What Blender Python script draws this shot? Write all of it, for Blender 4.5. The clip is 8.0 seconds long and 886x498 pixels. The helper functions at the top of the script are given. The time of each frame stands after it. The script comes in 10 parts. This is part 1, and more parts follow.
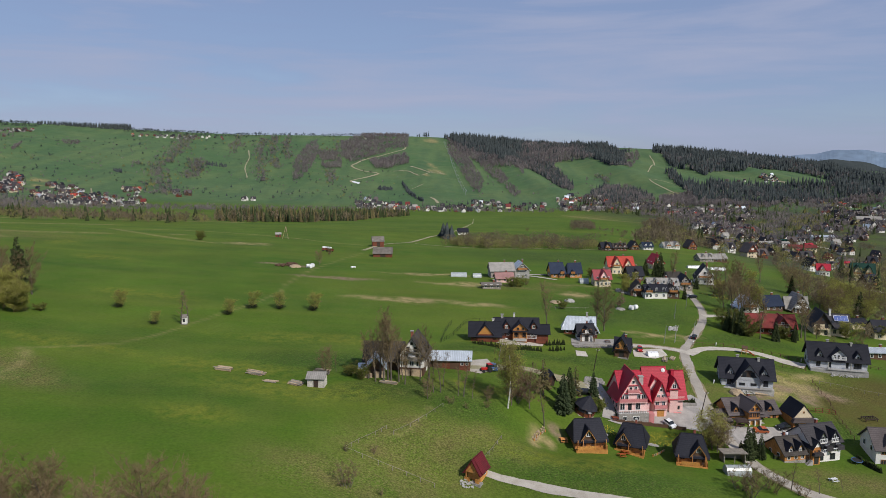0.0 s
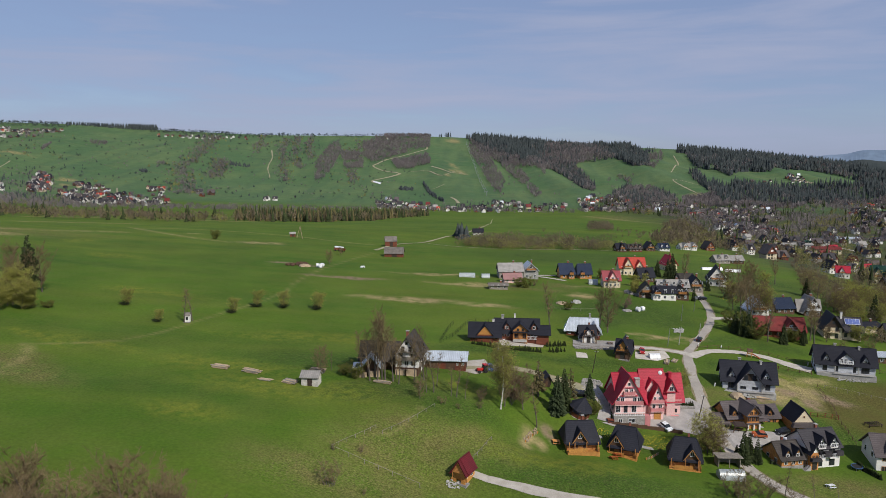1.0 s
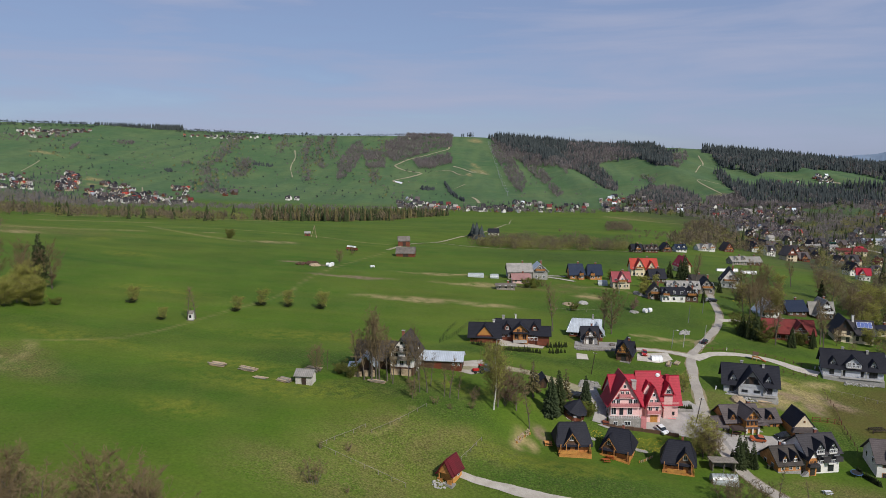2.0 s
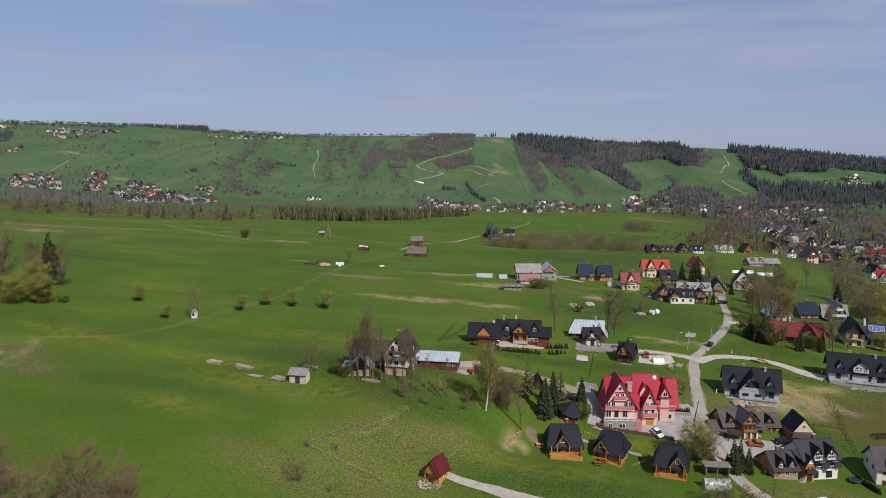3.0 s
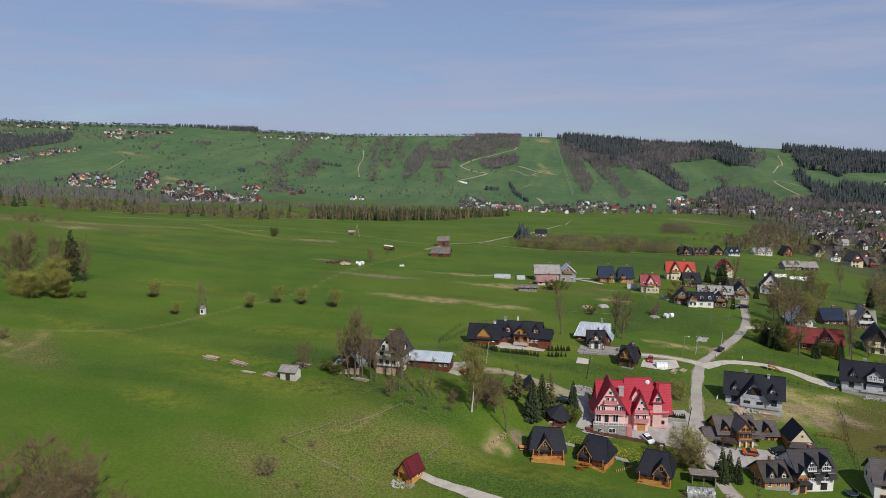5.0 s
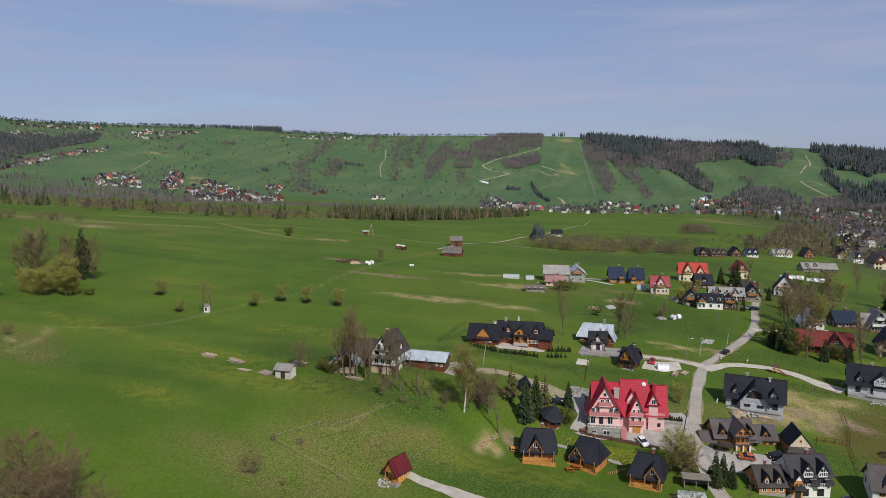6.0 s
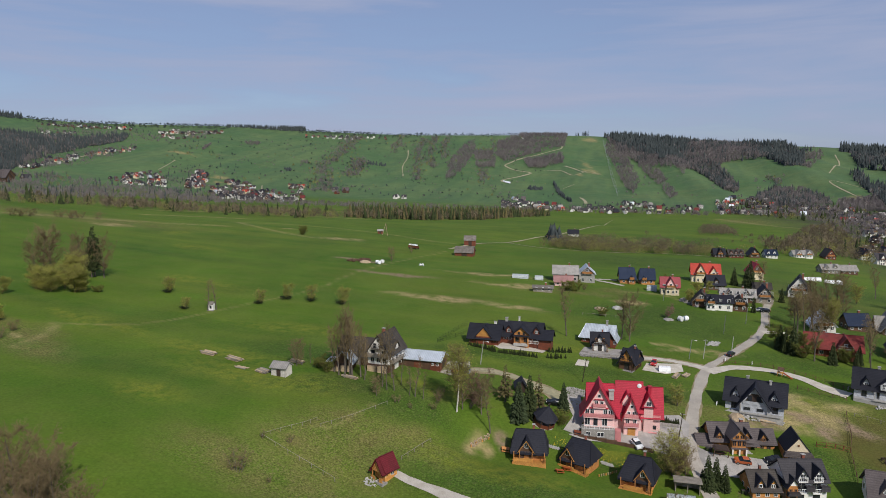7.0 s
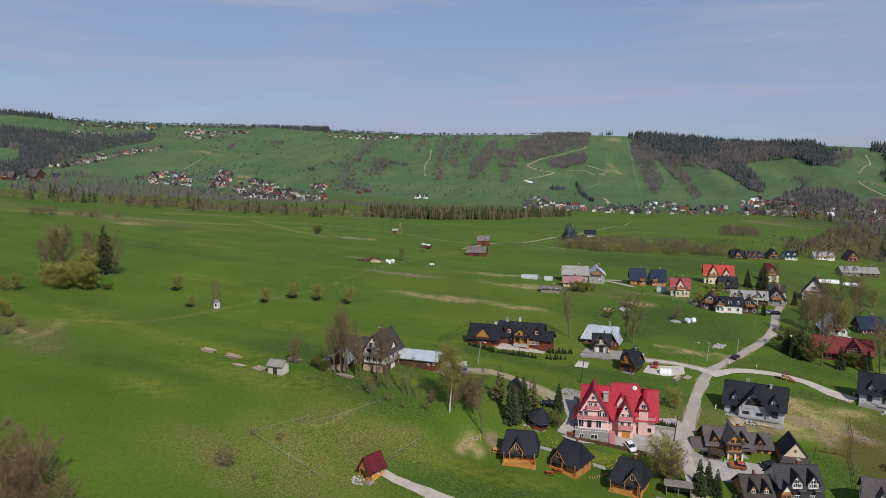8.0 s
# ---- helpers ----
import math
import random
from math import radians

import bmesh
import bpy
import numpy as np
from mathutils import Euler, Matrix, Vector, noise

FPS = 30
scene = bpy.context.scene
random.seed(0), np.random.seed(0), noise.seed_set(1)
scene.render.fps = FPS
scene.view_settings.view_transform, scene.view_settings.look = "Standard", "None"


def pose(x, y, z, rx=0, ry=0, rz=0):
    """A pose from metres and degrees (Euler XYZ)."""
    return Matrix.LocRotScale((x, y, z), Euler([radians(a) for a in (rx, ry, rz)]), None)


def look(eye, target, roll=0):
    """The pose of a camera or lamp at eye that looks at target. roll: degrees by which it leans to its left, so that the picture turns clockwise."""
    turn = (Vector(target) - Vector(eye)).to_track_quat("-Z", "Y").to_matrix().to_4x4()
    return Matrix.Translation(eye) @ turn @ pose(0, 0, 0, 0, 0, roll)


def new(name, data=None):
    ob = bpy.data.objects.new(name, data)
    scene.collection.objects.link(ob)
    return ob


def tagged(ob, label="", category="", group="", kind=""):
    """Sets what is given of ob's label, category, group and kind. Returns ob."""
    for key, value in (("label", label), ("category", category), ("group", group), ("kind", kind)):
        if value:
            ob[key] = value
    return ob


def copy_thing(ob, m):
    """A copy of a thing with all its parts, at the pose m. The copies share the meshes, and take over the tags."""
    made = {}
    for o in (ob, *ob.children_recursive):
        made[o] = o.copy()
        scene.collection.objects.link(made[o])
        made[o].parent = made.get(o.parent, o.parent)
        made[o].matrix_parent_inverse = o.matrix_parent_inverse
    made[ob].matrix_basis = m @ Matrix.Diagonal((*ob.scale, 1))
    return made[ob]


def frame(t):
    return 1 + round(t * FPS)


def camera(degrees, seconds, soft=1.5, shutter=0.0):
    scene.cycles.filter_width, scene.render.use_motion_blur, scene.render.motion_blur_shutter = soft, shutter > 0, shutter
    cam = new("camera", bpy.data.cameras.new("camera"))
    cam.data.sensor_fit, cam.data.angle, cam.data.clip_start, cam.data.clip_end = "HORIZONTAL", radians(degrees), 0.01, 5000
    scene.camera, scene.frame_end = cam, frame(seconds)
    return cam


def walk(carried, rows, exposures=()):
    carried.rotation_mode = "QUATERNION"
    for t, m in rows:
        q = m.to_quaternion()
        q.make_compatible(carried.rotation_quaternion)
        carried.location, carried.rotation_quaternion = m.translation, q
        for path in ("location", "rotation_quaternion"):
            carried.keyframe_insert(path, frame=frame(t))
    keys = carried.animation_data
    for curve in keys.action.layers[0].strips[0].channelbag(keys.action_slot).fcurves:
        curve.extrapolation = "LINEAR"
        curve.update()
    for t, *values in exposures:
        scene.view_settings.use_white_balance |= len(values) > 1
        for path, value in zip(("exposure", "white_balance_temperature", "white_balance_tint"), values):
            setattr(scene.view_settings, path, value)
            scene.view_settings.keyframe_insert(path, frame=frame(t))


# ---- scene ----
cam = camera(64.7, 8.0, 0.85)
METRES, EYE, TILT = 60.0, 67.0, -7.4
ROWS = [
    (0.0, 0.0, 0.0, 0.0, 0.0, 0.0, -0.0),
    (0.5, 0.0614, 0.0002, 0.0004, 0.95, 0.01, -0.13),
    (1.0, 0.1235, 0.0014, 0.0003, 1.9, 0.01, -0.26),
    (1.5, 0.185, 0.0037, 0.001, 2.86, 0.0, -0.4),
    (3.0, 0.3739, 0.0234, 0.0033, 5.77, -0.03, -0.77),
    (3.5, 0.4368, 0.0308, 0.0045, 6.75, -0.03, -0.9),
    (4.0, 0.4987, 0.0387, 0.0056, 7.72, -0.02, -1.03),
    (4.5, 0.56, 0.0465, 0.0073, 8.7, -0.06, -1.14),
    (6.0, 0.7428, 0.0851, 0.0103, 11.62, -0.15, -1.51),
    (6.5, 0.8037, 0.0997, 0.0118, 12.59, -0.2, -1.62),
    (7.0, 0.8646, 0.1141, 0.0134, 13.59, -0.24, -1.76),
    (7.5, 0.9255, 0.1289, 0.0157, 14.58, -0.28, -1.9),
    (8.0, 0.9857, 0.1444, 0.0189, 15.57, -0.33, -2.04),
]
walk(cam, [(t, pose(0, 0, EYE, TILT, 0, 0) @ pose(METRES * x, METRES * y, METRES * z, 90 + pitch, roll, yaw)) for t, x, y, z, yaw, pitch, roll in ROWS])

# ---- daylight: high spring sun from behind the right shoulder, pale blue sky with thin cirrus ----
SUN_TO = Vector((0.60, -0.80, 0.0)).normalized()
SUN_UP = radians(41)
world = bpy.data.worlds.new("world")
scene.world = world
world.use_nodes = True
wn, wl = world.node_tree.nodes, world.node_tree.links
wn.clear()
sky = wn.new("ShaderNodeTexSky")
sky.sky_type, sky.sun_disc = "NISHITA", False
sky.sun_elevation, sky.sun_rotation = SUN_UP, math.atan2(SUN_TO.x, SUN_TO.y)
sky.altitude, sky.air_density, sky.dust_density, sky.ozone_density = 900, 1.0, 1.0, 3.0
coord = wn.new("ShaderNodeTexCoord")
stretch = wn.new("ShaderNodeMapping")
stretch.inputs["Scale"].default_value = (1.2, 1.2, 11.0)
stretch.inputs["Rotation"].default_value = (0.0, radians(3), 0.0)
cirrus = wn.new("ShaderNodeTexNoise")
cirrus.inputs["Scale"].default_value, cirrus.inputs["Detail"].default_value = 1.9, 7
cirrus.inputs["Roughness"].default_value, cirrus.inputs["Distortion"].default_value = 0.55, 0.35
veil = wn.new("ShaderNodeMapRange")
veil.inputs["From Min"].default_value, veil.inputs["From Max"].default_value = 0.36, 0.72
veil.inputs["To Min"].default_value, veil.inputs["To Max"].default_value = 0.62, 0.90
haze = wn.new("ShaderNodeMix")
haze.data_type = "RGBA"
haze.inputs["B"].default_value = (2.72, 3.42, 5.6, 1)
back = wn.new("ShaderNodeBackground")
back.inputs["Strength"].default_value = 0.095
out = wn.new("ShaderNodeOutputWorld")
wl.new(coord.outputs["Generated"], stretch.inputs["Vector"])
wl.new(stretch.outputs["Vector"], cirrus.inputs["Vector"])
wl.new(cirrus.outputs["Fac"], veil.inputs["Value"])
height = wn.new("ShaderNodeSeparateXYZ")
low_sky = wn.new("ShaderNodeMapRange")
low_sky.inputs["From Min"].default_value, low_sky.inputs["From Max"].default_value = 0.28, 0.65
low_sky.inputs["To Min"].default_value, low_sky.inputs["To Max"].default_value = 1.0, 0.35
thinning = wn.new("ShaderNodeMath")
thinning.operation = "MULTIPLY"
wl.new(coord.outputs["Generated"], height.inputs["Vector"])
wl.new(height.outputs["Z"], low_sky.inputs["Value"])
wl.new(veil.outputs["Result"], thinning.inputs[0])
wl.new(low_sky.outputs["Result"], thinning.inputs[1])
wl.new(thinning.outputs[0], haze.inputs["Factor"])
wl.new(sky.outputs["Color"], haze.inputs["A"])
streak = wn.new("ShaderNodeMix")
streak.data_type = "RGBA"
streak.inputs["B"].default_value = (4.3, 4.65, 6.1, 1)
wisp = wn.new("ShaderNodeMapRange")
wisp.inputs["From Min"].default_value, wisp.inputs["From Max"].default_value = 0.44, 0.70
wisp.inputs["To Min"].default_value, wisp.inputs["To Max"].default_value = 0.0, 0.75
wl.new(cirrus.outputs["Fac"], wisp.inputs["Value"])
wl.new(wisp.outputs["Result"], streak.inputs["Factor"])
wl.new(haze.outputs["Result"], streak.inputs["A"])
wl.new(streak.outputs["Result"], back.inputs["Color"])
wl.new(back.outputs["Background"], out.inputs["Surface"])
sun = new("sun", bpy.data.lights.new("sun", "SUN"))
sun.data.energy, sun.data.angle, sun.data.color = 3.8, radians(0.6), (1.0, 0.945, 0.86)
to_sun = SUN_TO * math.cos(SUN_UP) + Vector((0, 0, math.sin(SUN_UP)))
sun.matrix_world = look(to_sun * 400, (0, 0, 0))
scene.view_settings.exposure = 0.0


# ---- materials ----
def mat(name, a, b=None, rough=0.8, metal=0.0, scale=0.6, fine=7.0, bump=0.15, courses=0.0, axis="Z", island=0.0, each=0.12, groove_low=0.62, gloss=0.5, thin=0.0):
    """A worn surface: colour a drifting to b over metres, finer grain, and, with courses, boards or logs of that height."""
    m = bpy.data.materials.new(name)
    m.use_nodes = True
    n, l = m.node_tree.nodes, m.node_tree.links
    bsdf = n["Principled BSDF"]
    b = b or tuple(c * 0.72 for c in a)
    co = n.new("ShaderNodeTexCoord")
    big, small = n.new("ShaderNodeTexNoise"), n.new("ShaderNodeTexNoise")
    big.inputs["Scale"].default_value, big.inputs["Detail"].default_value = scale, 4
    small.inputs["Scale"].default_value, small.inputs["Detail"].default_value = fine, 5
    for k in (big, small):
        l.new(co.outputs["Object"], k.inputs["Vector"])
    ramp = n.new("ShaderNodeMapRange")
    ramp.inputs["From Min"].default_value, ramp.inputs["From Max"].default_value = 0.34, 0.66
    l.new(big.outputs["Fac"], ramp.inputs["Value"])
    mix = n.new("ShaderNodeMix")
    mix.data_type = "RGBA"
    mix.inputs["A"].default_value, mix.inputs["B"].default_value = (*a, 1), (*b, 1)
    l.new(ramp.outputs["Result"], mix.inputs["Factor"])
    gain = n.new("ShaderNodeMapRange")
    gain.inputs["From Min"].default_value, gain.inputs["From Max"].default_value = 0.25, 0.75
    gain.inputs["To Min"].default_value, gain.inputs["To Max"].default_value = 0.78, 1.2
    l.new(small.outputs["Fac"], gain.inputs["Value"])
    value, height = gain.outputs["Result"], small.outputs["Fac"]
    if courses:
        wave = n.new("ShaderNodeTexWave")
        wave.bands_direction = axis
        wave.inputs["Scale"].default_value, wave.inputs["Distortion"].default_value = 0.314 / courses, 0.4
        l.new(co.outputs["Object"], wave.inputs["Vector"])
        groove = n.new("ShaderNodeMapRange")
        groove.inputs["To Min"].default_value, groove.inputs["To Max"].default_value = groove_low, 1.06
        l.new(wave.outputs["Fac"], groove.inputs["Value"])
        times = n.new("ShaderNodeMath")
        times.operation = "MULTIPLY"
        l.new(value, times.inputs[0])
        l.new(groove.outputs["Result"], times.inputs[1])
        value, height = times.outputs[0], wave.outputs["Fac"]
    info = n.new("ShaderNodeNewGeometry" if island else "ShaderNodeObjectInfo")
    vary = n.new("ShaderNodeMapRange")
    spread = island or each
    vary.inputs["To Min"].default_value, vary.inputs["To Max"].default_value = 1 - spread, 1 + spread
    l.new(info.outputs["Random Per Island" if island else "Random"], vary.inputs["Value"])
    total = n.new("ShaderNodeMath")
    total.operation = "MULTIPLY"
    l.new(value, total.inputs[0])
    l.new(vary.outputs["Result"], total.inputs[1])
    tint = n.new("ShaderNodeVectorMath")
    tint.operation = "SCALE"
    l.new(mix.outputs["Result"], tint.inputs[0])
    l.new(total.outputs[0], tint.inputs["Scale"])
    l.new(tint.outputs["Vector"], bsdf.inputs["Base Color"])
    bsdf.inputs["Roughness"].default_value, bsdf.inputs["Metallic"].default_value = rough, metal
    bsdf.inputs["Specular IOR Level"].default_value = gloss
    if bump:
        bp = n.new("ShaderNodeBump")
        bp.inputs["Strength"].default_value, bp.inputs["Distance"].default_value = bump, 0.03
        l.new(height, bp.inputs["Height"])
        l.new(bp.outputs["Normal"], bsdf.inputs["Normal"])
    if thin:
        let = n.new("ShaderNodeBsdfTranslucent")
        both = n.new("ShaderNodeMixShader")
        both.inputs["Fac"].default_value = thin
        l.new(tint.outputs["Vector"], let.inputs["Color"])
        l.new(bsdf.outputs["BSDF"], both.inputs[1])
        l.new(let.outputs["BSDF"], both.inputs[2])
        l.new(both.outputs["Shader"], n["Material Output"].inputs["Surface"])
    return m


ROOF_DARK = mat("graphite metal tiles", (0.020, 0.021, 0.029), (0.027, 0.028, 0.036), 0.65, 0.0, 0.25, 3, 0.3, 0.35, groove_low=0.86, gloss=0.12)
ROOF_GREY = mat("grey metal tiles", (0.046, 0.043, 0.048), (0.060, 0.056, 0.060), 0.65, 0.0, 0.25, 3, 0.3, 0.35, groove_low=0.86, gloss=0.12)
ROOF_RED = mat("raspberry red metal tiles", (0.43, 0.031, 0.056), (0.36, 0.031, 0.050), 0.5, 0.0, 0.25, 3, 0.3, 0.35, groove_low=0.82, gloss=0.12)
ROOF_FADED = mat("faded red metal tiles", (0.215, 0.042, 0.038), (0.125, 0.036, 0.033), 0.55, 0.0, 0.3, 3, 0.3, 0.35, groove_low=0.82, gloss=0.12)
ROOF_ORANGE = mat("bright red clay tiles", (0.46, 0.072, 0.050), (0.38, 0.062, 0.045), 0.6, 0.0, 0.3, 3, 0.3, 0.35, groove_low=0.82, gloss=0.12)
ROOF_ROSE = mat("dusty rose metal tiles", (0.36, 0.088, 0.098), (0.29, 0.072, 0.080), 0.55, 0.0, 0.25, 3, 0.3, 0.35, groove_low=0.82, gloss=0.12)
ROOF_PINK = mat("dusty pink sheet roof", (0.34, 0.19, 0.18), (0.27, 0.15, 0.14), 0.75, 0.0, 0.3, 3, 0.2, 0.5, "X", groove_low=0.86, gloss=0.12)
ROOF_MAROON = mat("maroon sheet metal", (0.13, 0.018, 0.024), (0.10, 0.018, 0.022), 0.5, 0.0, 0.4, 3, 0.25, 0.3, groove_low=0.86, gloss=0.12)
ROOF_SILVER = mat("galvanised roofing sheet", (0.60, 0.65, 0.70), (0.46, 0.51, 0.56), 0.45, 0.35, 0.5, 4, 0.2, 0.5, "X", groove_low=0.86, gloss=0.35)
ROOF_OLD = mat("weathered grey shingles", (0.20, 0.18, 0.16), (0.13, 0.115, 0.10), 0.85, 0.0, 0.6, 5, 0.3, 0.3, groove_low=0.86, gloss=0.12)
ROOF_BROWN = mat("grey brown metal tiles", (0.122, 0.103, 0.103), (0.092, 0.077, 0.076), 0.65, 0.0, 0.3, 3, 0.3, 0.35, groove_low=0.82, gloss=0.14)
ROOF_DUSK = mat("dark weathered shingles", (0.075, 0.066, 0.060), (0.050, 0.044, 0.040), 0.85, 0.0, 0.5, 4, 0.3, 0.3, groove_low=0.82, gloss=0.1)
ROOF_ETERNIT = mat("pale fibre cement sheets", (0.33, 0.31, 0.29), (0.24, 0.23, 0.21), 0.8, 0.0, 0.5, 4, 0.2, 0.5, "X", groove_low=0.86, gloss=0.12)
ROOF_NAVY = mat("blue black metal roof", (0.022, 0.032, 0.060), (0.030, 0.040, 0.066), 0.4, 0.0, 0.3, 3, 0.2, 0.4, "X", groove_low=0.86, gloss=0.12)
ROOF_GREEN = mat("dark green metal roof", (0.020, 0.060, 0.045), None, 0.5, 0.0, 0.3, 3, 0.2, 0.35, groove_low=0.86, gloss=0.12)
LOG_ORANGE = mat("honey larch logs", (0.60, 0.27, 0.085), (0.46, 0.19, 0.055), 0.6, 0, 0.7, 6, 0.4, 0.28)
LOG_RED = mat("red brown stained logs", (0.20, 0.052, 0.022), (0.14, 0.036, 0.018), 0.6, 0, 0.7, 6, 0.4, 0.28)
LOG_BROWN = mat("brown weathered logs", (0.13, 0.066, 0.034), (0.085, 0.045, 0.026), 0.75, 0, 0.7, 6, 0.4, 0.28)
WOOD_DARK = mat("dark stained boards", (0.055, 0.032, 0.022), (0.038, 0.024, 0.018), 0.7, 0, 0.8, 6, 0.3, 0.2, "X")
WOOD_GOLD = mat("golden pine boards", (0.62, 0.30, 0.075), (0.52, 0.23, 0.055), 0.6, 0, 0.8, 6, 0.3, 0.2, "X")
WOOD_GREY = mat("silvered raw timber", (0.34, 0.30, 0.25), (0.24, 0.21, 0.175), 0.85, 0, 0.8, 6, 0.3, 0.2, "X")
WOOD_PALE = mat("fresh sawn planks", (0.50, 0.38, 0.24), (0.40, 0.30, 0.20), 0.8, 0, 1.5, 8, 0.3, 0.1, "Z")
SHED_PALE = mat("whitewashed shed boards", (0.56, 0.53, 0.48), (0.42, 0.39, 0.35), 0.85, 0, 0.8, 6, 0.3, 0.2, "X")
PINK = mat("pale pink plaster", (0.74, 0.485, 0.455), (0.68, 0.435, 0.41), 0.85, 0, 0.5, 9, 0.1)
PINK_TRIM = mat("rose painted balcony boards", (0.60, 0.235, 0.235), (0.52, 0.19, 0.195), 0.7, 0, 0.5, 9, 0.1)
WHITE = mat("white plaster", (0.74, 0.72, 0.68), (0.66, 0.64, 0.60), 0.85, 0, 0.5, 9, 0.1)
CREAM = mat("cream plaster", (0.70, 0.60, 0.42), (0.62, 0.52, 0.36), 0.85, 0, 0.5, 9, 0.1)
STAINED = mat("stained grey plaster", (0.36, 0.31, 0.28), (0.25, 0.215, 0.195), 0.9, 0, 0.5, 3, 0.2)
BLOCKWORK = mat("pale aerated blockwork", (0.56, 0.58, 0.62), (0.48, 0.50, 0.53), 0.9, 0, 0.8, 5, 0.2, 0.25)
STONE = mat("grey rubble stone", (0.30, 0.28, 0.26), (0.20, 0.19, 0.175), 0.9, 0, 1.6, 4, 0.6)
CONCRETE = mat("raw concrete", (0.38, 0.37, 0.35), (0.29, 0.28, 0.265), 0.9, 0, 0.8, 6, 0.2)
BRICK = mat("red brick", (0.30, 0.10, 0.065), (0.22, 0.075, 0.05), 0.9, 0, 0.8, 6, 0.3, 0.08)
FRAME_WHITE = mat("white window frame", (0.80, 0.80, 0.80), (0.75, 0.75, 0.75), 0.4, 0, 1, 8, 0)
FRAME_WOOD = mat("varnished wood frame", (0.40, 0.17, 0.05), None, 0.45, 0, 1, 8, 0)
FRAME_DARK = mat("dark window frame", (0.04, 0.035, 0.03), None, 0.5, 0, 1, 8, 0)
GLASS = mat("window glass", (0.022, 0.026, 0.032), (0.030, 0.034, 0.040), 0.06, 0, 0.5, 2, 0)
SOLAR = mat("solar cell panel", (0.10, 0.14, 0.34), (0.13, 0.17, 0.38), 0.15, 0, 0.5, 2, 0)
STEEL = mat("galvanised steel", (0.42, 0.43, 0.44), None, 0.4, 0.7, 1, 8, 0)
PLASTIC_WHITE = mat("white plastic sheet", (0.80, 0.80, 0.80), (0.72, 0.73, 0.74), 0.35, 0, 1.2, 6, 0.3)
POLY_CLEAR = mat("milky greenhouse film", (0.44, 0.47, 0.47), (0.30, 0.33, 0.33), 0.3, 0, 1.5, 6, 0.3)
TYRE = mat("black rubber", (0.018, 0.018, 0.018), None, 0.8, 0, 1, 8, 0)
PAINT_BLACK = mat("black car paint", (0.012, 0.012, 0.014), None, 0.18, 0, 1, 8, 0)
PAINT_WHITE = mat("white car paint", (0.72, 0.73, 0.75), None, 0.2, 0, 1, 8, 0)
PAINT_SILVER = mat("silver car paint", (0.42, 0.44, 0.47), None, 0.25, 0.4, 1, 8, 0)
PAINT_RED = mat("red paint", (0.50, 0.03, 0.025), None, 0.25, 0, 1, 8, 0)
PAINT_ORANGE = mat("dull orange paint", (0.40, 0.095, 0.028), None, 0.35, 0, 1, 8, 0)
PAINT_BLUE = mat("blue paint", (0.05, 0.11, 0.24), None, 0.35, 0, 1, 8, 0)
ASPHALT = mat("worn pale asphalt", (0.45, 0.405, 0.345), (0.36, 0.325, 0.28), 0.9, 0, 0.25, 5, 0.2)
GRAVEL = mat("pale limestone gravel", (0.50, 0.46, 0.40), (0.40, 0.36, 0.30), 0.95, 0, 0.5, 8, 0.4)
COBBLE = mat("grey concrete pavers", (0.345, 0.322, 0.300), (0.265, 0.248, 0.232), 0.9, 0, 0.5, 6, 0.3)
DIRT = mat("trodden earth track", (0.30, 0.235, 0.14), (0.20, 0.18, 0.085), 0.95, 0, 0.3, 5, 0.3)
BARE_SOIL = mat("tan bare hillside soil", (0.36, 0.31, 0.21), (0.24, 0.23, 0.13), 0.95, 0, 0.06, 1, 0.3)
BARK = mat("grey brown bark", (0.135, 0.112, 0.090), (0.088, 0.074, 0.060), 0.9, 0, 1.5, 10, 0.4)
BARK_BIRCH = mat("white birch bark", (0.62, 0.59, 0.54), (0.36, 0.33, 0.30), 0.8, 0, 2.5, 10, 0.2)
TWIG = mat("leafless brown twigs", (0.200, 0.150, 0.082), (0.148, 0.112, 0.064), 0.9, 0, 0.5, 4, 0, gloss=0.05)
TWIG_RED = mat("reddish budding twigs", (0.20, 0.11, 0.085), (0.15, 0.088, 0.07), 0.9, 0, 0.5, 4, 0)
LEAF_BUD = mat("yellow green spring leaves", (0.34, 0.335, 0.080), (0.26, 0.26, 0.064), 0.7, 0, 0.6, 4, 0, gloss=0.1, thin=0.3)
LEAF_GREEN = mat("olive green spring leaves", (0.145, 0.155, 0.034), (0.10, 0.115, 0.028), 0.7, 0, 0.6, 4, 0, gloss=0.1)
DANDELION = mat("yellow dandelion heads", (0.62, 0.46, 0.02), (0.52, 0.40, 0.03), 0.8, 0, 1, 8, 0, island=0.15)
NEEDLE = mat("dark spruce needles", (0.046, 0.058, 0.022), (0.028, 0.040, 0.016), 0.8, 0, 0.8, 5, 0, island=0.25, gloss=0.1)
NEEDLE_BLUE = mat("grey green spruce needles", (0.050, 0.066, 0.030), (0.032, 0.046, 0.022), 0.8, 0, 0.8, 5, 0, island=0.25, gloss=0.1)
NEEDLE_BROWN = mat("olive brown larch needles", (0.125, 0.105, 0.045), (0.085, 0.075, 0.034), 0.8, 0, 0.8, 5, 0, island=0.25, gloss=0.1)
# both far wood colours are shifted bluer, carrying the distance haze
FOREST_HAZED = mat("far dark spruce wood with haze tint", (0.062, 0.072, 0.072), (0.043, 0.053, 0.055), 0.9, 0, 0.012, 0.4, 0, island=0.18, gloss=0.0)
FOREST_BARE_HAZED = mat("far leafless wood with haze tint", (0.250, 0.217, 0.210), (0.192, 0.171, 0.168), 0.9, 0, 0.010, 0.12, 0, island=0.12, gloss=0.0, thin=0.3)
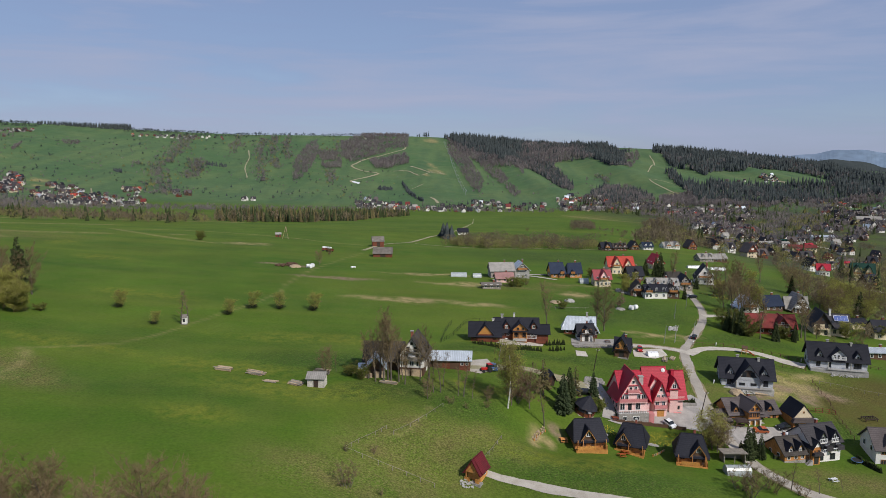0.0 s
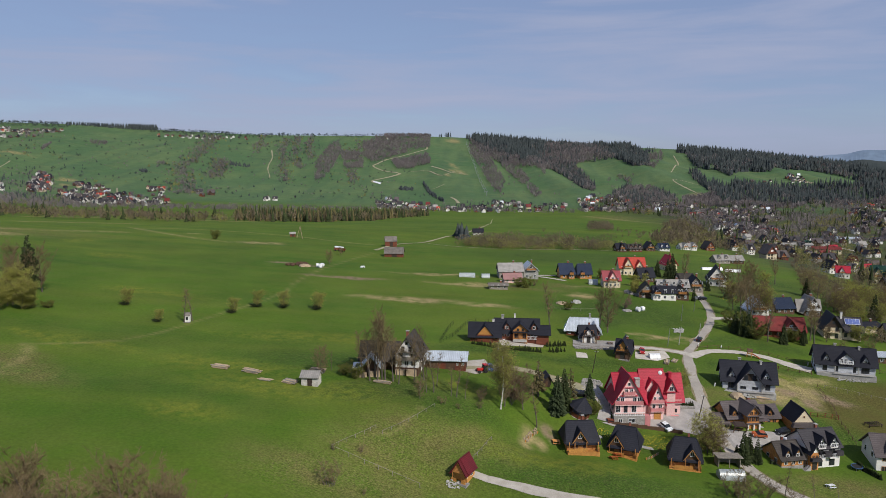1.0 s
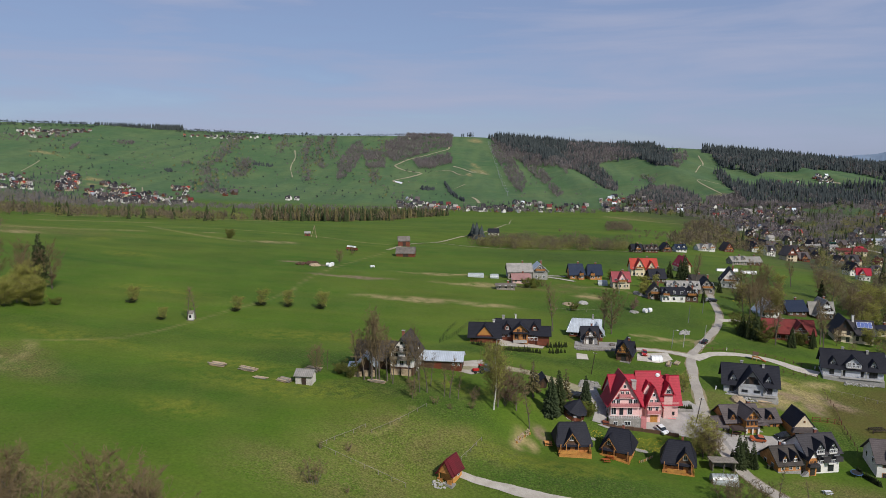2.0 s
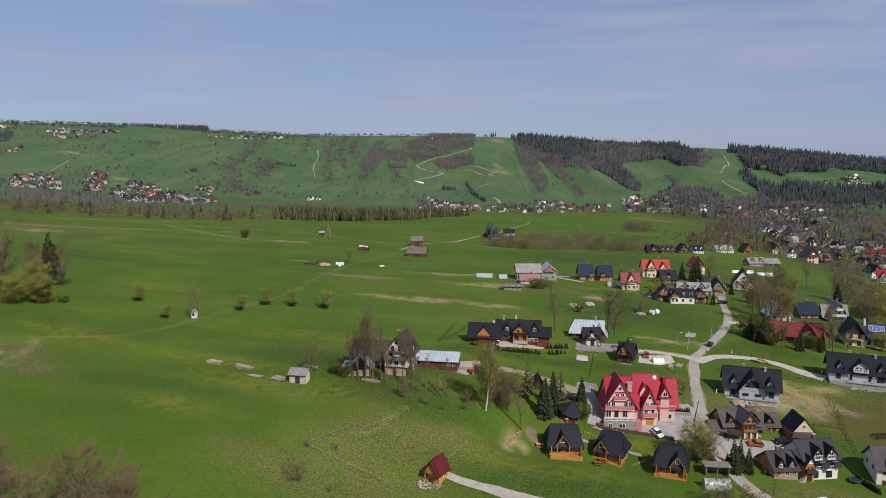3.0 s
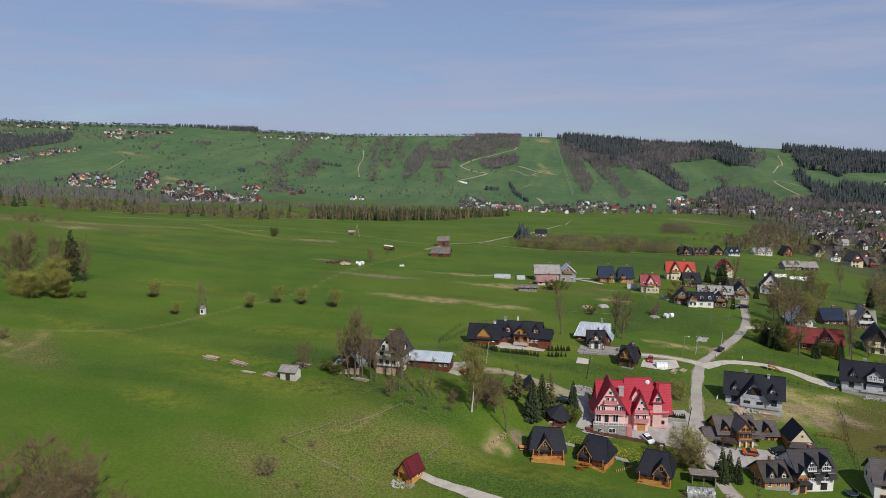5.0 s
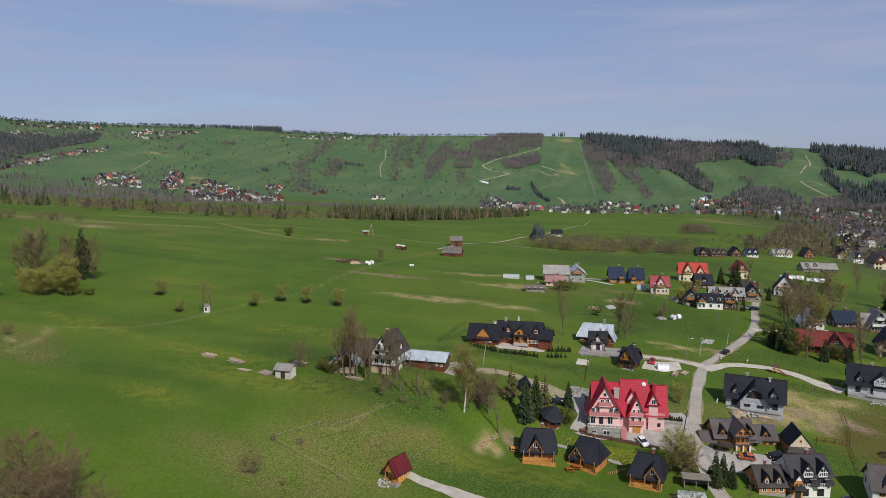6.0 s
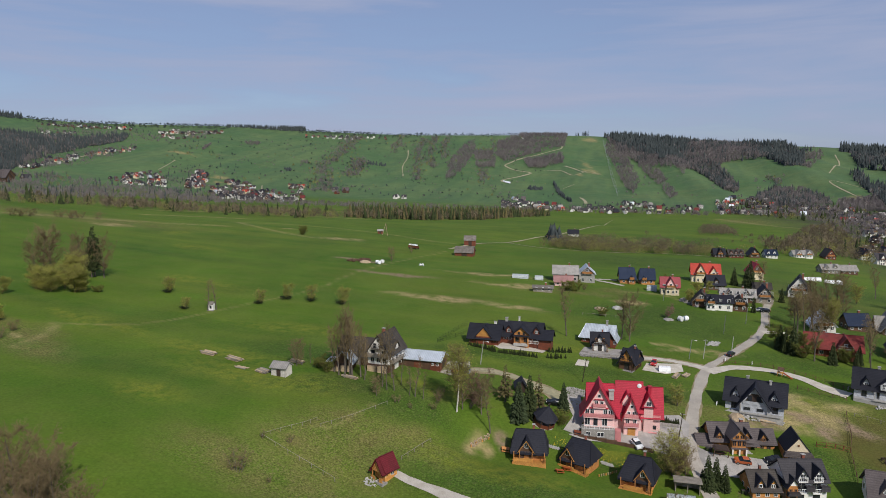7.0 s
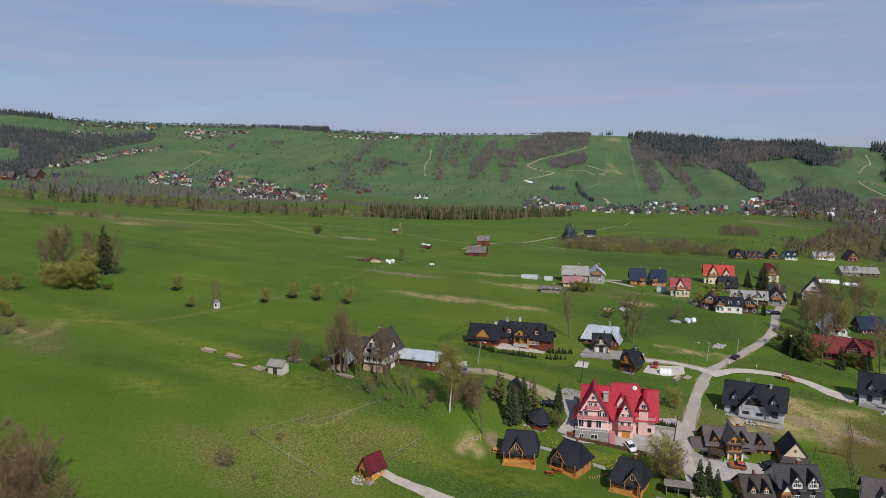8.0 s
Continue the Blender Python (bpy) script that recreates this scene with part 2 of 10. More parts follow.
HEDGE_BARE = mat("leafless hedge twigs", (0.220, 0.176, 0.118), (0.150, 0.124, 0.086), 0.9, 0, 0.03, 0.3, 0, island=0.12, gloss=0.0, thin=0.3)
FOREST_BUD = mat("far budding bushes", (0.300, 0.280, 0.095), (0.215, 0.200, 0.090), 0.9, 0, 0.02, 0.3, 0, island=0.12, gloss=0.0, thin=0.3)
# blue is air haze painted as the hills' base colour
FAR_HAZE_BLUE = mat("distant wooded hills in haze blue", (0.17, 0.23, 0.32), (0.14, 0.20, 0.28), 0.95, 0, 0.002, 0.02, 0)


def grass_material():
    m = bpy.data.materials.new("spring meadow grass")
    m.use_nodes = True
    n, l = m.node_tree.nodes, m.node_tree.links
    bsdf = n["Principled BSDF"]
    bsdf.inputs["Roughness"].default_value = 0.95
    bsdf.inputs["Specular IOR Level"].default_value = 0.15
    co = n.new("ShaderNodeTexCoord")

    def noise_of(scale, detail=4, squash=None, turn=0.0):
        k = n.new("ShaderNodeTexNoise")
        k.inputs["Scale"].default_value, k.inputs["Detail"].default_value = scale, detail
        if squash:
            mp = n.new("ShaderNodeMapping")
            mp.inputs["Scale"].default_value = squash
            mp.inputs["Rotation"].default_value = (0, 0, radians(turn))
            l.new(co.outputs["Object"], mp.inputs["Vector"])
            l.new(mp.outputs["Vector"], k.inputs["Vector"])
        else:
            l.new(co.outputs["Object"], k.inputs["Vector"])
        return k.outputs["Fac"]

    def ramp(v, a, b, c=0.0, d=1.0):
        k = n.new("ShaderNodeMapRange")
        for key, val in (("From Min", a), ("From Max", b), ("To Min", c), ("To Max", d)):
            k.inputs[key].default_value = val
        l.new(v, k.inputs["Value"])
        return k.outputs["Result"]

    def blend(f, a, b):
        k = n.new("ShaderNodeMix")
        k.data_type = "RGBA"
        l.new(f, k.inputs["Factor"])
        for s, v in (("A", a), ("B", b)):
            if isinstance(v, tuple):
                k.inputs[s].default_value = (*v, 1)
            else:
                l.new(v, k.inputs[s])
        return k.outputs["Result"]

    def times(a, b):
        k = n.new("ShaderNodeMath")
        k.operation = "MULTIPLY"
        l.new(a, k.inputs[0])
        l.new(b, k.inputs[1])
        return k.outputs[0]

    def layer(name):
        k = n.new("ShaderNodeAttribute")
        k.attribute_name = name
        return k.outputs["Fac"]

    broad = ramp(noise_of(0.012, 5), 0.35, 0.66)
    strip = ramp(noise_of(0.02, 3, (0.35, 2.6, 1), 8), 0.35, 0.65)
    patch = ramp(noise_of(0.11, 5), 0.4, 0.64)
    c = blend(broad, (0.055, 0.113, 0.010), (0.080, 0.140, 0.0125))
    c = blend(times(strip, ramp(noise_of(0.006, 2), 0.4, 0.6)), c, (0.100, 0.140, 0.017))
    c = blend(ramp(noise_of(0.03, 4, (0.25, 2.2, 1), 14), 0.48, 0.70, 0, 0.6), c, (0.118, 0.148, 0.020))
    c = blend(ramp(noise_of(0.017, 4, (0.4, 1.8, 1), -6), 0.52, 0.72, 0, 0.7), c, (0.040, 0.092, 0.012))
    c = blend(ramp(patch, 0, 1, 0, 0.35), c, (0.105, 0.135, 0.024))
    rough = layer("rough")
    c = blend(times(rough, ramp(noise_of(0.16, 6), 0.30, 0.70)), c, (0.128, 0.122, 0.036))
    c = blend(times(rough, ramp(noise_of(1.9, 6), 0.48, 0.66, 0.0, 0.55)), c, (0.185, 0.158, 0.066))
    c = blend(times(layer("lush"), ramp(noise_of(0.3, 4), 0.2, 0.7, 0.5, 1)), c, (0.043, 0.083, 0.011))
    c = blend(times(layer("lush"), ramp(noise_of(1.7, 6), 0.50, 0.66, 0, 0.55)), c, (0.104, 0.120, 0.036))
    c = blend(times(layer("olive"), ramp(noise_of(0.2, 4), 0.2, 0.6, 0.7, 1)), c, (0.092, 0.082, 0.022))
    c = blend(times(layer("yellow"), ramp(noise_of(0.4, 6), 0.35, 0.62)), c, (0.135, 0.160, 0.020))
    # ridge grass with distance haze mixed into its greens
    hazed_slope_green = blend(ramp(noise_of(0.006, 5), 0.36, 0.64), (0.068, 0.130, 0.052), (0.102, 0.155, 0.064))
    hazed_slope_green = blend(ramp(noise_of(0.012, 4, (2.6, 0.35, 1), -10), 0.42, 0.68, 0, 0.7), hazed_slope_green, (0.060, 0.110, 0.055))
    hazed_slope_green = blend(ramp(noise_of(0.02, 5, (0.5, 2.0, 1), 5), 0.52, 0.72, 0, 0.55), hazed_slope_green, (0.120, 0.150, 0.062))
    c = blend(layer("hill"), c, hazed_slope_green)
    c = blend(times(layer("dry"), ramp(noise_of(0.22, 6), 0.3, 0.58)), c, (0.31, 0.25, 0.115))
    c = blend(times(layer("soil"), ramp(noise_of(0.5, 5), 0.25, 0.55)), c, (0.24, 0.175, 0.115))
    c = blend(times(layer("town"), ramp(noise_of(0.02, 3), 0.35, 0.6, 0.5, 1.0)), c, (0.060, 0.064, 0.034))
    tuft = ramp(noise_of(1.6, 6), 0.25, 0.75, 0.80, 1.18)
    mid = ramp(noise_of(0.05, 4), 0.3, 0.7, 0.9, 1.1)
    ground_mask = n.new("ShaderNodeMath")
    ground_mask.operation = "MAXIMUM"
    l.new(rough, ground_mask.inputs[0])
    l.new(layer("lush"), ground_mask.inputs[1])
    clod = blend(ramp(ground_mask.outputs[0], 0, 1, 0.15, 1.0), (1, 1, 1), ramp(noise_of(2.6, 6), 0.34, 0.66, 0.62, 1.40))
    tuft = times(tuft, clod)
    gain = n.new("ShaderNodeVectorMath")
    gain.operation = "SCALE"
    l.new(c, gain.inputs[0])
    l.new(times(tuft, mid), gain.inputs["Scale"])
    l.new(gain.outputs["Vector"], bsdf.inputs["Base Color"])
    bp = n.new("ShaderNodeBump")
    bp.inputs["Strength"].default_value, bp.inputs["Distance"].default_value = 0.5, 0.35
    l.new(noise_of(0.9, 7), bp.inputs["Height"])
    l.new(bp.outputs["Normal"], bsdf.inputs["Normal"])
    return m


GRASS = grass_material()


# ---- the lie of the land: meadow plateau, valley and the long ridge ----
NEAR = (8.4, -9.71, -1.14, -2.24, 0.79, 2.25, 0.89, 3.21, -4.08, 1.16, -5.3, -6.15, -4.25, -3.9, -3.53, -1.49, -3.62, -4.47, 0.28)
KNOLLS = ((2, 184, 26, 26, 2.21), (50, 165, 18, 18, -4.72), (5, 132, 22, 16, -4.61), (166, 800, 130, 160, 6.0), (-40, 420, 60, 70, -2.22),
          (26, 158, 12, 10, -3.68), (-434, 960, 160, 160, -1.86), (90, 165, 25, 20, -3.55), (20, 215, 22, 22, 1.65), (30, 560, 120, 70, -4.12),
          (112, 312, 35, 40, 1.65), (340, 620, 100, 120, -2.64), (114, 200, 18, 25, -1.27))
POWERS = [(i, j) for i in range(5) for j in range(5) if i + j <= 5]
BEARING = (-180, -60, -47, -40, -35, -29, -24, -16, -5, -1, 2, 5, 10, 15.5, 20, 26, 32, 40, 180)
CREST = (150, 250, 232, 202, 200, 198, 182, 165, 164, 160, 150, 132, 118, 109, 90, 52, 8, -20, 60)
FOOT_BEARING = (-180, -60, -47, -38, -29, -20, -10, -2, 8, 16, 24, 32, 180)
FOOT = (0, 14, 8, -2, -14, -28, -42, -48, -48, -44, -56, -60, 0)
_fine = np.arange(-180.0, 180.5, 0.5)
_kern = np.exp(-(np.arange(-8, 9) / 3.5) ** 2)


def smooth_table(nodes, values):
    v = np.interp(_fine, nodes, values)
    return np.convolve(np.pad(v, 8, mode="edge"), _kern / _kern.sum(), "valid")


CREST_LINE, FOOT_LINE = smooth_table(BEARING, CREST), smooth_table(FOOT_BEARING, FOOT)


def ease(a, b, v):
    t = np.clip((v - a) / (b - a), 0, 1)
    return t * t * (3 - 2 * t)


def near_height(x, y):
    r = np.hypot(x, y)
    th = np.clip(np.arctan2(x, y), -1.05, 0.85) / 0.6
    s = np.log(np.clip(r, 85, 950) / 250.0)
    z = sum(c * s ** i * th ** j for c, (i, j) in zip(NEAR, POWERS))
    for a, b, c, d, h in KNOLLS:
        z = z + h * np.exp(-((x - a) / c) ** 2 - ((y - b) / d) ** 2)
    back = ease(60, 175, np.abs(np.degrees(np.arctan2(x, y))))
    z = z * (1 - back)
    return np.where(r < 85, 1.0 + (z - 1.0) * r / 85, z)


def ground(x, y):
    """Height of the land at x, y."""
    x, y = np.asarray(x, float), np.asarray(y, float)
    r, deg = np.hypot(x, y), np.degrees(np.arctan2(x, y))
    crest, foot = np.interp(deg, _fine, CREST_LINE), np.interp(deg, _fine, FOOT_LINE)
    s = np.clip((r - 1650) / (3050 - 1650), 0, 1.35)
    up = np.where(s < 1, s ** 1.55 * (1 + 0.18 * np.sin(np.pi * np.clip(s, 0, 1)) ** 2), 1 - (s - 1) * 0.6)
    spur = np.sin(x / 62.0 + r / 240.0 + 1.1 * np.sin(x / 230.0)) + 0.6 * np.sin(x / 27.0 + r / 150.0 + 2.0)
    spur = spur * np.clip(s * (1 - s), 0, 1) * 4 * (3.0 + 7.0 * ease(-100, 300, x))
    far = foot + (crest - foot) * up + spur
    w = ease(880, 1500, r)
    return near_height(x, y) * (1 - w) + far * w


def gz(x, y):
    return float(ground(x, y))


# ---- small kit: parts, boxes, ribbons ----
def mesh_of(name, verts, faces):
    me = bpy.data.meshes.new(name)
    me.from_pydata([tuple(map(float, v)) for v in verts], [], [tuple(map(int, f)) for f in faces])
    me.update()
    return me


def part(name, data, material, parent, label="", at=None):
    """One mesh object under a thing or a part."""
    if isinstance(data, bmesh.types.BMesh):
        me = bpy.data.meshes.new(name)
        data.to_mesh(me)
        data.free()
    else:
        me = data
    if material and not me.materials:
        me.materials.append(material)
    ob = new(name, me)
    ob.parent = parent
    if at is not None:
        ob.matrix_basis = at
    return tagged(ob, label)


def thing(name, label, category, at=None, group="", kind=""):
    ob = new(name)
    ob.empty_display_size = 0.5
    if at is not None:
        ob.matrix_basis = at
    return tagged(ob, label, category, group, kind)


def bm_box(bm, x0, x1, y0, y1, z0, z1, m=None):
    vs = [bm.verts.new((x, y, z)) for z in (z0, z1) for x, y in ((x0, y0), (x1, y0), (x1, y1), (x0, y1))]
    for f in ((3, 2, 1, 0), (4, 5, 6, 7), (0, 1, 5, 4), (1, 2, 6, 5), (2, 3, 7, 6), (3, 0, 4, 7)):
        bm.faces.new([vs[i] for i in f])
    if m is not None:
        bmesh.ops.transform(bm, matrix=m, verts=vs)
    return vs


def box(x0, x1, y0, y1, z0, z1, bevel=0.0):
    bm = bmesh.new()
    bm_box(bm, x0, x1, y0, y1, z0, z1)
    if bevel:
        bmesh.ops.bevel(bm, geom=bm.edges[:], offset=bevel, segments=1, affect="EDGES")
    return bm


def boxes(*spans):
    bm = bmesh.new()
    for s in spans:
        bm_box(bm, *s)
    return bm


def prism(profile, y0, y1):
    """A profile in x, z pushed from y0 to y1."""
    bm = bmesh.new()
    a = [bm.verts.new((x, y0, z)) for x, z in profile]
    b = [bm.verts.new((x, y1, z)) for x, z in profile]
    k = len(a)
    bm.faces.new(a)
    bm.faces.new(b[::-1])
    for i in range(k):
        bm.faces.new((a[i], b[i], b[(i + 1) % k], a[(i + 1) % k]))
    bmesh.ops.recalc_face_normals(bm, faces=bm.faces[:])
    return bm


def tube(bm, path, radii, sides=6):
    rings = []
    for i, p in enumerate(path):
        p = Vector(p)
        d = (Vector(path[min(i + 1, len(path) - 1)]) - Vector(path[max(i - 1, 0)])).normalized()
        u = d.orthogonal().normalized()
        v = d.cross(u)
        rings.append([bm.verts.new(p + (u * math.cos(a) + v * math.sin(a)) * radii[i]) for a in [2 * math.pi * k / sides for k in range(sides)]])
    for a, b in zip(rings, rings[1:]):
        for k in range(sides):
            bm.faces.new((a[k], a[(k + 1) % sides], b[(k + 1) % sides], b[k]))
    bm.faces.new(rings[0][::-1])
    bm.faces.new(rings[-1])
    return bm


def curve_through(points, step):
    """A smooth line through points, with a place about every step metres."""
    p = [np.array(q, float) for q in points]
    p = [2 * p[0] - p[1]] + p + [2 * p[-1] - p[-2]]
    res = []
    for a, b, c, d in zip(p, p[1:], p[2:], p[3:]):
        k = max(2, int(np.hypot(*(c - b)) / step))
        for t in np.arange(k) / k:
            res.append(0.5 * (2 * b + (c - a) * t + (2 * a - 5 * b + 4 * c - d) * t * t + (3 * b - a - 3 * c + d) * t ** 3))
    res.append(p[-2])
    return np.array(res)


def ribbon(points, width, lift=0.08, step=1.5, wobble=0.25, lanes=4, seed=0):
    """A strip laid over the land along a line, with slightly uneven edges."""
    rnd = np.random.RandomState(seed)
    c = curve_through(points, step)
    d = np.gradient(c, axis=0)
    d /= np.hypot(d[:, 0], d[:, 1])[:, None] + 1e-9
    nrm = np.stack([-d[:, 1], d[:, 0]], 1)
    widths = np.interp(np.linspace(0, 1, len(c)), np.linspace(0, 1, len(np.atleast_1d(width))), np.atleast_1d(width))
    soft = np.convolve(np.pad(rnd.randn(len(c)), 2, mode="edge"), np.ones(5) / 5, "valid") * wobble
    soft2 = np.convolve(np.pad(rnd.randn(len(c)), 2, mode="edge"), np.ones(5) / 5, "valid") * wobble
    verts, faces = [], []
    for k in range(lanes + 1):
        s = k / lanes * 2 - 1
        off = s * widths / 2 + np.where(s > 0, soft, soft2) * abs(s)
        q = c + nrm * off[:, None]
        verts.append(np.column_stack([q, ground(q[:, 0], q[:, 1]) + lift]))
    n = len(c)
    verts = np.concatenate(verts)
    for k in range(lanes):
        for i in range(n - 1):
            faces.append((k * n + i, (k + 1) * n + i, (k + 1) * n + i + 1, k * n + i + 1)[::-1])
    return mesh_of("ribbon", verts, faces)


def apron(poly, lift=0.06, cell=1.2):
    """A paved patch inside a polygon, draped over the land."""
    poly = np.array(poly, float)
    bm = bmesh.new()
    vs = [bm.verts.new((x, y, 0)) for x, y in poly]
    f = bm.faces.new(vs)
    if f.normal.z < 0:
        f.normal_flip()
    bmesh.ops.triangulate(bm, faces=bm.faces[:])
    for _ in range(4):
        longest = [e for e in bm.edges if e.calc_length() > cell * 2]
        if longest:
            bmesh.ops.subdivide_edges(bm, edges=longest, cuts=1)
            bmesh.ops.triangulate(bm, faces=bm.faces[:])
    for v in bm.verts:
        v.co.z = gz(v.co.x, v.co.y) + lift
    bm.normal_update()
    for f in bm.faces:
        if f.normal.z < 0:
            f.normal_flip()
    return bm


def setting(name, data, material, label, category):
    return tagged(part(name, data, material, None, label), "", category, "", "structure")


# ---- the ground: one sheet from underfoot to the ridge, with what grows on it in layers ----
def spot(x, y, cx, cy, rx, ry, turn=0.0):
    c, s = math.cos(radians(turn)), math.sin(radians(turn))
    u, v = (x - cx) * c + (y - cy) * s, -(x - cx) * s + (y - cy) * c
    return np.clip(1.6 - 1.6 * np.sqrt((u / rx) ** 2 + (v / ry) ** 2), 0, 1)


def trail(x, y, points, half):
    """1 on a line, falling to 0 at half a metre width to each side."""
    c = curve_through(points, max(half * 2.0, 2.0))
    best = np.full(x.shape, 1e9)
    lo, hi = c.min(0) - half * 3, c.max(0) + half * 3
    sel = (x > lo[0]) & (x < hi[0]) & (y > lo[1]) & (y < hi[1])
    px, py = x[sel], y[sel]
    d = np.full(px.shape, 1e9)
    for a, b in zip(c, c[1:]):
        e = b - a
        t = np.clip(((px - a[0]) * e[0] + (py - a[1]) * e[1]) / (e @ e + 1e-9), 0, 1)
        d = np.minimum(d, np.hypot(px - a[0] - t * e[0], py - a[1] - t * e[1]))
    best[sel] = d
    return np.clip(1.5 - best / half, 0, 1)


DRY = [((-16.0, 282.5), 28, 7, 2), ((15.2, 279.8), 14, 5, 2), ((-5.5, 353.7), 34, 5, -2), ((-127.8, 456.4), 22, 9, 6),
       ((108.9, 199.7), 7, 6, 10), ((104, 214), 12, 6, 10), ((113, 216), 10, 5, 10), ((106, 205), 12, 8, 10), ((99, 198), 8, 4, 0), ((86, 192.5), 6, 2.5, 0), ((81.0, 246.8), 16, 2.5, 12), ((58.2, 313.4), 9, 8, 0), ((9.6, 326.6), 26, 6, 0),
       ((-266.9, 398.9), 18, 14, 0), ((-188.8, 497.5), 9, 5, 0), ((-110.5, 165.2), 5, 1.6, -20),
       ((451, 1483), 30, 40, 0), ((-46, 2955), 34, 60, 0), ((-20, 2290), 34, 44, 10), ((-40, 2400), 12, 60, 12), ((-1000, 1735), 34, 32, 0), ((-958, 1655), 22, 24, 0), ((-1290, 1990), 70, 16, 8), ((-60, 2210), 40, 16, 0), ((620, 1890), 30, 20, 0), ((22.6, 161.4), 3.2, 5, 30), ((19.7, 159.8), 2, 4, 0), ((21.1, 161.8), 3, 3, 0)]
YELLOW = [((-113.3, 188.9), 14, 4, -18), ((-170.6, 346.2), 22, 12, -10), ((-218.6, 398.7), 14, 20, 0), ((-54.6, 146.4), 14, 7, -10), ((-97.7, 188.7), 22, 5, -15), ((-109.1, 187.2), 18, 5, -25),
          ((-55.0, 147.9), 9, 5, 0), ((-114.5, 261.0), 30, 9, -10), ((-39.6, 213.4), 40, 8, 4), ((50.8, 170.3), 5, 3, 20), ((-36.7, 166.0), 30, 10, 0),
          ((-57.3, 179.1), 25, 8, 0), ((106, 211), 18, 10, 10), ((96, 200), 14, 6, 0), ((45, 230), 18, 4, 6), ((20, 218), 20, 3, 4), ((30, 150), 26, 7, 0), ((8, 176), 14, 5, 0)]
ROUGH = [((28.2, 324.0), 34, 10, 0), ((53.9, 335.4), 20, 8, 0), ((91.6, 200.6), 26, 9, 10), ((72.0, 195.1), 9, 16, 0), ((111.5, 201.4), 16, 14, 0), ((92.1, 155.5), 20, 6, 0), ((-11.9, 169.8), 30, 8, 10), ((-114.8, 169.4), 30, 7, -22), ((-105.8, 168.6), 14, 9, -30), ((-5.4, 143.7), 26, 22, 20), ((-13.5, 127.3), 30, 14, 0), ((9.6, 148.9), 18, 12, 0), ((-6.3, 140.4), 18, 16, 0), ((109.9, 213.7), 22, 13, 0), 
         ((116.8, 206.5), 22, 16, 0), ((93.2, 152.8), 30, 8, 0), ((-102.1, 160.9), 26, 10, -25),
         ((283, 1314), 70, 110, 0), ((143.7, 376.2), 40, 60, 0), ((-313.5, 410.2), 120, 40, 10), ((-315.3, 804.1), 160, 60, 0)]
LUSH = [((62, 205), 26, 10, 5), ((98, 218), 24, 10, 5), ((118, 246), 24, 9, -5), ((150, 340), 34, 34, 0), ((165, 400), 50, 50, 0), ((125, 310), 14, 24, 0), ((60, 265), 26, 14, 0), ((85, 275), 26, 20, 0), ((50, 168), 14, 6, 0), ((45, 176), 8, 6, 0), ((150, 290), 30, 30, 0), ((195, 360), 40, 50, 0), ((33.0, 140.4), 34, 11, 0), ((105.6, 180.1), 14, 8, 20), ((-11.9, 169.8), 26, 9, 10), ((-26.0, 190.7), 40, 12, 0), ((16.6, 208.8), 30, 7, 0), ((70.2, 288.1), 50, 30, 0), ((107.2, 250.8), 30, 9, 0), ((48.6, 211.5), 40, 6, 10),
        ((287.4, 683.3), 60, 60, 0), ((100.6, 185.2), 10, 6, 0), ((5.0, 163.9), 14, 10, 0), ((81.0, 459.4), 90, 60, 0)]
OLIVE = [((119, 190), 15, 20, 10), ((132, 203), 24, 20, 20), ((124, 178), 16, 14, 0)]
SOIL = [((108.4, 195.9), 6, 5, 20), ((104.0, 203.0), 5, 4, 0), ((-85.2, 364.4), 14, 5, 4), ((-49.4, 327.8), 26, 5, 0), ((-74.8, 360.1), 6, 4, 0), 
        ((115.3, 202.2), 3, 8, 30), ((89.3, 195.3), 10, 3, 0), ((131.5, 220.2), 9, 2.5, 0), ((8.9, 190.3), 6, 5, 0), ((27.4, 164.5), 2.5, 4, 30)]


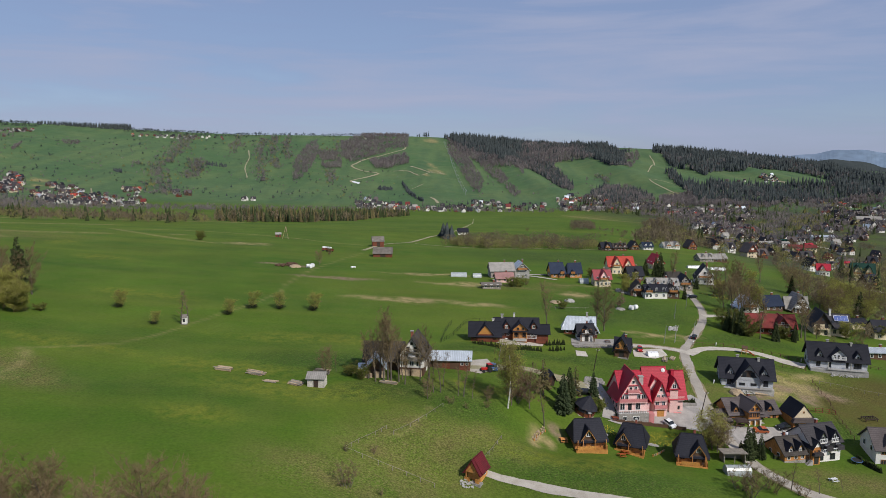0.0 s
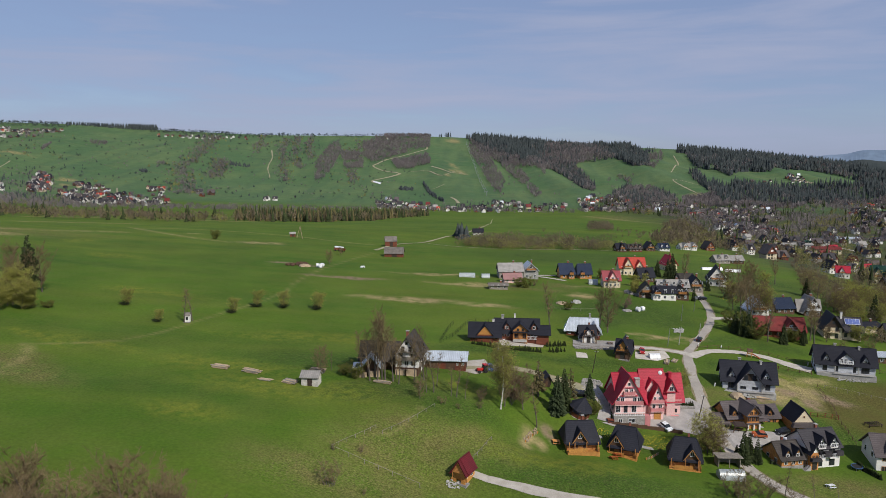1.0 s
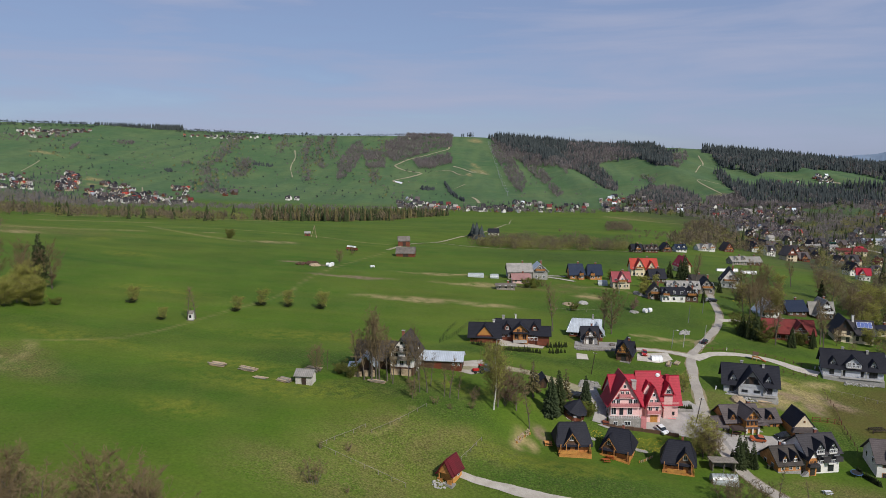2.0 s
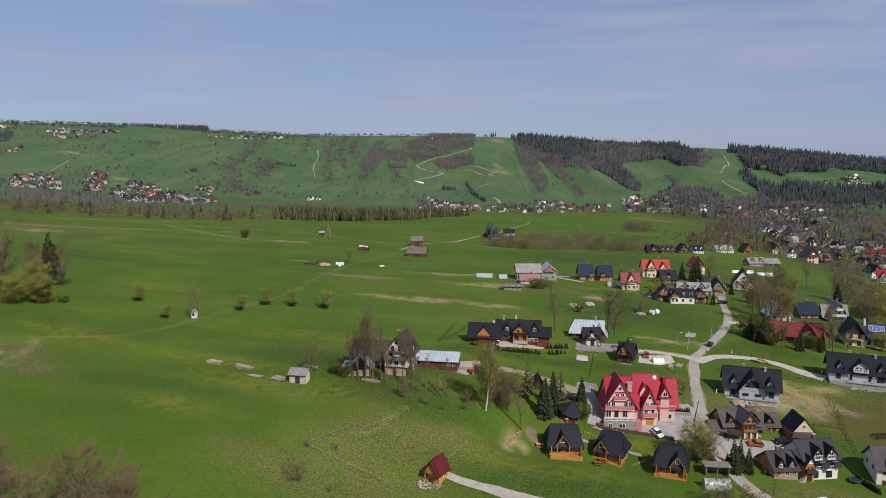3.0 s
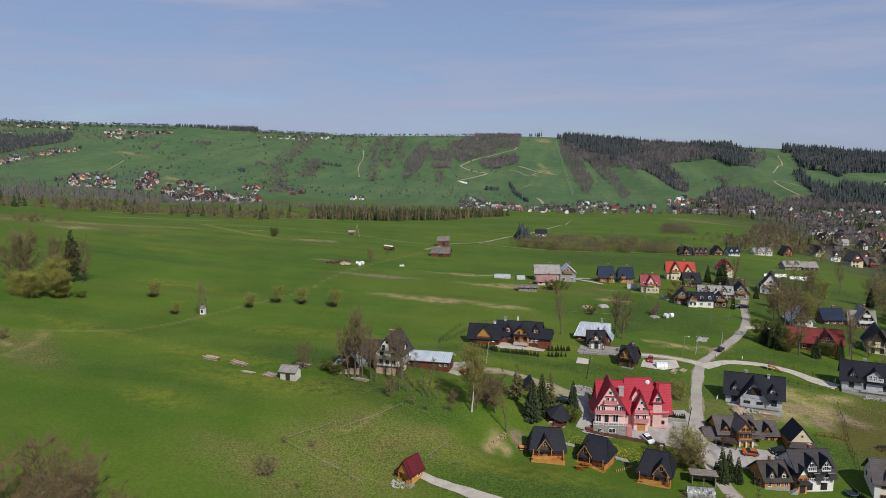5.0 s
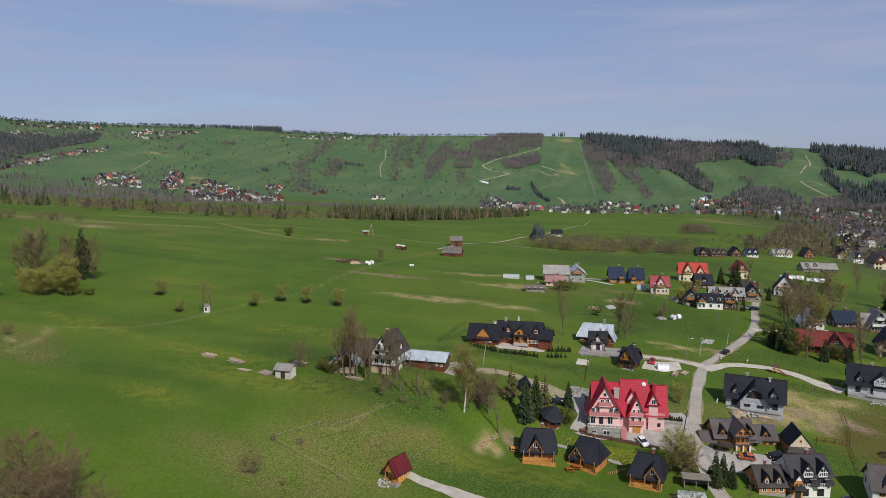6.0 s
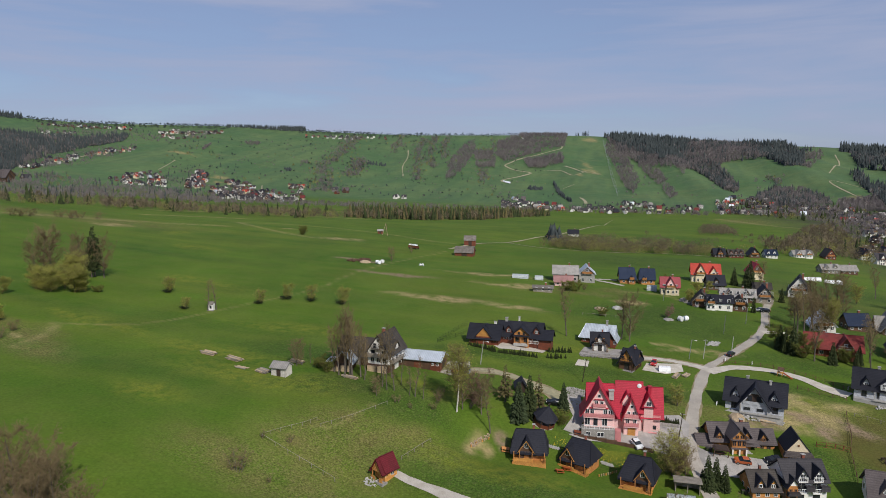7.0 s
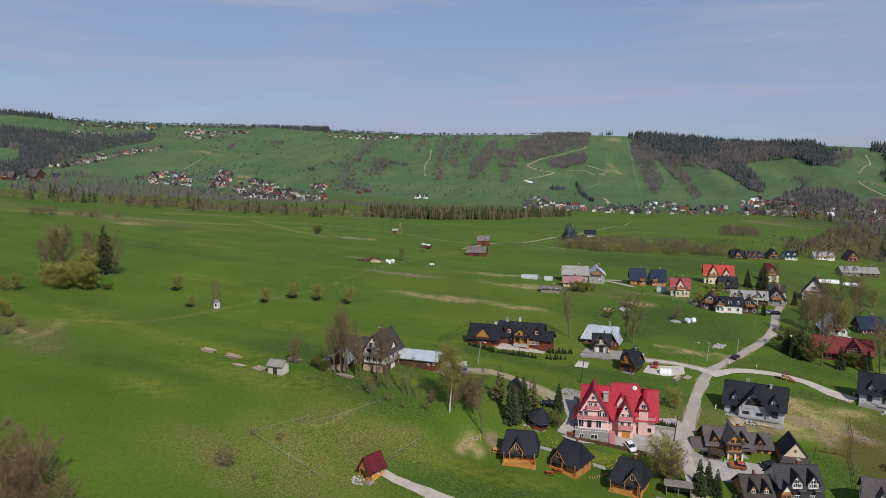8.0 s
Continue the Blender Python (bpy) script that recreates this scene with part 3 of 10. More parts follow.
def build_ground():
    deg = np.concatenate([np.arange(-180, -64, 4.0), np.arange(-64, 46, 0.36), np.arange(46, 180.1, 4.0)])
    rad = np.concatenate([[1, 20, 45, 70], np.exp(np.arange(math.log(84), math.log(1000), 0.0075)), np.exp(np.arange(math.log(1000), math.log(4400), 0.010)), [4400]])
    th = np.radians(deg)
    x, y = rad[:, None] * np.sin(th), rad[:, None] * np.cos(th)
    z = ground(x, y)
    n, k = x.shape
    idx = np.arange(n * k).reshape(n, k)
    quads = np.stack([idx[:-1, :-1], idx[:-1, 1:], idx[1:, 1:], idx[1:, :-1]], -1).reshape(-1, 4)[:, ::-1]
    me = bpy.data.meshes.new("ground")
    me.vertices.add(n * k)
    me.vertices.foreach_set("co", np.stack([x, y, z], -1).ravel())
    me.loops.add(quads.size)
    me.loops.foreach_set("vertex_index", quads.ravel())
    me.polygons.add(len(quads))
    me.polygons.foreach_set("loop_start", np.arange(0, quads.size, 4))
    me.polygons.foreach_set("use_smooth", np.ones(len(quads), bool))
    me.update()
    r = np.hypot(x, y)
    warp = 2.2 * np.sin(x / 7.3 + y / 11.0) + 1.4 * np.sin(x / 3.1 - y / 5.7) + 1.0 * np.sin(y / 2.3 + x / 4.9)
    wx, wy = x + warp * np.clip(r / 300, 0.4, 3), y - warp * np.clip(r / 500, 0.4, 3)
    layers = {}
    for name, spots in (("dry", DRY), ("yellow", YELLOW), ("rough", ROUGH), ("lush", LUSH), ("soil", SOIL), ("olive", OLIVE)):
        v = np.zeros_like(x)
        for (cx, cy), rx, ry, turn in spots:
            v = np.maximum(v, spot(wx, wy, cx, cy, rx, ry, turn))
        layers[name] = v
    for pts, half, amount in FAINT_TRACKS:
        layers["dry"] = np.maximum(layers["dry"], amount * trail(x, y, pts, half))
    # from 1500 m out the grass takes its haze-tinted colours
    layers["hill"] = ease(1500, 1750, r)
    layers["town"] = ease(480, 640, r) * ease(0.28, 0.40, np.arctan2(x, y) - 0.0002 * (900 - np.clip(r, 0, 1500))) * (1 - ease(1700, 1900, r))
    for name, v in layers.items():
        me.attributes.new(name, "FLOAT", "POINT").data.foreach_set("value", v.ravel().astype(np.float32))
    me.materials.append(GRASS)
    ob = new("ground", me)
    return tagged(ob, "rolling green spring meadows rising to a long ridge", "ground", "", "structure")


# faint trodden lines in the grass: places, half width, strength
FAINT_TRACKS = [
    ([(-111.0, 179.7), (-101.0, 186.1), (-92.2, 192.0), (-86.9, 201.0), (-81.9, 218.4), (-77.1, 237.3), (-71.9, 253.8), (-67.4, 279.2), (-68.5, 307.2), (-67.0, 342.8), (-62.3, 383.5), (-52.0, 443.2)], 0.7, 0.42),
    ([(-326.9, 514.4), (-301.9, 552.4), (-272.2, 574.8)], 6.0, 0.5),
    ([(-247.6, 522.3), (-190.0, 473.3), (-147.3, 448.2), (-115.5, 452.0)], 3.0, 0.5),
    ([(-247.6, 522.3), (-200.4, 543.7), (-129.9, 525.9), (-78.2, 495.1), (-57.5, 490.4)], 2.0, 0.5),
    ([(-385.8, 607.6), (-360.2, 690.4), (-279.5, 712.6), (-211.0, 715.0)], 9.0, 0.6),
    ([(-326.7, 355.1), (-320.8, 393.2), (-285.9, 433.5), (-233.0, 473.6)], 7.0, 0.45),
    ([(-102.2, 156.3), (-103.8, 164.2), (-107.1, 174.5), (-111.0, 179.7)], 1.5, 0.4),
    ([(66.4, 249.8), (75.7, 249.8), (83.7, 244.0)], 1.2, 0.9),
    ([(55.3, 335.7), (73.2, 335.4), (81.9, 325.9)], 1.5, 0.5),
    ([(-3.2, 161.2), (-8.7, 149.5), (-11.7, 147.5)], 0.6, 0.35),
    ([(241, 1380), (306, 1194), (385, 1168)], 8.0, 0.5),
]
build_ground()

# roads, drives and yards
MAIN_ROAD = [(95.3, 142.0), (87.7, 143.3), (81.6, 145.7), (77.9, 149.7), (74.7, 156.9), (73.3, 166.3), (71.7, 176.7), (72.6, 184.9), (74.3, 195.5), (77.6, 214.1), (82.0, 230.6), (89.4, 245.2), (102.2, 270.1), (108.6, 287.1), (112.2, 304.5), (116.5, 323.7), (124.1, 351.8)]
setting("verge", ribbon(MAIN_ROAD, (5.2, 3.8, 3.3, 3.3, 3.4, 3.4), 0.05, 1.5, 0.7, 4, 21), DIRT, "trodden earth verge of the village road", "verge")
setting("verge", ribbon([(81.7, 229.4), (78.1, 231.7), (70.8, 233.0), (62.8, 232.2), (52.5, 229.3), (43.6, 230.4)], (5.0, 4.6, 5.6, 5.0), 0.05, 1.2, 0.9, 4, 22), DIRT, "trodden earth verge of the chalet lane", "verge")
setting("verge", ribbon([(7.0, 189.3), (12.9, 191.5), (18.0, 194.0), (24.2, 194.7), (30.0, 193.2), (35.7, 191.2), (39.9, 188.7)], (4.2, 4.0, 5.5), 0.05, 1.2, 0.9, 4, 23), DIRT, "earth bank of the farm lane", "verge")
setting("road", ribbon(MAIN_ROAD, (4.4, 3.2, 2.8, 2.8, 2.8, 2.8), 0.10, 1.5, 0.35, 4, 1), ASPHALT, "narrow worn pale asphalt village road", "road")
setting("road", ribbon([(81.5, 227.1), (88.6, 234.0), (96.4, 236.6), (103.3, 236.4), (109.8, 233.5), (115.0, 228.1), (119.9, 224.5)], (4.2, 3.6, 3.8, 5.5), 0.14, 1.2, 0.4, 4, 2), GRAVEL, "bright gravel drive to the graphite-roofed house", "road")
setting("road", ribbon([(107.0, 280.8), (113.2, 282.4), (120.0, 281.8), (127.2, 284.9)], 3.4, 0.14, 1.2, 0.4, 4, 3), GRAVEL, "gravel side lane off the village road", "road")
setting("road", ribbon([(7.0, 189.3), (12.9, 191.5), (18.0, 194.0), (24.2, 194.7), (30.0, 193.2), (35.7, 191.2), (39.9, 188.7), (44.0, 186.8)], (2.6, 2.4, 2.6, 5.0), 0.12, 1.2, 0.4, 4, 4), BARE_SOIL, "pale gravel farm lane above the guest house", "road")
setting("road", ribbon([(81.7, 229.4), (78.1, 231.7), (70.8, 233.0), (62.8, 232.2), (52.5, 229.3), (43.6, 230.4)], (3.2, 2.8, 3.6, 3.2), 0.12, 1.2, 0.5, 4, 5), GRAVEL, "gravel lane between the small chalets", "road")
setting("road", ribbon([(8.8, 140.5), (12.0, 139.5), (17.2, 137.9), (24.9, 135.2), (33.8, 133.5), (42.7, 132.8)], (2.0, 2.6, 2.8, 2.8), 0.10, 1.2, 0.35, 4, 6), GRAVEL, "light gravel path to the little hut", "road")
setting("road", ribbon([(-52.3, 455.5), (-42.8, 505.4), (-27.2, 539.3), (-11.7, 600.6), (8.4, 646.2), (31.7, 814.1), (51, 1158)], (2.4, 2.4, 1.2, 1.0), 0.25, 5, 0.6, 3, 7), BARE_SOIL, "pale field road over the meadow", "road")
setting("road", ribbon([(-27.2, 539.3), (2.5, 514.2), (40.0, 511.9), (86.1, 539.4), (130.7, 541.7)], (2.2, 2.6, 2.2), 0.25, 5, 0.6, 3, 8), BARE_SOIL, "pale field road along the hedge line", "road")
setting("road", ribbon([(44.9, 360.5), (51.4, 356.8), (57.9, 351.5)], 2.6, 0.2, 4, 0.6, 3, 9), GRAVEL, "gravel track between far houses", "road")
setting("road", ribbon([(41.0, 361.5), (47.7, 365.3), (54.6, 366.0)], 2.6, 0.2, 4, 0.6, 3, 10), GRAVEL, "gravel yard track beside grey house", "road")
setting("pavement", apron([(42.7, 174.3), (46.3, 173.9), (54.2, 175.8), (61.3, 174.8), (66.6, 173.1), (70.9, 176.0), (72.4, 187.8), (70.2, 191.3), (66.1, 189.8), (63.6, 182.0), (45.3, 176.0)], 0.12), COBBLE, "grey paved forecourt of the pink guest house", "pavement")
setting("pavement", apron([(39.7, 189.7), (44.6, 193.9), (46.2, 182.0), (45.2, 175.2), (41.5, 175.3), (43.5, 182.0)], 0.12), COBBLE, "paved side yard beside the guest house", "pavement")
setting("pavement", apron([(74.6, 174.8), (84.3, 178.3), (93.7, 179.0), (90.0, 173.5), (81.1, 169.4), (75.4, 168.9)], 0.10), COBBLE, "paved parking yard of the timber inn", "pavement")
setting("pavement", apron([(71.9, 180.4), (73.6, 178.1), (76.9, 177.0), (84.0, 177.6), (79.4, 170.4), (73.4, 168.2), (71.9, 174.8)], 0.08), COBBLE, "worn paved strip before the timber inn", "pavement")
setting("pavement", apron([(19.8, 225.9), (24.5, 226.2), (34.2, 227.7), (32.0, 219.2), (18.9, 215.2), (17.0, 217.6)], 0.12), GRAVEL, "pale paved court of the log lodge", "pavement")
setting("pavement", apron([(44.0, 234.9), (54.3, 237.4), (62.6, 238.9), (62.1, 233.4), (52.2, 228.1), (42.7, 226.0)], 0.14), COBBLE, "paved garden terrace among the chalets", "pavement")
setting("pavement", apron([(63.4, 227.3), (74.1, 231.2), (74.1, 224.1), (68.6, 219.5), (61.8, 220.0)], 0.14), GRAVEL, "gravel parking place beside the dark chalet", "pavement")
setting("pavement", apron([(6.2, 194.7), (12.9, 198.8), (15.2, 190.4), (10.2, 185.2), (5.9, 186.4)], 0.10), GRAVEL, "stony farmyard behind the barn", "pavement")
setting("pavement", apron([(42.8, 220.1), (46.1, 220.2), (45.9, 214.9), (42.1, 213.9)], 0.10), GRAVEL, "sandy play patch in the grass", "pavement")


# ---- houses ----
_window_cache = {}
FACE = {"f": 0, "r": 90, "b": 180, "l": 270}


def site(left, right, sink=0.0):
    """The pose of a house whose front runs from left to right: x along the front, y to the back, z up from the ground."""
    a, b = Vector(left), Vector(right)
    mid, d = (a + b) / 2, b - a
    zs = [gz(*a), gz(*b), gz(*mid)]
    return pose(mid.x, mid.y, sum(zs) / 3 - sink, 0, 0, math.degrees(math.atan2(d.y, d.x)) * 0.35)


def site_at(x, y, turn, z=None):
    """The pose of a house whose front middle stands at x, y."""
    return pose(x, y, gz(x, y) if z is None else z, 0, 0, turn)


def window(h, x, y, z, w, t, face="f", frame_mat=None, cols=2, deep=True):
    """A window with frame and pane on a wall face; z is its sill."""
    frame_mat = frame_mat or FRAME_WHITE
    key = (round(w, 2), round(t, 2), cols, frame_mat.name)
    if key not in _window_cache:
        bar, gap = 0.09, 0.07
        f, p = bpy.data.meshes.new("window"), bpy.data.meshes.new("pane")
        wide = (w - 2 * bar - (cols - 1) * gap) / cols
        for me, bm in ((f, box(-w / 2, w / 2, -0.07, 0.05, 0, t)), (p, box(-wide / 2, wide / 2, -0.085, -0.04, bar, t - bar))):
            bm.to_mesh(me)
            bm.free()
        f.materials.append(frame_mat)
        p.materials.append(GLASS)
        _window_cache[key] = (f, p, [-w / 2 + bar + wide / 2 + k * (wide + gap) for k in range(cols)])
    f, p, middles = _window_cache[key]
    m = pose(x, y, z, 0, 0, FACE[face])
    ob = part("window" if deep else "window_frame", f, None, h, "", m)
    for c in middles:
        if deep:
            part("pane", p, None, ob, "", pose(c, 0, 0))
        else:
            part("pane", p, None, h, "", m @ pose(c, 0, 0))


def row(h, xs, y, z, w, t, face="f", frame_mat=None, cols=2):
    for x in xs:
        if face in "fb":
            window(h, x, y, z, w, t, face, frame_mat, cols)
        else:
            window(h, y, x, z, w, t, face, frame_mat, cols)


def slope(w, a, b, thick=0.2):
    """A roof slope: a slab from the eave a=(y, z) up to the ridge b=(y, z), w long on x, with battens at the verge."""
    d = Vector((0, b[0] - a[0], b[1] - a[1]))
    nrm = Vector((0, -d.z, d.y)).normalized()
    if nrm.z < 0:
        nrm = -nrm
    bm = bmesh.new()
    q = [Vector((x, *p)) for x in (w[0], w[1]) for p in (a, b)]
    lo = [bm.verts.new(v) for v in q]
    hi = [bm.verts.new(v + nrm * thick) for v in q]
    for f in ((0, 1, 3, 2), (0, 2, 3, 1)):
        bm.faces.new([(lo if f[1] == 1 else hi)[i] for i in f])
    for i, j in ((0, 1), (1, 3), (3, 2), (2, 0)):
        bm.faces.new((lo[i], hi[i], hi[j], lo[j]))
    bmesh.ops.recalc_face_normals(bm, faces=bm.faces[:])
    return bm


def gabled(h, x0, x1, y0, y1, wall_h, roof_h, along="x", over=0.7, walls=None, roof=None, z0=0.0, below=1.6, end=None, name="wall", hip=(0.0, 0.0), flare=0.0):
    """A block under a steep gabled roof. end: boarding of the gable triangles. hip: how far each ridge end is cut back to a hipped slope."""
    turn = Matrix.Identity(4)
    if along == "y":
        turn = pose((x0 + x1) / 2, (y0 + y1) / 2, 0, 0, 0, 90) @ pose(-(y0 + y1) / 2, -(x0 + x1) / 2, 0)
        x0, x1, y0, y1 = y0, y1, x0, x1
    c, half = (y0 + y1) / 2, (y1 - y0) / 2
    top, mid = z0 + wall_h + roof_h, (x0 + x1) / 2
    deep = name != "wall"

    def put(piece, bm, material, w):
        bmesh.ops.transform(bm, matrix=turn, verts=bm.verts[:])
        return part(piece, bm, material, w)

    bm = prism([(-y, z) for y, z in ((y0, z0 - below), (y1, z0 - below), (y1, z0 + wall_h), (c, top - 0.06), (y0, z0 + wall_h))], x0, x1)
    bmesh.ops.transform(bm, matrix=pose(0, 0, 0, 0, 0, -90), verts=bm.verts[:])
    for v in bm.verts:
        if v.co.z > top - 0.2:
            v.co.x += hip[0] if v.co.x < mid else -hip[1]
    w = put(name, bm, walls, h)
    owner = w if deep else h
    drop = over * roof_h / half
    for s in (-1, 1):
        sl = slope((x0 - over, x1 + over), (c + s * (half + over), z0 + wall_h - drop), (c, top))
        for v in sl.verts:
            if abs(v.co.y - c) < 0.3:
                v.co.x += (hip[0] + (over if hip[0] else 0)) if v.co.x < mid else -(hip[1] + (over if hip[1] else 0))
        put("roof_slope", sl, roof, owner)
        if flare:
            foot = c + s * (half + over)
            put("eave_flare", slope((x0 - over, x1 + over), (foot + s * flare, z0 + wall_h - drop - flare * 0.42), (foot - s * 0.12, z0 + wall_h - drop + 0.04), 0.18), roof, owner)
    for k, (x, s) in enumerate(((x0, -1), (x1, 1))):
        if hip[k]:
            low = z0 + wall_h - drop
            a, b, p = Vector((x + s * over, c - half - over, low)), Vector((x + s * over, c + half + over, low)), Vector((x - s * hip[k], c, top))
            up = Vector((s * roof_h, 0, hip[k] + over)).normalized() * 0.2
            hb = bmesh.new()
            v = [hb.verts.new(q) for q in (a, b, p, a + up, b + up, p + up)]
            for f in ((0, 1, 2), (3, 4, 5), (0, 1, 4, 3), (1, 2, 5, 4), (2, 0, 3, 5)):
                hb.faces.new([v[i] for i in f])
            bmesh.ops.recalc_face_normals(hb, faces=hb.faces[:])
            put("hip_slope", hb, roof, owner)
        elif end:
            tri = prism([(-half * 0.99, z0 + wall_h + 0.05), (half * 0.99, z0 + wall_h + 0.05), (0, top - 0.15)], -0.03, 0.06)
            bmesh.ops.transform(tri, matrix=pose(x, c, 0, 0, 0, s * 90), verts=tri.verts[:])
            put("gable_boarding", tri, end, owner)
    put("ridge_cap", box(x0 - (over if not hip[0] else -hip[0]), x1 + (over if not hip[1] else -hip[1]), c - 0.14, c + 0.14, top + 0.08, top + 0.28), roof, owner)
    return w


def dormer(h, x, y, z, w, wall_h, roof_h, depth, walls, roof, glass=(0.9, 1.0), over=0.35, frame_mat=None, end=None):
    """A gabled dormer facing the front, as one part with its roof and window."""
    d = gabled(h, x - w / 2, x + w / 2, y, y + depth, wall_h, roof_h, "y", over, walls, roof, z, 0.3, end, "dormer")
    if glass:
        window(d, x, y - 0.03, z + 0.25, glass[0], glass[1], "f", frame_mat, 2, False)
    return d


def railing(w, t=1.0, gap=0.5, solid=False):
    bm = boxes((-w / 2, w / 2, -0.05, 0.05, t - 0.1, t), (-w / 2, w / 2, -0.03, 0.03, 0.05, 0.13))
    if solid:
        bm_box(bm, -w / 2, w / 2, -0.02, 0.02, 0.2, t - 0.16)
    k = max(2, int(w / gap))
    for i in range(k + 1):
        c = -w / 2 + 0.04 + (w - 0.08) * i / k
        bm_box(bm, c - 0.035, c + 0.035, -0.035, 0.035, 0.0, t - 0.1)
    return bm


def balcony(h, x0, x1, y0, y1, z, slab, rail, solid=True, face="f", t=1.0):
    s = part("balcony", box(x0, x1, y0, y1, z - 0.18, z), slab, h)
    if face == "f":
        part("railing", railing(x1 - x0, t, 0.5, solid), rail, s, "", pose((x0 + x1) / 2, y0 + 0.06, z))
        for x in (x0 + 0.06, x1 - 0.06):
            part("railing", railing(y1 - y0, t, 0.5, solid), rail, s, "", pose(x, (y0 + y1) / 2, z, 0, 0, 90))
    return s


def chimney(h, x, y, z0, z1, w=0.6, material=None, cap=None):
    c = part("chimney", box(x - w / 2, x + w / 2, y - w / 2, y + w / 2, z0, z1, 0.03), material or BRICK, h)
    part("chimney_cap", box(x - w / 2 - 0.12, x + w / 2 + 0.12, y - w / 2 - 0.12, y + w / 2 + 0.12, z1, z1 + 0.12), cap or CONCRETE, c)


def door(h, x, y, z, w, t, face="f", material=None):
    d = part("door", boxes((-w / 2, w / 2, -0.06, 0.04, 0, t), (-w / 2 - 0.09, -w / 2, -0.09, 0.04, 0, t + 0.09), (w / 2, w / 2 + 0.09, -0.09, 0.04, 0, t + 0.09), (-w / 2, w / 2, -0.09, 0.04, t, t + 0.09)), material or FRAME_WOOD, h, "", pose(x, y, z, 0, 0, FACE[face]))
    part("door_handle", box(w / 2 - 0.18, w / 2 - 0.06, -0.13, -0.06, t * 0.48, t * 0.52), STEEL, d)


def posts(h, xs, y, z0, z1, w, material):
    for x in xs:
        part("post", box(x - w / 2, x + w / 2, y - w / 2, y + w / 2, z0, z1), material, h)


# the pink guest house with its raspberry roof
def guest_house(at):
    h = thing("guest_house", "pink plastered guest house under a steep raspberry-red roof", "house", at)
    gabled(h, -8.3, -1.0, 0.2, 12.6, 4.9, 6.1, "x", 0.5, PINK, ROOF_RED)
    gabled(h, -1.0, 4.9, 2.9, 10.1, 5.9, 6.0, "x", 0.5, PINK, ROOF_RED, name="middle_wing")
    gabled(h, 4.9, 9.4, 3.4, 9.6, 5.4, 5.3, "x", 0.9, PINK, ROOF_RED, name="side_wing")
    gabled(h, -9.2, -1.9, -0.2, 7.2, 6.0, 6.2, "y", 0.7, PINK, ROOF_RED, name="front_gable", flare=0.4)
    gabled(h, 0.5, 4.0, 0.9, 6.2, 5.2, 4.2, "y", 0.6, PINK, ROOF_RED, name="entrance_gable")
    gabled(h, 0.2, 2.4, 3.2, 6.4, 8.0, 2.0, "y", 0.35, PINK, ROOF_RED, name="dormer")
    gabled(h, 5.4, 7.6, 2.5, 6.0, 7.7, 2.2, "y", 0.45, PINK, ROOF_RED, name="dormer")
    part("terrace", box(-9.8, -1.8, -1.9, -0.25, -1.4, 2.1), STONE, h, "grey rendered ground floor terrace")
    part("railing", railing(8.0, 0.9, 0.6), FRAME_WHITE, h, "", pose(-5.8, -1.8, 2.1))
    part("porch", box(-1.7, -0.3, -1.9, -0.1, -0.8, 2.0), PINK_TRIM, h, "dark red wooden porch box")
    balcony(h, -9.4, -1.9, -0.9, -0.2, 4.7, PINK, PINK_TRIM, True)
    balcony(h, -7.2, -4.1, -0.8, -0.2, 7.2, PINK, PINK_TRIM, True)
    balcony(h, 0.5, 4.0, 0.3, 0.9, 4.6, PINK, PINK_TRIM, True)
    balcony(h, 0.5, 4.0, 0.2, 0.9, 2.4, PINK, PINK_TRIM, True)
    balcony(h, 4.6, 9.4, 2.5, 3.4, 3.9, PINK, PINK_TRIM, True)
    part("skirt_roof", box(-7.9, -3.4, -0.75, -0.2, 6.95, 7.12), ROOF_RED, h)
    part("skirt_roof", box(-6.9, -4.4, -0.55, -0.2, 9.05, 9.2), ROOF_RED, h)
    part("skirt_roof", box(4.8, 8.3, 2.0, 2.6, 6.9, 7.06), ROOF_RED, h)
    row(h, (-8.4, -4.2), -0.22, 2.5, 1.3, 1.9, "f")
    window(h, -6.4, -0.22, 2.3, 1.0, 2.1, "f", FRAME_DARK, 1)
    row(h, (-8.5, -7.3, -4.1, -2.9), -0.22, 4.9, 1.0, 1.7, "f")
    row(h, (-6.3, -5.0), -0.22, 7.4, 0.9, 1.4, "f")
    window(h, -5.65, -0.22, 9.6, 0.8, 0.9, "f", FRAME_WHITE, 1)
    window(h, -5.2, -1.93, 0.3, 1.7, 1.1, "f", FRAME_WHITE, 2)
    window(h, -8.2, -1.93, 0.3, 1.1, 1.1, "f", FRAME_WHITE, 2)
    door(h, 2.4, 0.88, -0.4, 1.7, 2.3, "f", WOOD_GOLD)
    row(h, (1.4, 3.1), 0.88, 2.6, 0.9, 1.6, "f")
    row(h, (1.6, 2.9), 0.88, 4.8, 0.8, 1.4, "f")
    window(h, 2.25, 0.88, 7.0, 0.7, 0.8, "f", FRAME_WHITE, 1)
    row(h, (5.4, 6.6, 8.2), 3.38, 4.0, 0.9, 1.3, "f")
    window(h, 6.5, 2.48, 7.2, 1.1, 1.2, "f")
    row(h, (5.8, 8.0), 3.38, 1.0, 1.1, 1.0, "f", FRAME_DARK)
    row(h, (1.4, 3.8), -9.43, 2.6, 1.1, 1.5, "l")
    row(h, (1.4, 3.8), -9.43, 0.0, 1.1, 1.4, "l")
    row(h, (5.0, 7.8), 9.43, 2.4, 1.1, 1.5, "r")
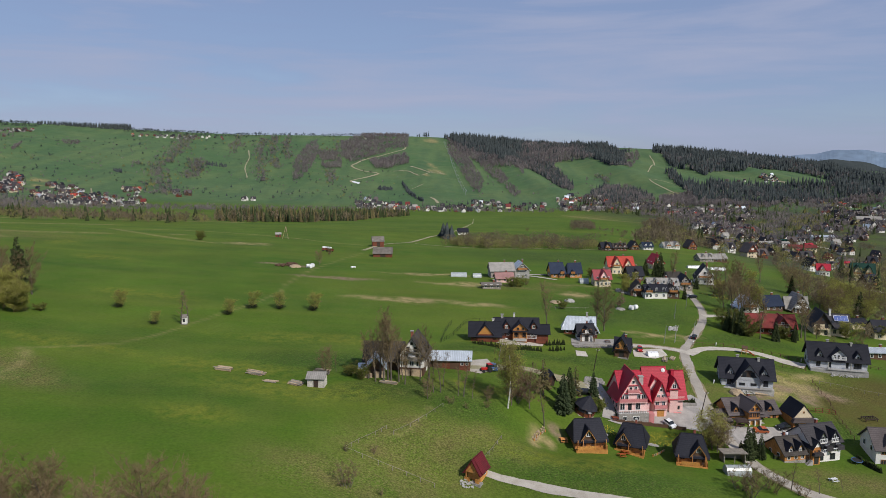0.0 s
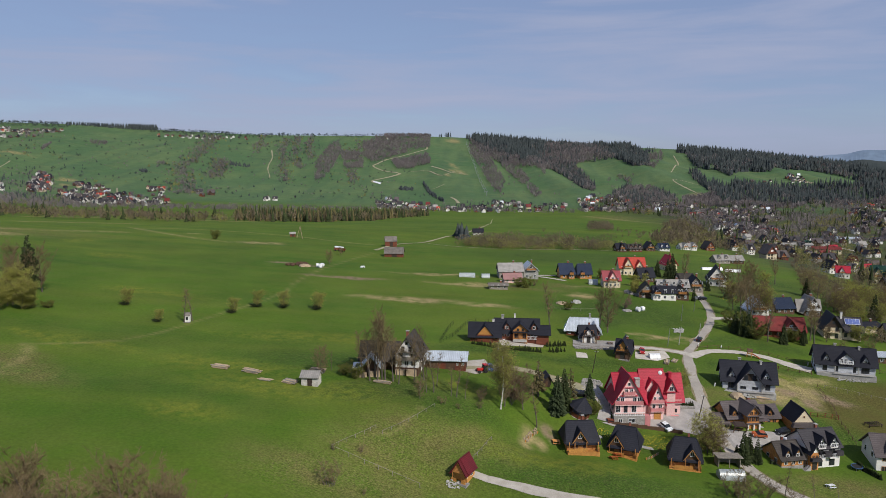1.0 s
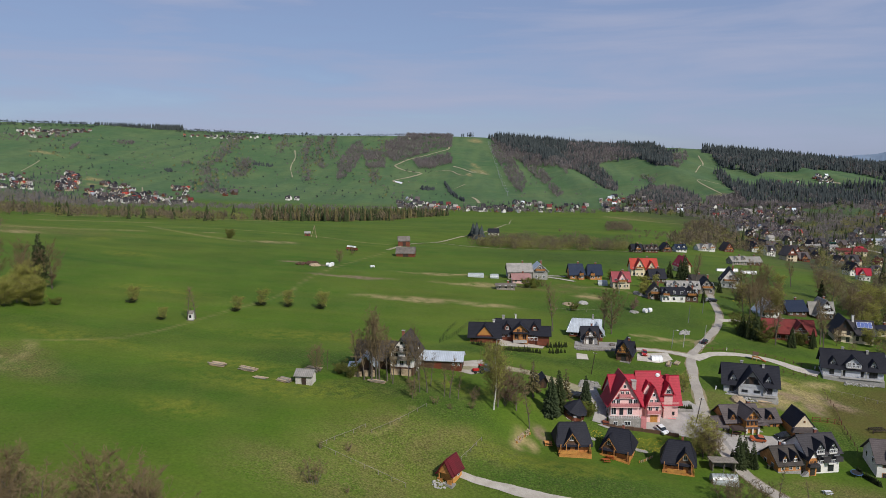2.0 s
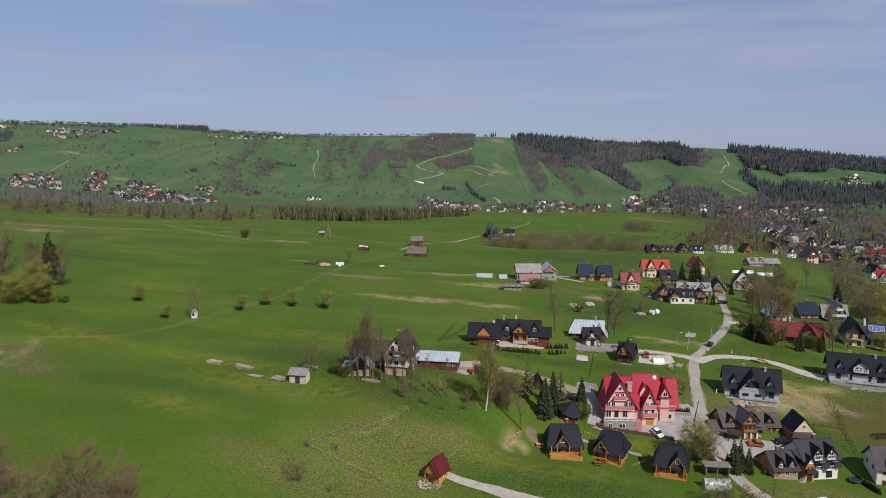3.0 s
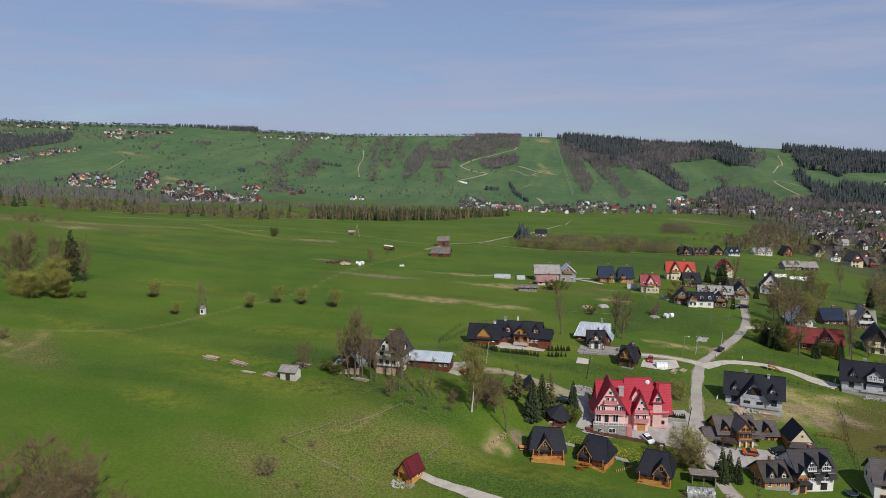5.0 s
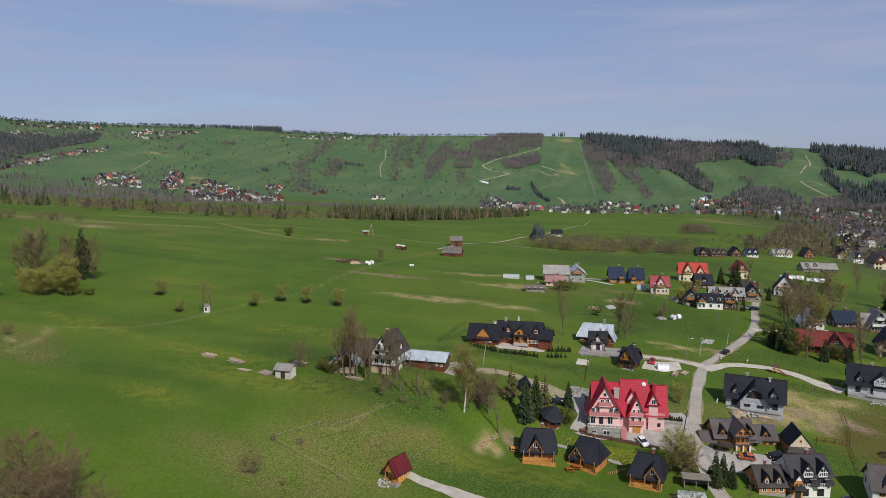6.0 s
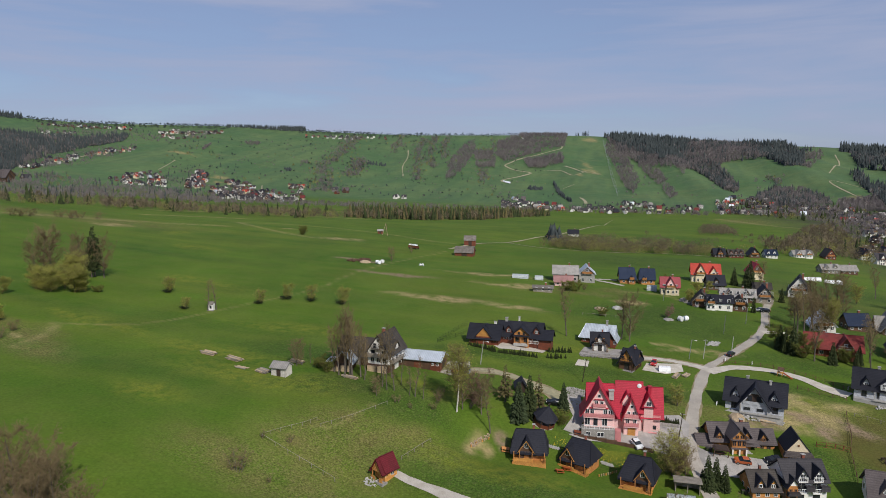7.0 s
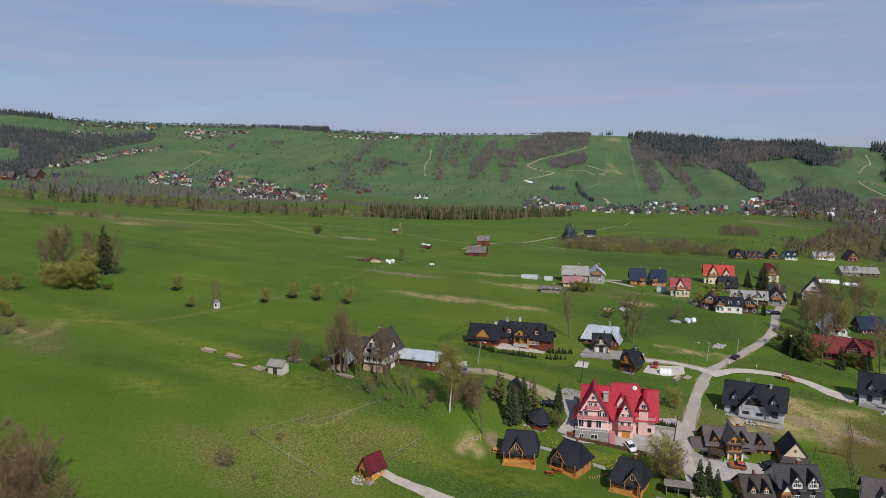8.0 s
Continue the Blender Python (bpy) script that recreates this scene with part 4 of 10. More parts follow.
    for x in (0.0, 3.2):
        part("skylight", box(-0.45, 0.45, -0.06, 0.34, -0.6, 0.6), GLASS, h, "", pose(x, 5.4, 10.3, -31, 0, 0))
    chimney(h, -2.6, 3.2, 8.2, 10.5, 1.2, CONCRETE)
    chimney(h, 6.9, 5.6, 8.6, 11.3, 0.8, ROOF_RED, ROOF_RED)
    dish = bmesh.new()
    bmesh.ops.create_cone(dish, cap_ends=True, segments=14, radius1=0.55, radius2=0.15, depth=0.22, matrix=pose(4.4, 5.6, 11.3, 60, 0, 0))
    part("satellite_dish", dish, FRAME_WHITE, h, "white satellite dish on the ridge")
    part("bench", boxes((6.6, 8.6, 2.2, 2.7, 0.4, 0.5), (6.7, 6.8, 2.2, 2.7, -0.8, 0.4), (8.4, 8.5, 2.2, 2.7, -0.8, 0.4)), PINK_TRIM, h)
    return h


guest_house(site_at(55.6, 178.0, 3.5, -1.3))


# graphite-roofed house still under construction, with a loggia in its big front gable
def raw_house(at, label, loggia, wide=8.0):
    h = thing("house", label, "house", at)
    gabled(h, -wide, wide, 1.4, 10.4, 4.2, 4.3, "x", 0.8, BLOCKWORK, ROOF_DARK)
    part("terrace", box(-wide, wide, -0.6, 1.4, -0.6, 1.2), CONCRETE, h, "raw concrete terrace")
    part("balcony", box(-wide * 0.45, wide * 0.9, -0.9, 0.4, 1.2, 1.42), CONCRETE, h)
    if loggia:
        gabled(h, -3.4, 3.4, 0.0, 6.0, 3.6, 4.5, "y", 1.0, BLOCKWORK, ROOF_DARK, 0.2, name="front_gable")
        # flat dark panel painted as the recess's shade, gable wall stays solid
        part("loggia", prism([(-2.6, 4.0), (2.6, 4.0), (0.8, 6.6), (-0.8, 6.6)], -0.04, 0.4), WOOD_DARK, h, "dark panel standing in for the loggia's shade")
        part("railing", box(-2.8, 2.8, -0.12, 0.0, 3.6, 4.5), BLOCKWORK, h)
        row(h, (-1.1, 1.1), -0.06, 4.5, 1.1, 1.6, "f", FRAME_DARK, 1)
        row(h, (-1.7, 1.5), -0.02, 2.0, 1.6, 0.8, "f", FRAME_DARK)
    else:
        gabled(h, -2.1, 2.1, 1.2, 5.2, 5.6, 1.9, "y", 0.5, BLOCKWORK, ROOF_DARK, name="dormer")
        balcony(h, -2.0, 2.0, 0.3, 1.2, 4.4, CONCRETE, FRAME_WHITE, False)
        row(h, (-1.2, 0.0, 1.2), 1.18, 4.5, 0.8, 1.4, "f")
        row(h, (-2.0, 2.2, 5.2), 1.38, 1.5, 1.5, 2.1, "f", FRAME_DARK)
    for x in (-wide * 0.66, wide * 0.66):
        dormer(h, x, 1.9, 4.4, 1.5, 1.0, 1.4, 3.4, BLOCKWORK, ROOF_DARK, (0.9, 0.9), 0.5)
    row(h, (-wide * 0.7, wide * 0.72), 1.38, 1.6, 1.3, 2.1, "f", FRAME_DARK)
    row(h, (4.0, 8.5), -wide - 0.02, 1.8, 1.3, 1.4, "l", FRAME_DARK)
    row(h, (5.9,), -wide - 0.02, 4.9, 1.4, 1.6, "l", FRAME_DARK)
    row(h, (4.0, 8.5), wide + 0.02, 1.8, 1.3, 1.4, "r", FRAME_DARK)
    posts(h, (-3.3, 3.3), -0.3, 0.2, 3.6, 0.3, CONCRETE)
    chimney(h, -wide * 0.3, 6.6, 7.4, 9.3, 0.7, CONCRETE)
    chimney(h, wide * 0.5, 5.4, 7.2, 9.0, 0.6, CONCRETE)
    return h


raw_house(site_at(89.4, 198.1, -12.8, -1.1), "unfinished pale block house with graphite roof and loggia gable", True, 7.1)
raw_house(site_at(128.3, 219.6, -17, -2.2), "unfinished pale house with graphite roof, balcony and dormers", False, 8.4)


def timber_inn(at):
    h = thing("timber_inn", "honey-coloured timber inn with grey-brown roofs, dormers and a tall front bay", "house", at)
    gabled(h, -5.6, 3.6, 1.2, 8.8, 3.4, 3.0, "x", 0.6, LOG_ORANGE, ROOF_BROWN)
    gabled(h, -1.5, 1.7, -1.0, 5.2, 5.2, 1.8, "y", 0.6, LOG_ORANGE, ROOF_BROWN, end=WOOD_GOLD, name="front_bay")
    gabled(h, -8.6, -5.7, 0.8, 6.6, 2.0, 1.8, "x", 0.6, LOG_ORANGE, ROOF_BROWN, name="side_wing")
    gabled(h, 3.7, 9.6, 2.2, 8.2, 2.5, 2.4, "x", 0.5, LOG_ORANGE, ROOF_BROWN, name="link_wing")
    for x, y, z in ((-3.8, 1.4, 3.5), (2.7, 1.4, 3.5), (7.0, 2.5, 2.7)):
        dormer(h, x, y, z, 1.4, 1.1, 1.0, 2.6, LOG_BROWN, ROOF_DARK, (0.8, 0.8), 0.4, FRAME_WOOD, WOOD_GOLD)
    part("bay_roof", box(-1.9, 2.1, -1.6, -1.0, 4.4, 4.6), ROOF_BROWN, h)
    part("bay_roof", box(-1.9, 2.1, -1.7, -1.0, 2.35, 2.55), ROOF_BROWN, h)
    row(h, (-1.0, 0.1, 1.2), -1.02, 2.95, 0.9, 1.3, "f", FRAME_WOOD)
    row(h, (-0.5, 0.7), -1.02, 4.75, 0.9, 0.9, "f", FRAME_WOOD)
    row(h, (-4.9, -3.4, -2.2), 1.18, 1.2, 1.1, 1.2, "f", FRAME_WOOD)
    row(h, (5.0, 6.6, 8.2), 2.18, 0.9, 1.0, 1.1, "f", FRAME_WOOD)
    row(h, (-8.0, -6.6), 0.78, 0.7, 0.9, 1.0, "f", FRAME_WOOD)
    door(h, -0.6, -1.02, 0.1, 1.2, 2.0, "f", WOOD_GOLD)
    posts(h, (-1.5, 0.1, 1.7), -1.5, -0.6, 2.35, 0.34, WHITE)
    part("stair", boxes(*[(2.2 + 0.35 * i, 2.55 + 0.35 * i, -0.5, 1.0, -1.0, 1.5 - 0.2 * i) for i in range(9)]), CONCRETE, h)
    part("porch_roof", box(2.0, 5.4, -0.3, 1.3, 2.5, 2.68), ROOF_BROWN, h)
    part("veranda_rail", railing(3.6, 0.9, 0.3, True), LOG_ORANGE, h, "", pose(-3.9, 0.5, 0.6))
    part("veranda", box(-5.8, -1.7, 0.4, 1.2, -0.9, 0.6), LOG_ORANGE, h)
    chimney(h, 2.6, 6.0, 5.2, 7.0, 0.7, BRICK)
    return h


timber_inn(site_at(82.6, 179.9, 9, -4.4))


def boarded_hall(at):
    h = thing("annex", "dark steep-roofed annex with a pale boarded gable", "house", at)
    gabled(h, -2.5, 2.7, -0.2, 7.0, 3.1, 3.3, "y", 0.14, LOG_ORANGE, ROOF_DARK, end=CREAM)
    part("skirt_roof", prism([(-3.3, 2.1), (3.6, 2.1), (2.9, 3.2), (-2.9, 3.2)], -1.4, -0.26), ROOF_BROWN, h)
    window(h, 0.1, -0.3, 4.4, 0.4, 0.5, "f", FRAME_WOOD, 1)
    row(h, (-1.6, 1.4), -0.22, 0.9, 1.1, 1.1, "f", FRAME_WOOD)
    return h


boarded_hall(site_at(95.6, 178.6, 2, -4.5))


def grey_twin(at):
    h = thing("house", "brown timber house with grey roof and two dormers", "house", at)
    gabled(h, -2.9, 2.9, 0.0, 7.4, 2.7, 2.9, "x", 0.5, LOG_ORANGE, ROOF_DUSK)
    part("plinth", box(-2.95, 2.95, -0.06, 7.46, -2.0, 1.0), STONE, h, "grey stone plinth")
    for x in (-1.2, 1.5):
        dormer(h, x, 0.3, 2.9, 1.3, 1.1, 1.1, 2.8, LOG_BROWN, ROOF_DARK, (0.8, 0.8), 0.4, FRAME_WHITE, WOOD_GOLD)
    row(h, (-1.8, 0.2, 2.0), -0.02, 1.3, 0.9, 1.0, "f", FRAME_WHITE)
    row(h, (2.2, 5.2), -2.93, 1.3, 1.0, 1.0, "l", FRAME_WHITE)
    chimney(h, 0.4, 5.0, 5.0, 6.3, 0.5, BRICK)
    return h


def white_twin(at):
    h = thing("house", "white plastered terrace house with grey roof and stepped dormers", "house", at)
    gabled(h, -3.9, 4.9, 0.0, 7.8, 4.9, 3.1, "x", 0.5, WHITE, ROOF_GREY)
    for x in (-0.4, 3.0):
        dormer(h, x, 0.2, 4.9, 1.7, 1.2, 1.4, 3.2, WHITE, ROOF_DARK, (1.1, 1.3), 0.5)
    gabled(h, -3.9, -1.8, -1.0, 4.0, 4.2, 1.6, "y", 0.4, LOG_ORANGE, ROOF_DARK, end=WHITE, name="front_bay")
    part("bay_roof", prism([(-1.5, 0), (1.5, 0), (1.2, 0.7), (-1.2, 0.7)], -0.9, 0.0), ROOF_GREY, h, "", pose(-2.85, -1.0, 2.3))
    for x in (0.9, 4.1):
        part("awning_roof", prism([(-1.0, 0), (1.0, 0), (0.9, 1.1), (-0.9, 1.1)], -1.1, 0.0), ROOF_GREY, h, "", pose(x, 0, 2.9))
    for x in (-0.9, 2.4):
        balcony(h, x - 1.0, x + 1.0, -1.0, 0.0, 2.5, WHITE, FRAME_WHITE, False)
        balcony(h, x - 0.6, x + 1.4, -0.5, 0.2, 4.9, WHITE, FRAME_WHITE, False)
    row(h, (-1.2, -0.3, 2.1, 3.0), -0.02, 2.7, 0.8, 1.8, "f", FRAME_DARK)
    row(h, (-0.7, 2.7), -0.02, 0.2, 1.5, 1.8, "f", FRAME_DARK)
    row(h, (-3.35, -2.35), -1.02, 2.5, 0.7, 1.1, "f", FRAME_WOOD)
    door(h, -2.85, -1.02, 0.0, 1.0, 2.0, "f", FRAME_DARK)
    row(h, (2.6, 6.0), 4.92, 3.0, 1.1, 1.3, "r")
    part("stair", boxes(*[(-4.3 - 0.28 * i, -4.02 - 0.28 * i, -1.4, -0.4, -1.4, 1.0 - 0.18 * i) for i in range(8)]), CONCRETE, h)
    chimney(h, 2.0, 5.4, 6.8, 8.6, 0.6, BRICK)
    return h


grey_twin(site_at(86.0, 162.8, 12, -7.2))
white_twin(site_at(93.9, 164.7, 13, -7.25))


def white_villa(at):
    h = thing("house", "white villa with grey roof, dormers and a stone plinth", "house", at)
    gabled(h, -5.0, 9.0, 0.0, 9.0, 5.0, 3.6, "x", 0.6, WHITE, ROOF_BROWN)
    part("plinth", box(-5.05, 9.05, -0.06, 9.06, -2.0, 0.7), STONE, h)
    for x in (-1.8, 4.4):
        dormer(h, x, 0.5, 5.3, 1.6, 1.0, 1.3, 3.2, WHITE, ROOF_BROWN, (1.0, 1.1), 0.5)
    row(h, (-3.2, -0.4, 3.2, 6.4), -0.02, 3.6, 1.2, 1.4, "f", FRAME_WOOD)
    row(h, (-3.2, -0.4, 3.2, 6.4), -0.02, 1.0, 1.2, 1.3, "f", FRAME_WOOD)
    row(h, (2.5, 6.5), -5.02, 3.6, 1.1, 1.4, "l")
    return h


white_villa(site((107.3, 164.9), (115.3, 161.3), 1.2))


# the three log cabins under black roofs
def log_cabin(at, w, d, front, label, hip=0.0):
    h = thing("log_cabin", label, "cabin", at, "log cabins")
    gabled(h, -w / 2, w / 2, 0.0, d, 2.6, 3.4, "x", 0.6, LOG_ORANGE, ROOF_DARK, end=LOG_BROWN, hip=(hip, hip), flare=0.55)
    g = gabled(h, front - 1.5, front + 1.5, -0.5, d * 0.6, 2.6, 2.4, "y", 0.5, LOG_BROWN, ROOF_DARK, name="front_gable", end=None, flare=0.35)
    for s in (-1, 1):
        part("verge_board", box(-0.06, 0.06, -0.08, 0.04, 0.0, 3.3), WOOD_GOLD, h, "", pose(front + s * 1.86, -1.02, 2.15, 0, -s * 34, 0))
    window(g, front, -0.53, 3.1, 1.0, 1.2, "f", FRAME_WHITE, 2, False)
    part("veranda", box(-w / 2 - 0.2, w / 2 + 0.2, -1.7, 0.0, -1.6, 0.15), WOOD_GOLD, h, "golden pine veranda deck")
    part("railing", railing(w * 0.62, 1.0, 0.22, True), WOOD_GOLD, h, "golden pine railing", pose(front * 0.4 - w * 0.14, -1.62, 0.15))
    part("railing", railing(1.6, 1.0, 0.22, True), WOOD_GOLD, h, "", pose(w / 2 + 0.1, -0.85, 0.15, 0, 0, 90))
    posts(h, (-w / 2 + 0.2, front - 1.4, front + 1.4, w / 2 - 0.2), -1.45, 0.15, 2.6, 0.16, LOG_ORANGE)
    door(h, front + 0.2, -0.53, 0.15, 1.0, 2.0, "f", FRAME_WOOD)
    row(h, (front - 2.6, front + 2.6) if abs(front) < 0.6 else (-front * 1.5,), -0.02, 1.0, 1.0, 1.0, "f", FRAME_WOOD)
    row(h, (d * 0.35, d * 0.7), w / 2 + 0.02, 0.9, 1.0, 1.1, "r", FRAME_WOOD)
    chimney(h, w * 0.12, d * 0.62, 5.0, 7.1, 0.5, BRICK)
    return h


log_cabin(site_at(35.0, 158.9, 5, -1.4), 7.2, 6.2, -0.7, "log cabin with black roof and golden veranda facing the meadow", 0.4)
log_cabin(site_at(45.2, 161.2, -22, -3.5), 6.4, 6.2, -1.6, "log cabin with black hipped roof and golden side veranda", 0.9)
log_cabin(site_at(58.6, 157.0, -14, -4.5), 6.6, 6.4, 1.4, "log cabin with black roof beside the gravel drive", 0.9)


def little_hut(at):
    h = thing("garden_hut", "little wooden hut with a steep maroon metal roof", "hut", at)
    gabled(h, -1.5, 1.5, 0.9, 4.4, 2.6, 2.3, "y", 0.3, WOOD_GOLD, ROOF_MAROON, end=LOG_ORANGE, flare=0.35)
    part("porch_floor", box(-2.0, 2.0, -0.4, 1.2, -1.2, 0.12), STONE, h)
    gabled(h, -1.4, 1.4, 0.0, 1.2, 2.5, 2.25, "y", 0.35, LOG_ORANGE, ROOF_MAROON, name="porch_gable", below=-2.2, flare=0.35)
    posts(h, (-1.4, 1.4), 0.1, 0.1, 2.3, 0.18, LOG_ORANGE)
    part("railing", railing(1.3, 0.9, 0.2, True), WOOD_GOLD, h, "", pose(-1.1, -0.05, 0.12))
    part("railing", railing(1.0, 0.9, 0.2, True), WOOD_GOLD, h, "", pose(1.2, -0.05, 0.12))
    door(h, 0.0, 1.18, 0.12, 0.9, 1.9, "f", FRAME_WOOD)
    window(h, 1.2, 1.18, 1.0, 0.7, 0.8, "f", FRAME_WHITE)
    window(h, 1.52, 3.0, 1.0, 0.9, 0.9, "r", FRAME_WHITE)
    return h


little_hut(site_at(6.0, 137.2, -28))


def log_lodge(at):
    h = thing("log_lodge", "long red-brown log lodge under a many-gabled graphite roof", "house", at)
    gabled(h, -4.6, 4.6, 0.0, 7.2, 2.3, 3.2, "x", 0.9, LOG_RED, ROOF_DARK)
    gabled(h, -2.4, 2.4, -0.5, 4.5, 2.5, 2.9, "y", 0.3, LOG_RED, ROOF_DARK, name="front_gable", end=WOOD_GOLD)
    gabled(h, 3.6, 17.0, 5.0, 12.0, 2.5, 3.3, "x", 0.9, LOG_RED, ROOF_DARK, name="long_wing")
    gabled(h, 16.5, 20.5, 4.4, 9.5, 2.0, 2.0, "x", 0.7, LOG_RED, ROOF_DARK, name="end_wing")
    gabled(h, 9.0, 13.6, 3.4, 8.5, 3.4, 1.9, "y", 0.6, LOG_ORANGE, ROOF_DARK, end=WOOD_GOLD, name="entrance_gable")
    for x in (7.0, 15.8):
        dormer(h, x, 5.2, 2.9, 1.8, 1.1, 1.3, 3.2, LOG_RED, ROOF_DARK, (0.9, 1.0), 0.4, FRAME_WHITE, None)
    part("porch", box(9.0, 13.4, 2.6, 3.4, -0.5, 0.3), CONCRETE, h)
    part("railing", railing(5.0, 1.0, 0.4), FRAME_WHITE, h, "", pose(14.2, 3.6, 0.2))
    posts(h, (9.2, 11.2, 13.4), 2.8, 0.0, 2.6, 0.22, LOG_ORANGE)
    part("porch_roof", box(8.8, 14.2, 2.2, 3.6, 2.6, 2.85), ROOF_DARK, h)
    row(h, (-3.4, -1.2, 1.4, 3.6), -0.02, 0.9, 1.0, 1.1, "f", FRAME_WOOD)
    row(h, (5.8, 7.4, 15.2, 16.6), 4.98, 0.8, 1.0, 1.6, "f", FRAME_WHITE)
    row(h, (10.0, 12.6), 3.38, 0.6, 1.2, 1.6, "f", FRAME_WOOD)
    row(h, (10.6, 12.2), 3.38, 2.9, 0.9, 1.0, "f", FRAME_WOOD)
    row(h, (2.6, 5.6), -4.92, 0.9, 1.0, 1.1, "l", FRAME_WOOD)
    chimney(h, 5.6, 8.6, 4.8, 7.0, 0.8, CONCRETE)
    chimney(h, 9.6, 9.2, 5.0, 7.3, 0.5, WHITE)
    chimney(h, 2.6, 5.2, 4.4, 6.2, 0.7, WHITE)
    part("satellite_dish", boxes((-0.4, 0.4, -0.05, 0.02, 0, 0.8)), FRAME_WHITE, h, "", pose(1.2, -0.2, 2.6))
    return h


log_lodge(site_at(13.5, 218.4, -3))


def farm_house(at):
    h = thing("farm_house", "old white farmhouse with weathered boards and a stone base", "house", at)
    gabled(h, -3.2, 3.2, 0.0, 9.5, 5.3, 4.5, "y", 0.7, WHITE, ROOF_DUSK, end=WHITE)
    part("plinth", box(-3.26, 3.26, -0.3, 9.56, -1.6, 1.9), LOG_BROWN, h, "brown timber-clad ground floor")
    part("woodpile", boxes((-2.9, -0.3, -1.1, -0.32, -0.6, 1.5), (0.1, 2.8, -1.1, -0.32, -0.6, 1.6)), WOOD_PALE, h, "stacked firewood against the wall")
    balcony(h, -3.0, 3.0, -1.0, 0.0, 4.1, WOOD_GREY, WOOD_GREY, True)
    balcony(h, -2.0, 2.0, -0.7, 0.0, 6.2, WOOD_GREY, WOOD_GREY, False)
    row(h, (-1.8, 0.0, 1.8), -0.02, 2.4, 1.2, 1.5, "f", FRAME_WHITE)
    row(h, (-1.6, 1.6), -0.02, 4.2, 1.1, 1.5, "f", FRAME_DARK)
    row(h, (-1.0, 1.0), -0.08, 6.3, 0.9, 1.3, "f", FRAME_DARK)
    window(h, 0, -0.08, 8.1, 0.7, 0.7, "f", FRAME_DARK, 1)
    row(h, (2.0, 4.6, 7.2), 3.22, 2.4, 1.1, 1.4, "r", FRAME_WHITE)
    gabled(h, 1.2, 3.3, 3.2, 5.6, 6.2, 1.5, "x", 0.4, WHITE, ROOF_DUSK, name="dormer")
    balcony(h, 3.2, 4.0, 1.0, 7.5, 2.2, WOOD_GREY, WOOD_GREY, True)
    chimney(h, -0.8, 5.0, 8.6, 10.6, 0.7, BRICK)
    return h


farm_house(site_at(-8.3, 180.4, -8))


def farm_wing(at):
    h = thing("hay_barn", "old dark barn with a long weathered shingle roof", "barn", at)
    gabled(h, -5.0, 5.0, 0.0, 6.5, 3.0, 3.8, "x", 0.7, LOG_BROWN, ROOF_DUSK)
    part("barn_door", box(-1.4, 1.4, -0.1, 0.0, 0, 2.6), WOOD_GREY, h)
    return h


farm_wing(site_at(-16.2, 184.0, -4))


def metal_shed(at):
    h = thing("wood_shed", "open wood shed with a dented galvanised roof", "shed", at)
    gabled(h, -2.4, 2.4, 0.0, 4.5, 2.4, 2.8, "y", 0.5, LOG_BROWN, ROOF_SILVER)
    part("lean_to_roof", box(-4.8, -2.6, -0.3, 5.0, 2.3, 2.45), ROOF_SILVER, h)
    posts(h, (-4.6, -2.9), -0.2, -0.8, 2.3, 0.18, LOG_BROWN)
    part("woodpile", boxes((-4.4, -1.0, -0.9, -0.05, -0.6, 1.1), (-0.6, 2.4, -0.7, -0.05, -0.6, 1.5)), WOOD_PALE, h)
    # thin dark sheet on the closed wall imitates the shade inside an opening
    part("shed_opening", box(-1.6, 1.6, -0.04, 0.02, 0, 2.1), WOOD_DARK, h)
    return h


metal_shed(site_at(-17.6, 178.0, 5))


def long_barn(at):
    h = thing("barn", "long red-brown barn with a pale metal roof", "barn", at)
    gabled(h, -4.6, 5.4, 0.0, 6.0, 2.6, 1.5, "x", 0.6, LOG_RED, ROOF_SILVER)
    gabled(h, -7.0, -4.7, 0.3, 6.0, 2.6, 1.5, "x", 0.4, LOG_BROWN, ROOF_SILVER, name="lower_bay")
    for x in (-3.5, 1.2):
        part("barn_door", boxes((x - 1.3, x + 1.3, -0.08, 0.0, -0.1, 2.1), (x - 0.05, x + 0.05, -0.12, -0.08, 0, 2.1)), LOG_BROWN, h)
    part("barn_door", boxes((5.4, 5.48, 1.6, 4.2, -0.1, 2.3)), WOOD_DARK, h)
    row(h, (-6.2, 3.2, 4.6), -0.02, 1.1, 0.8, 0.7, "f", FRAME_WHITE)
    return h


long_barn(site_at(2.0, 186.6, -4))


def field_shed(at, w, d, t, roof, label, walls=None, rise=0.45):
    h = thing("shed", label, "shed", at)
    gabled(h, -w / 2, w / 2, 0, d, t, t * rise, "x", 0.4, walls or WOOD_GREY, roof)
    part("shed_door", boxes((-w * 0.12, w * 0.16, -0.06, 0.02, 0, t * 0.8), (-w * 0.02, w * 0.02, -0.09, -0.06, 0.1, t * 0.75)), WOOD_DARK, h)
    return h


field_shed(site((-33.6, 168.9), (-29.9, 168.1)), 4.2, 3.4, 2.3, ROOF_ETERNIT, "small pale plank shed in the meadow", SHED_PALE)
field_shed(site((-43.1, 426.1), (-31.4, 427.1)), 11.5, 9.0, 2.2, ROOF_OLD, "red-brown hay barn with a broad weathered roof", LOG_RED, 1.5)
field_shed(site((-49.1, 482.3), (-41.2, 486.5)), 8.0, 7.0, 3.8, ROOF_OLD, "tall red-brown hay barn with weathered grey roof", LOG_RED, 0.75)
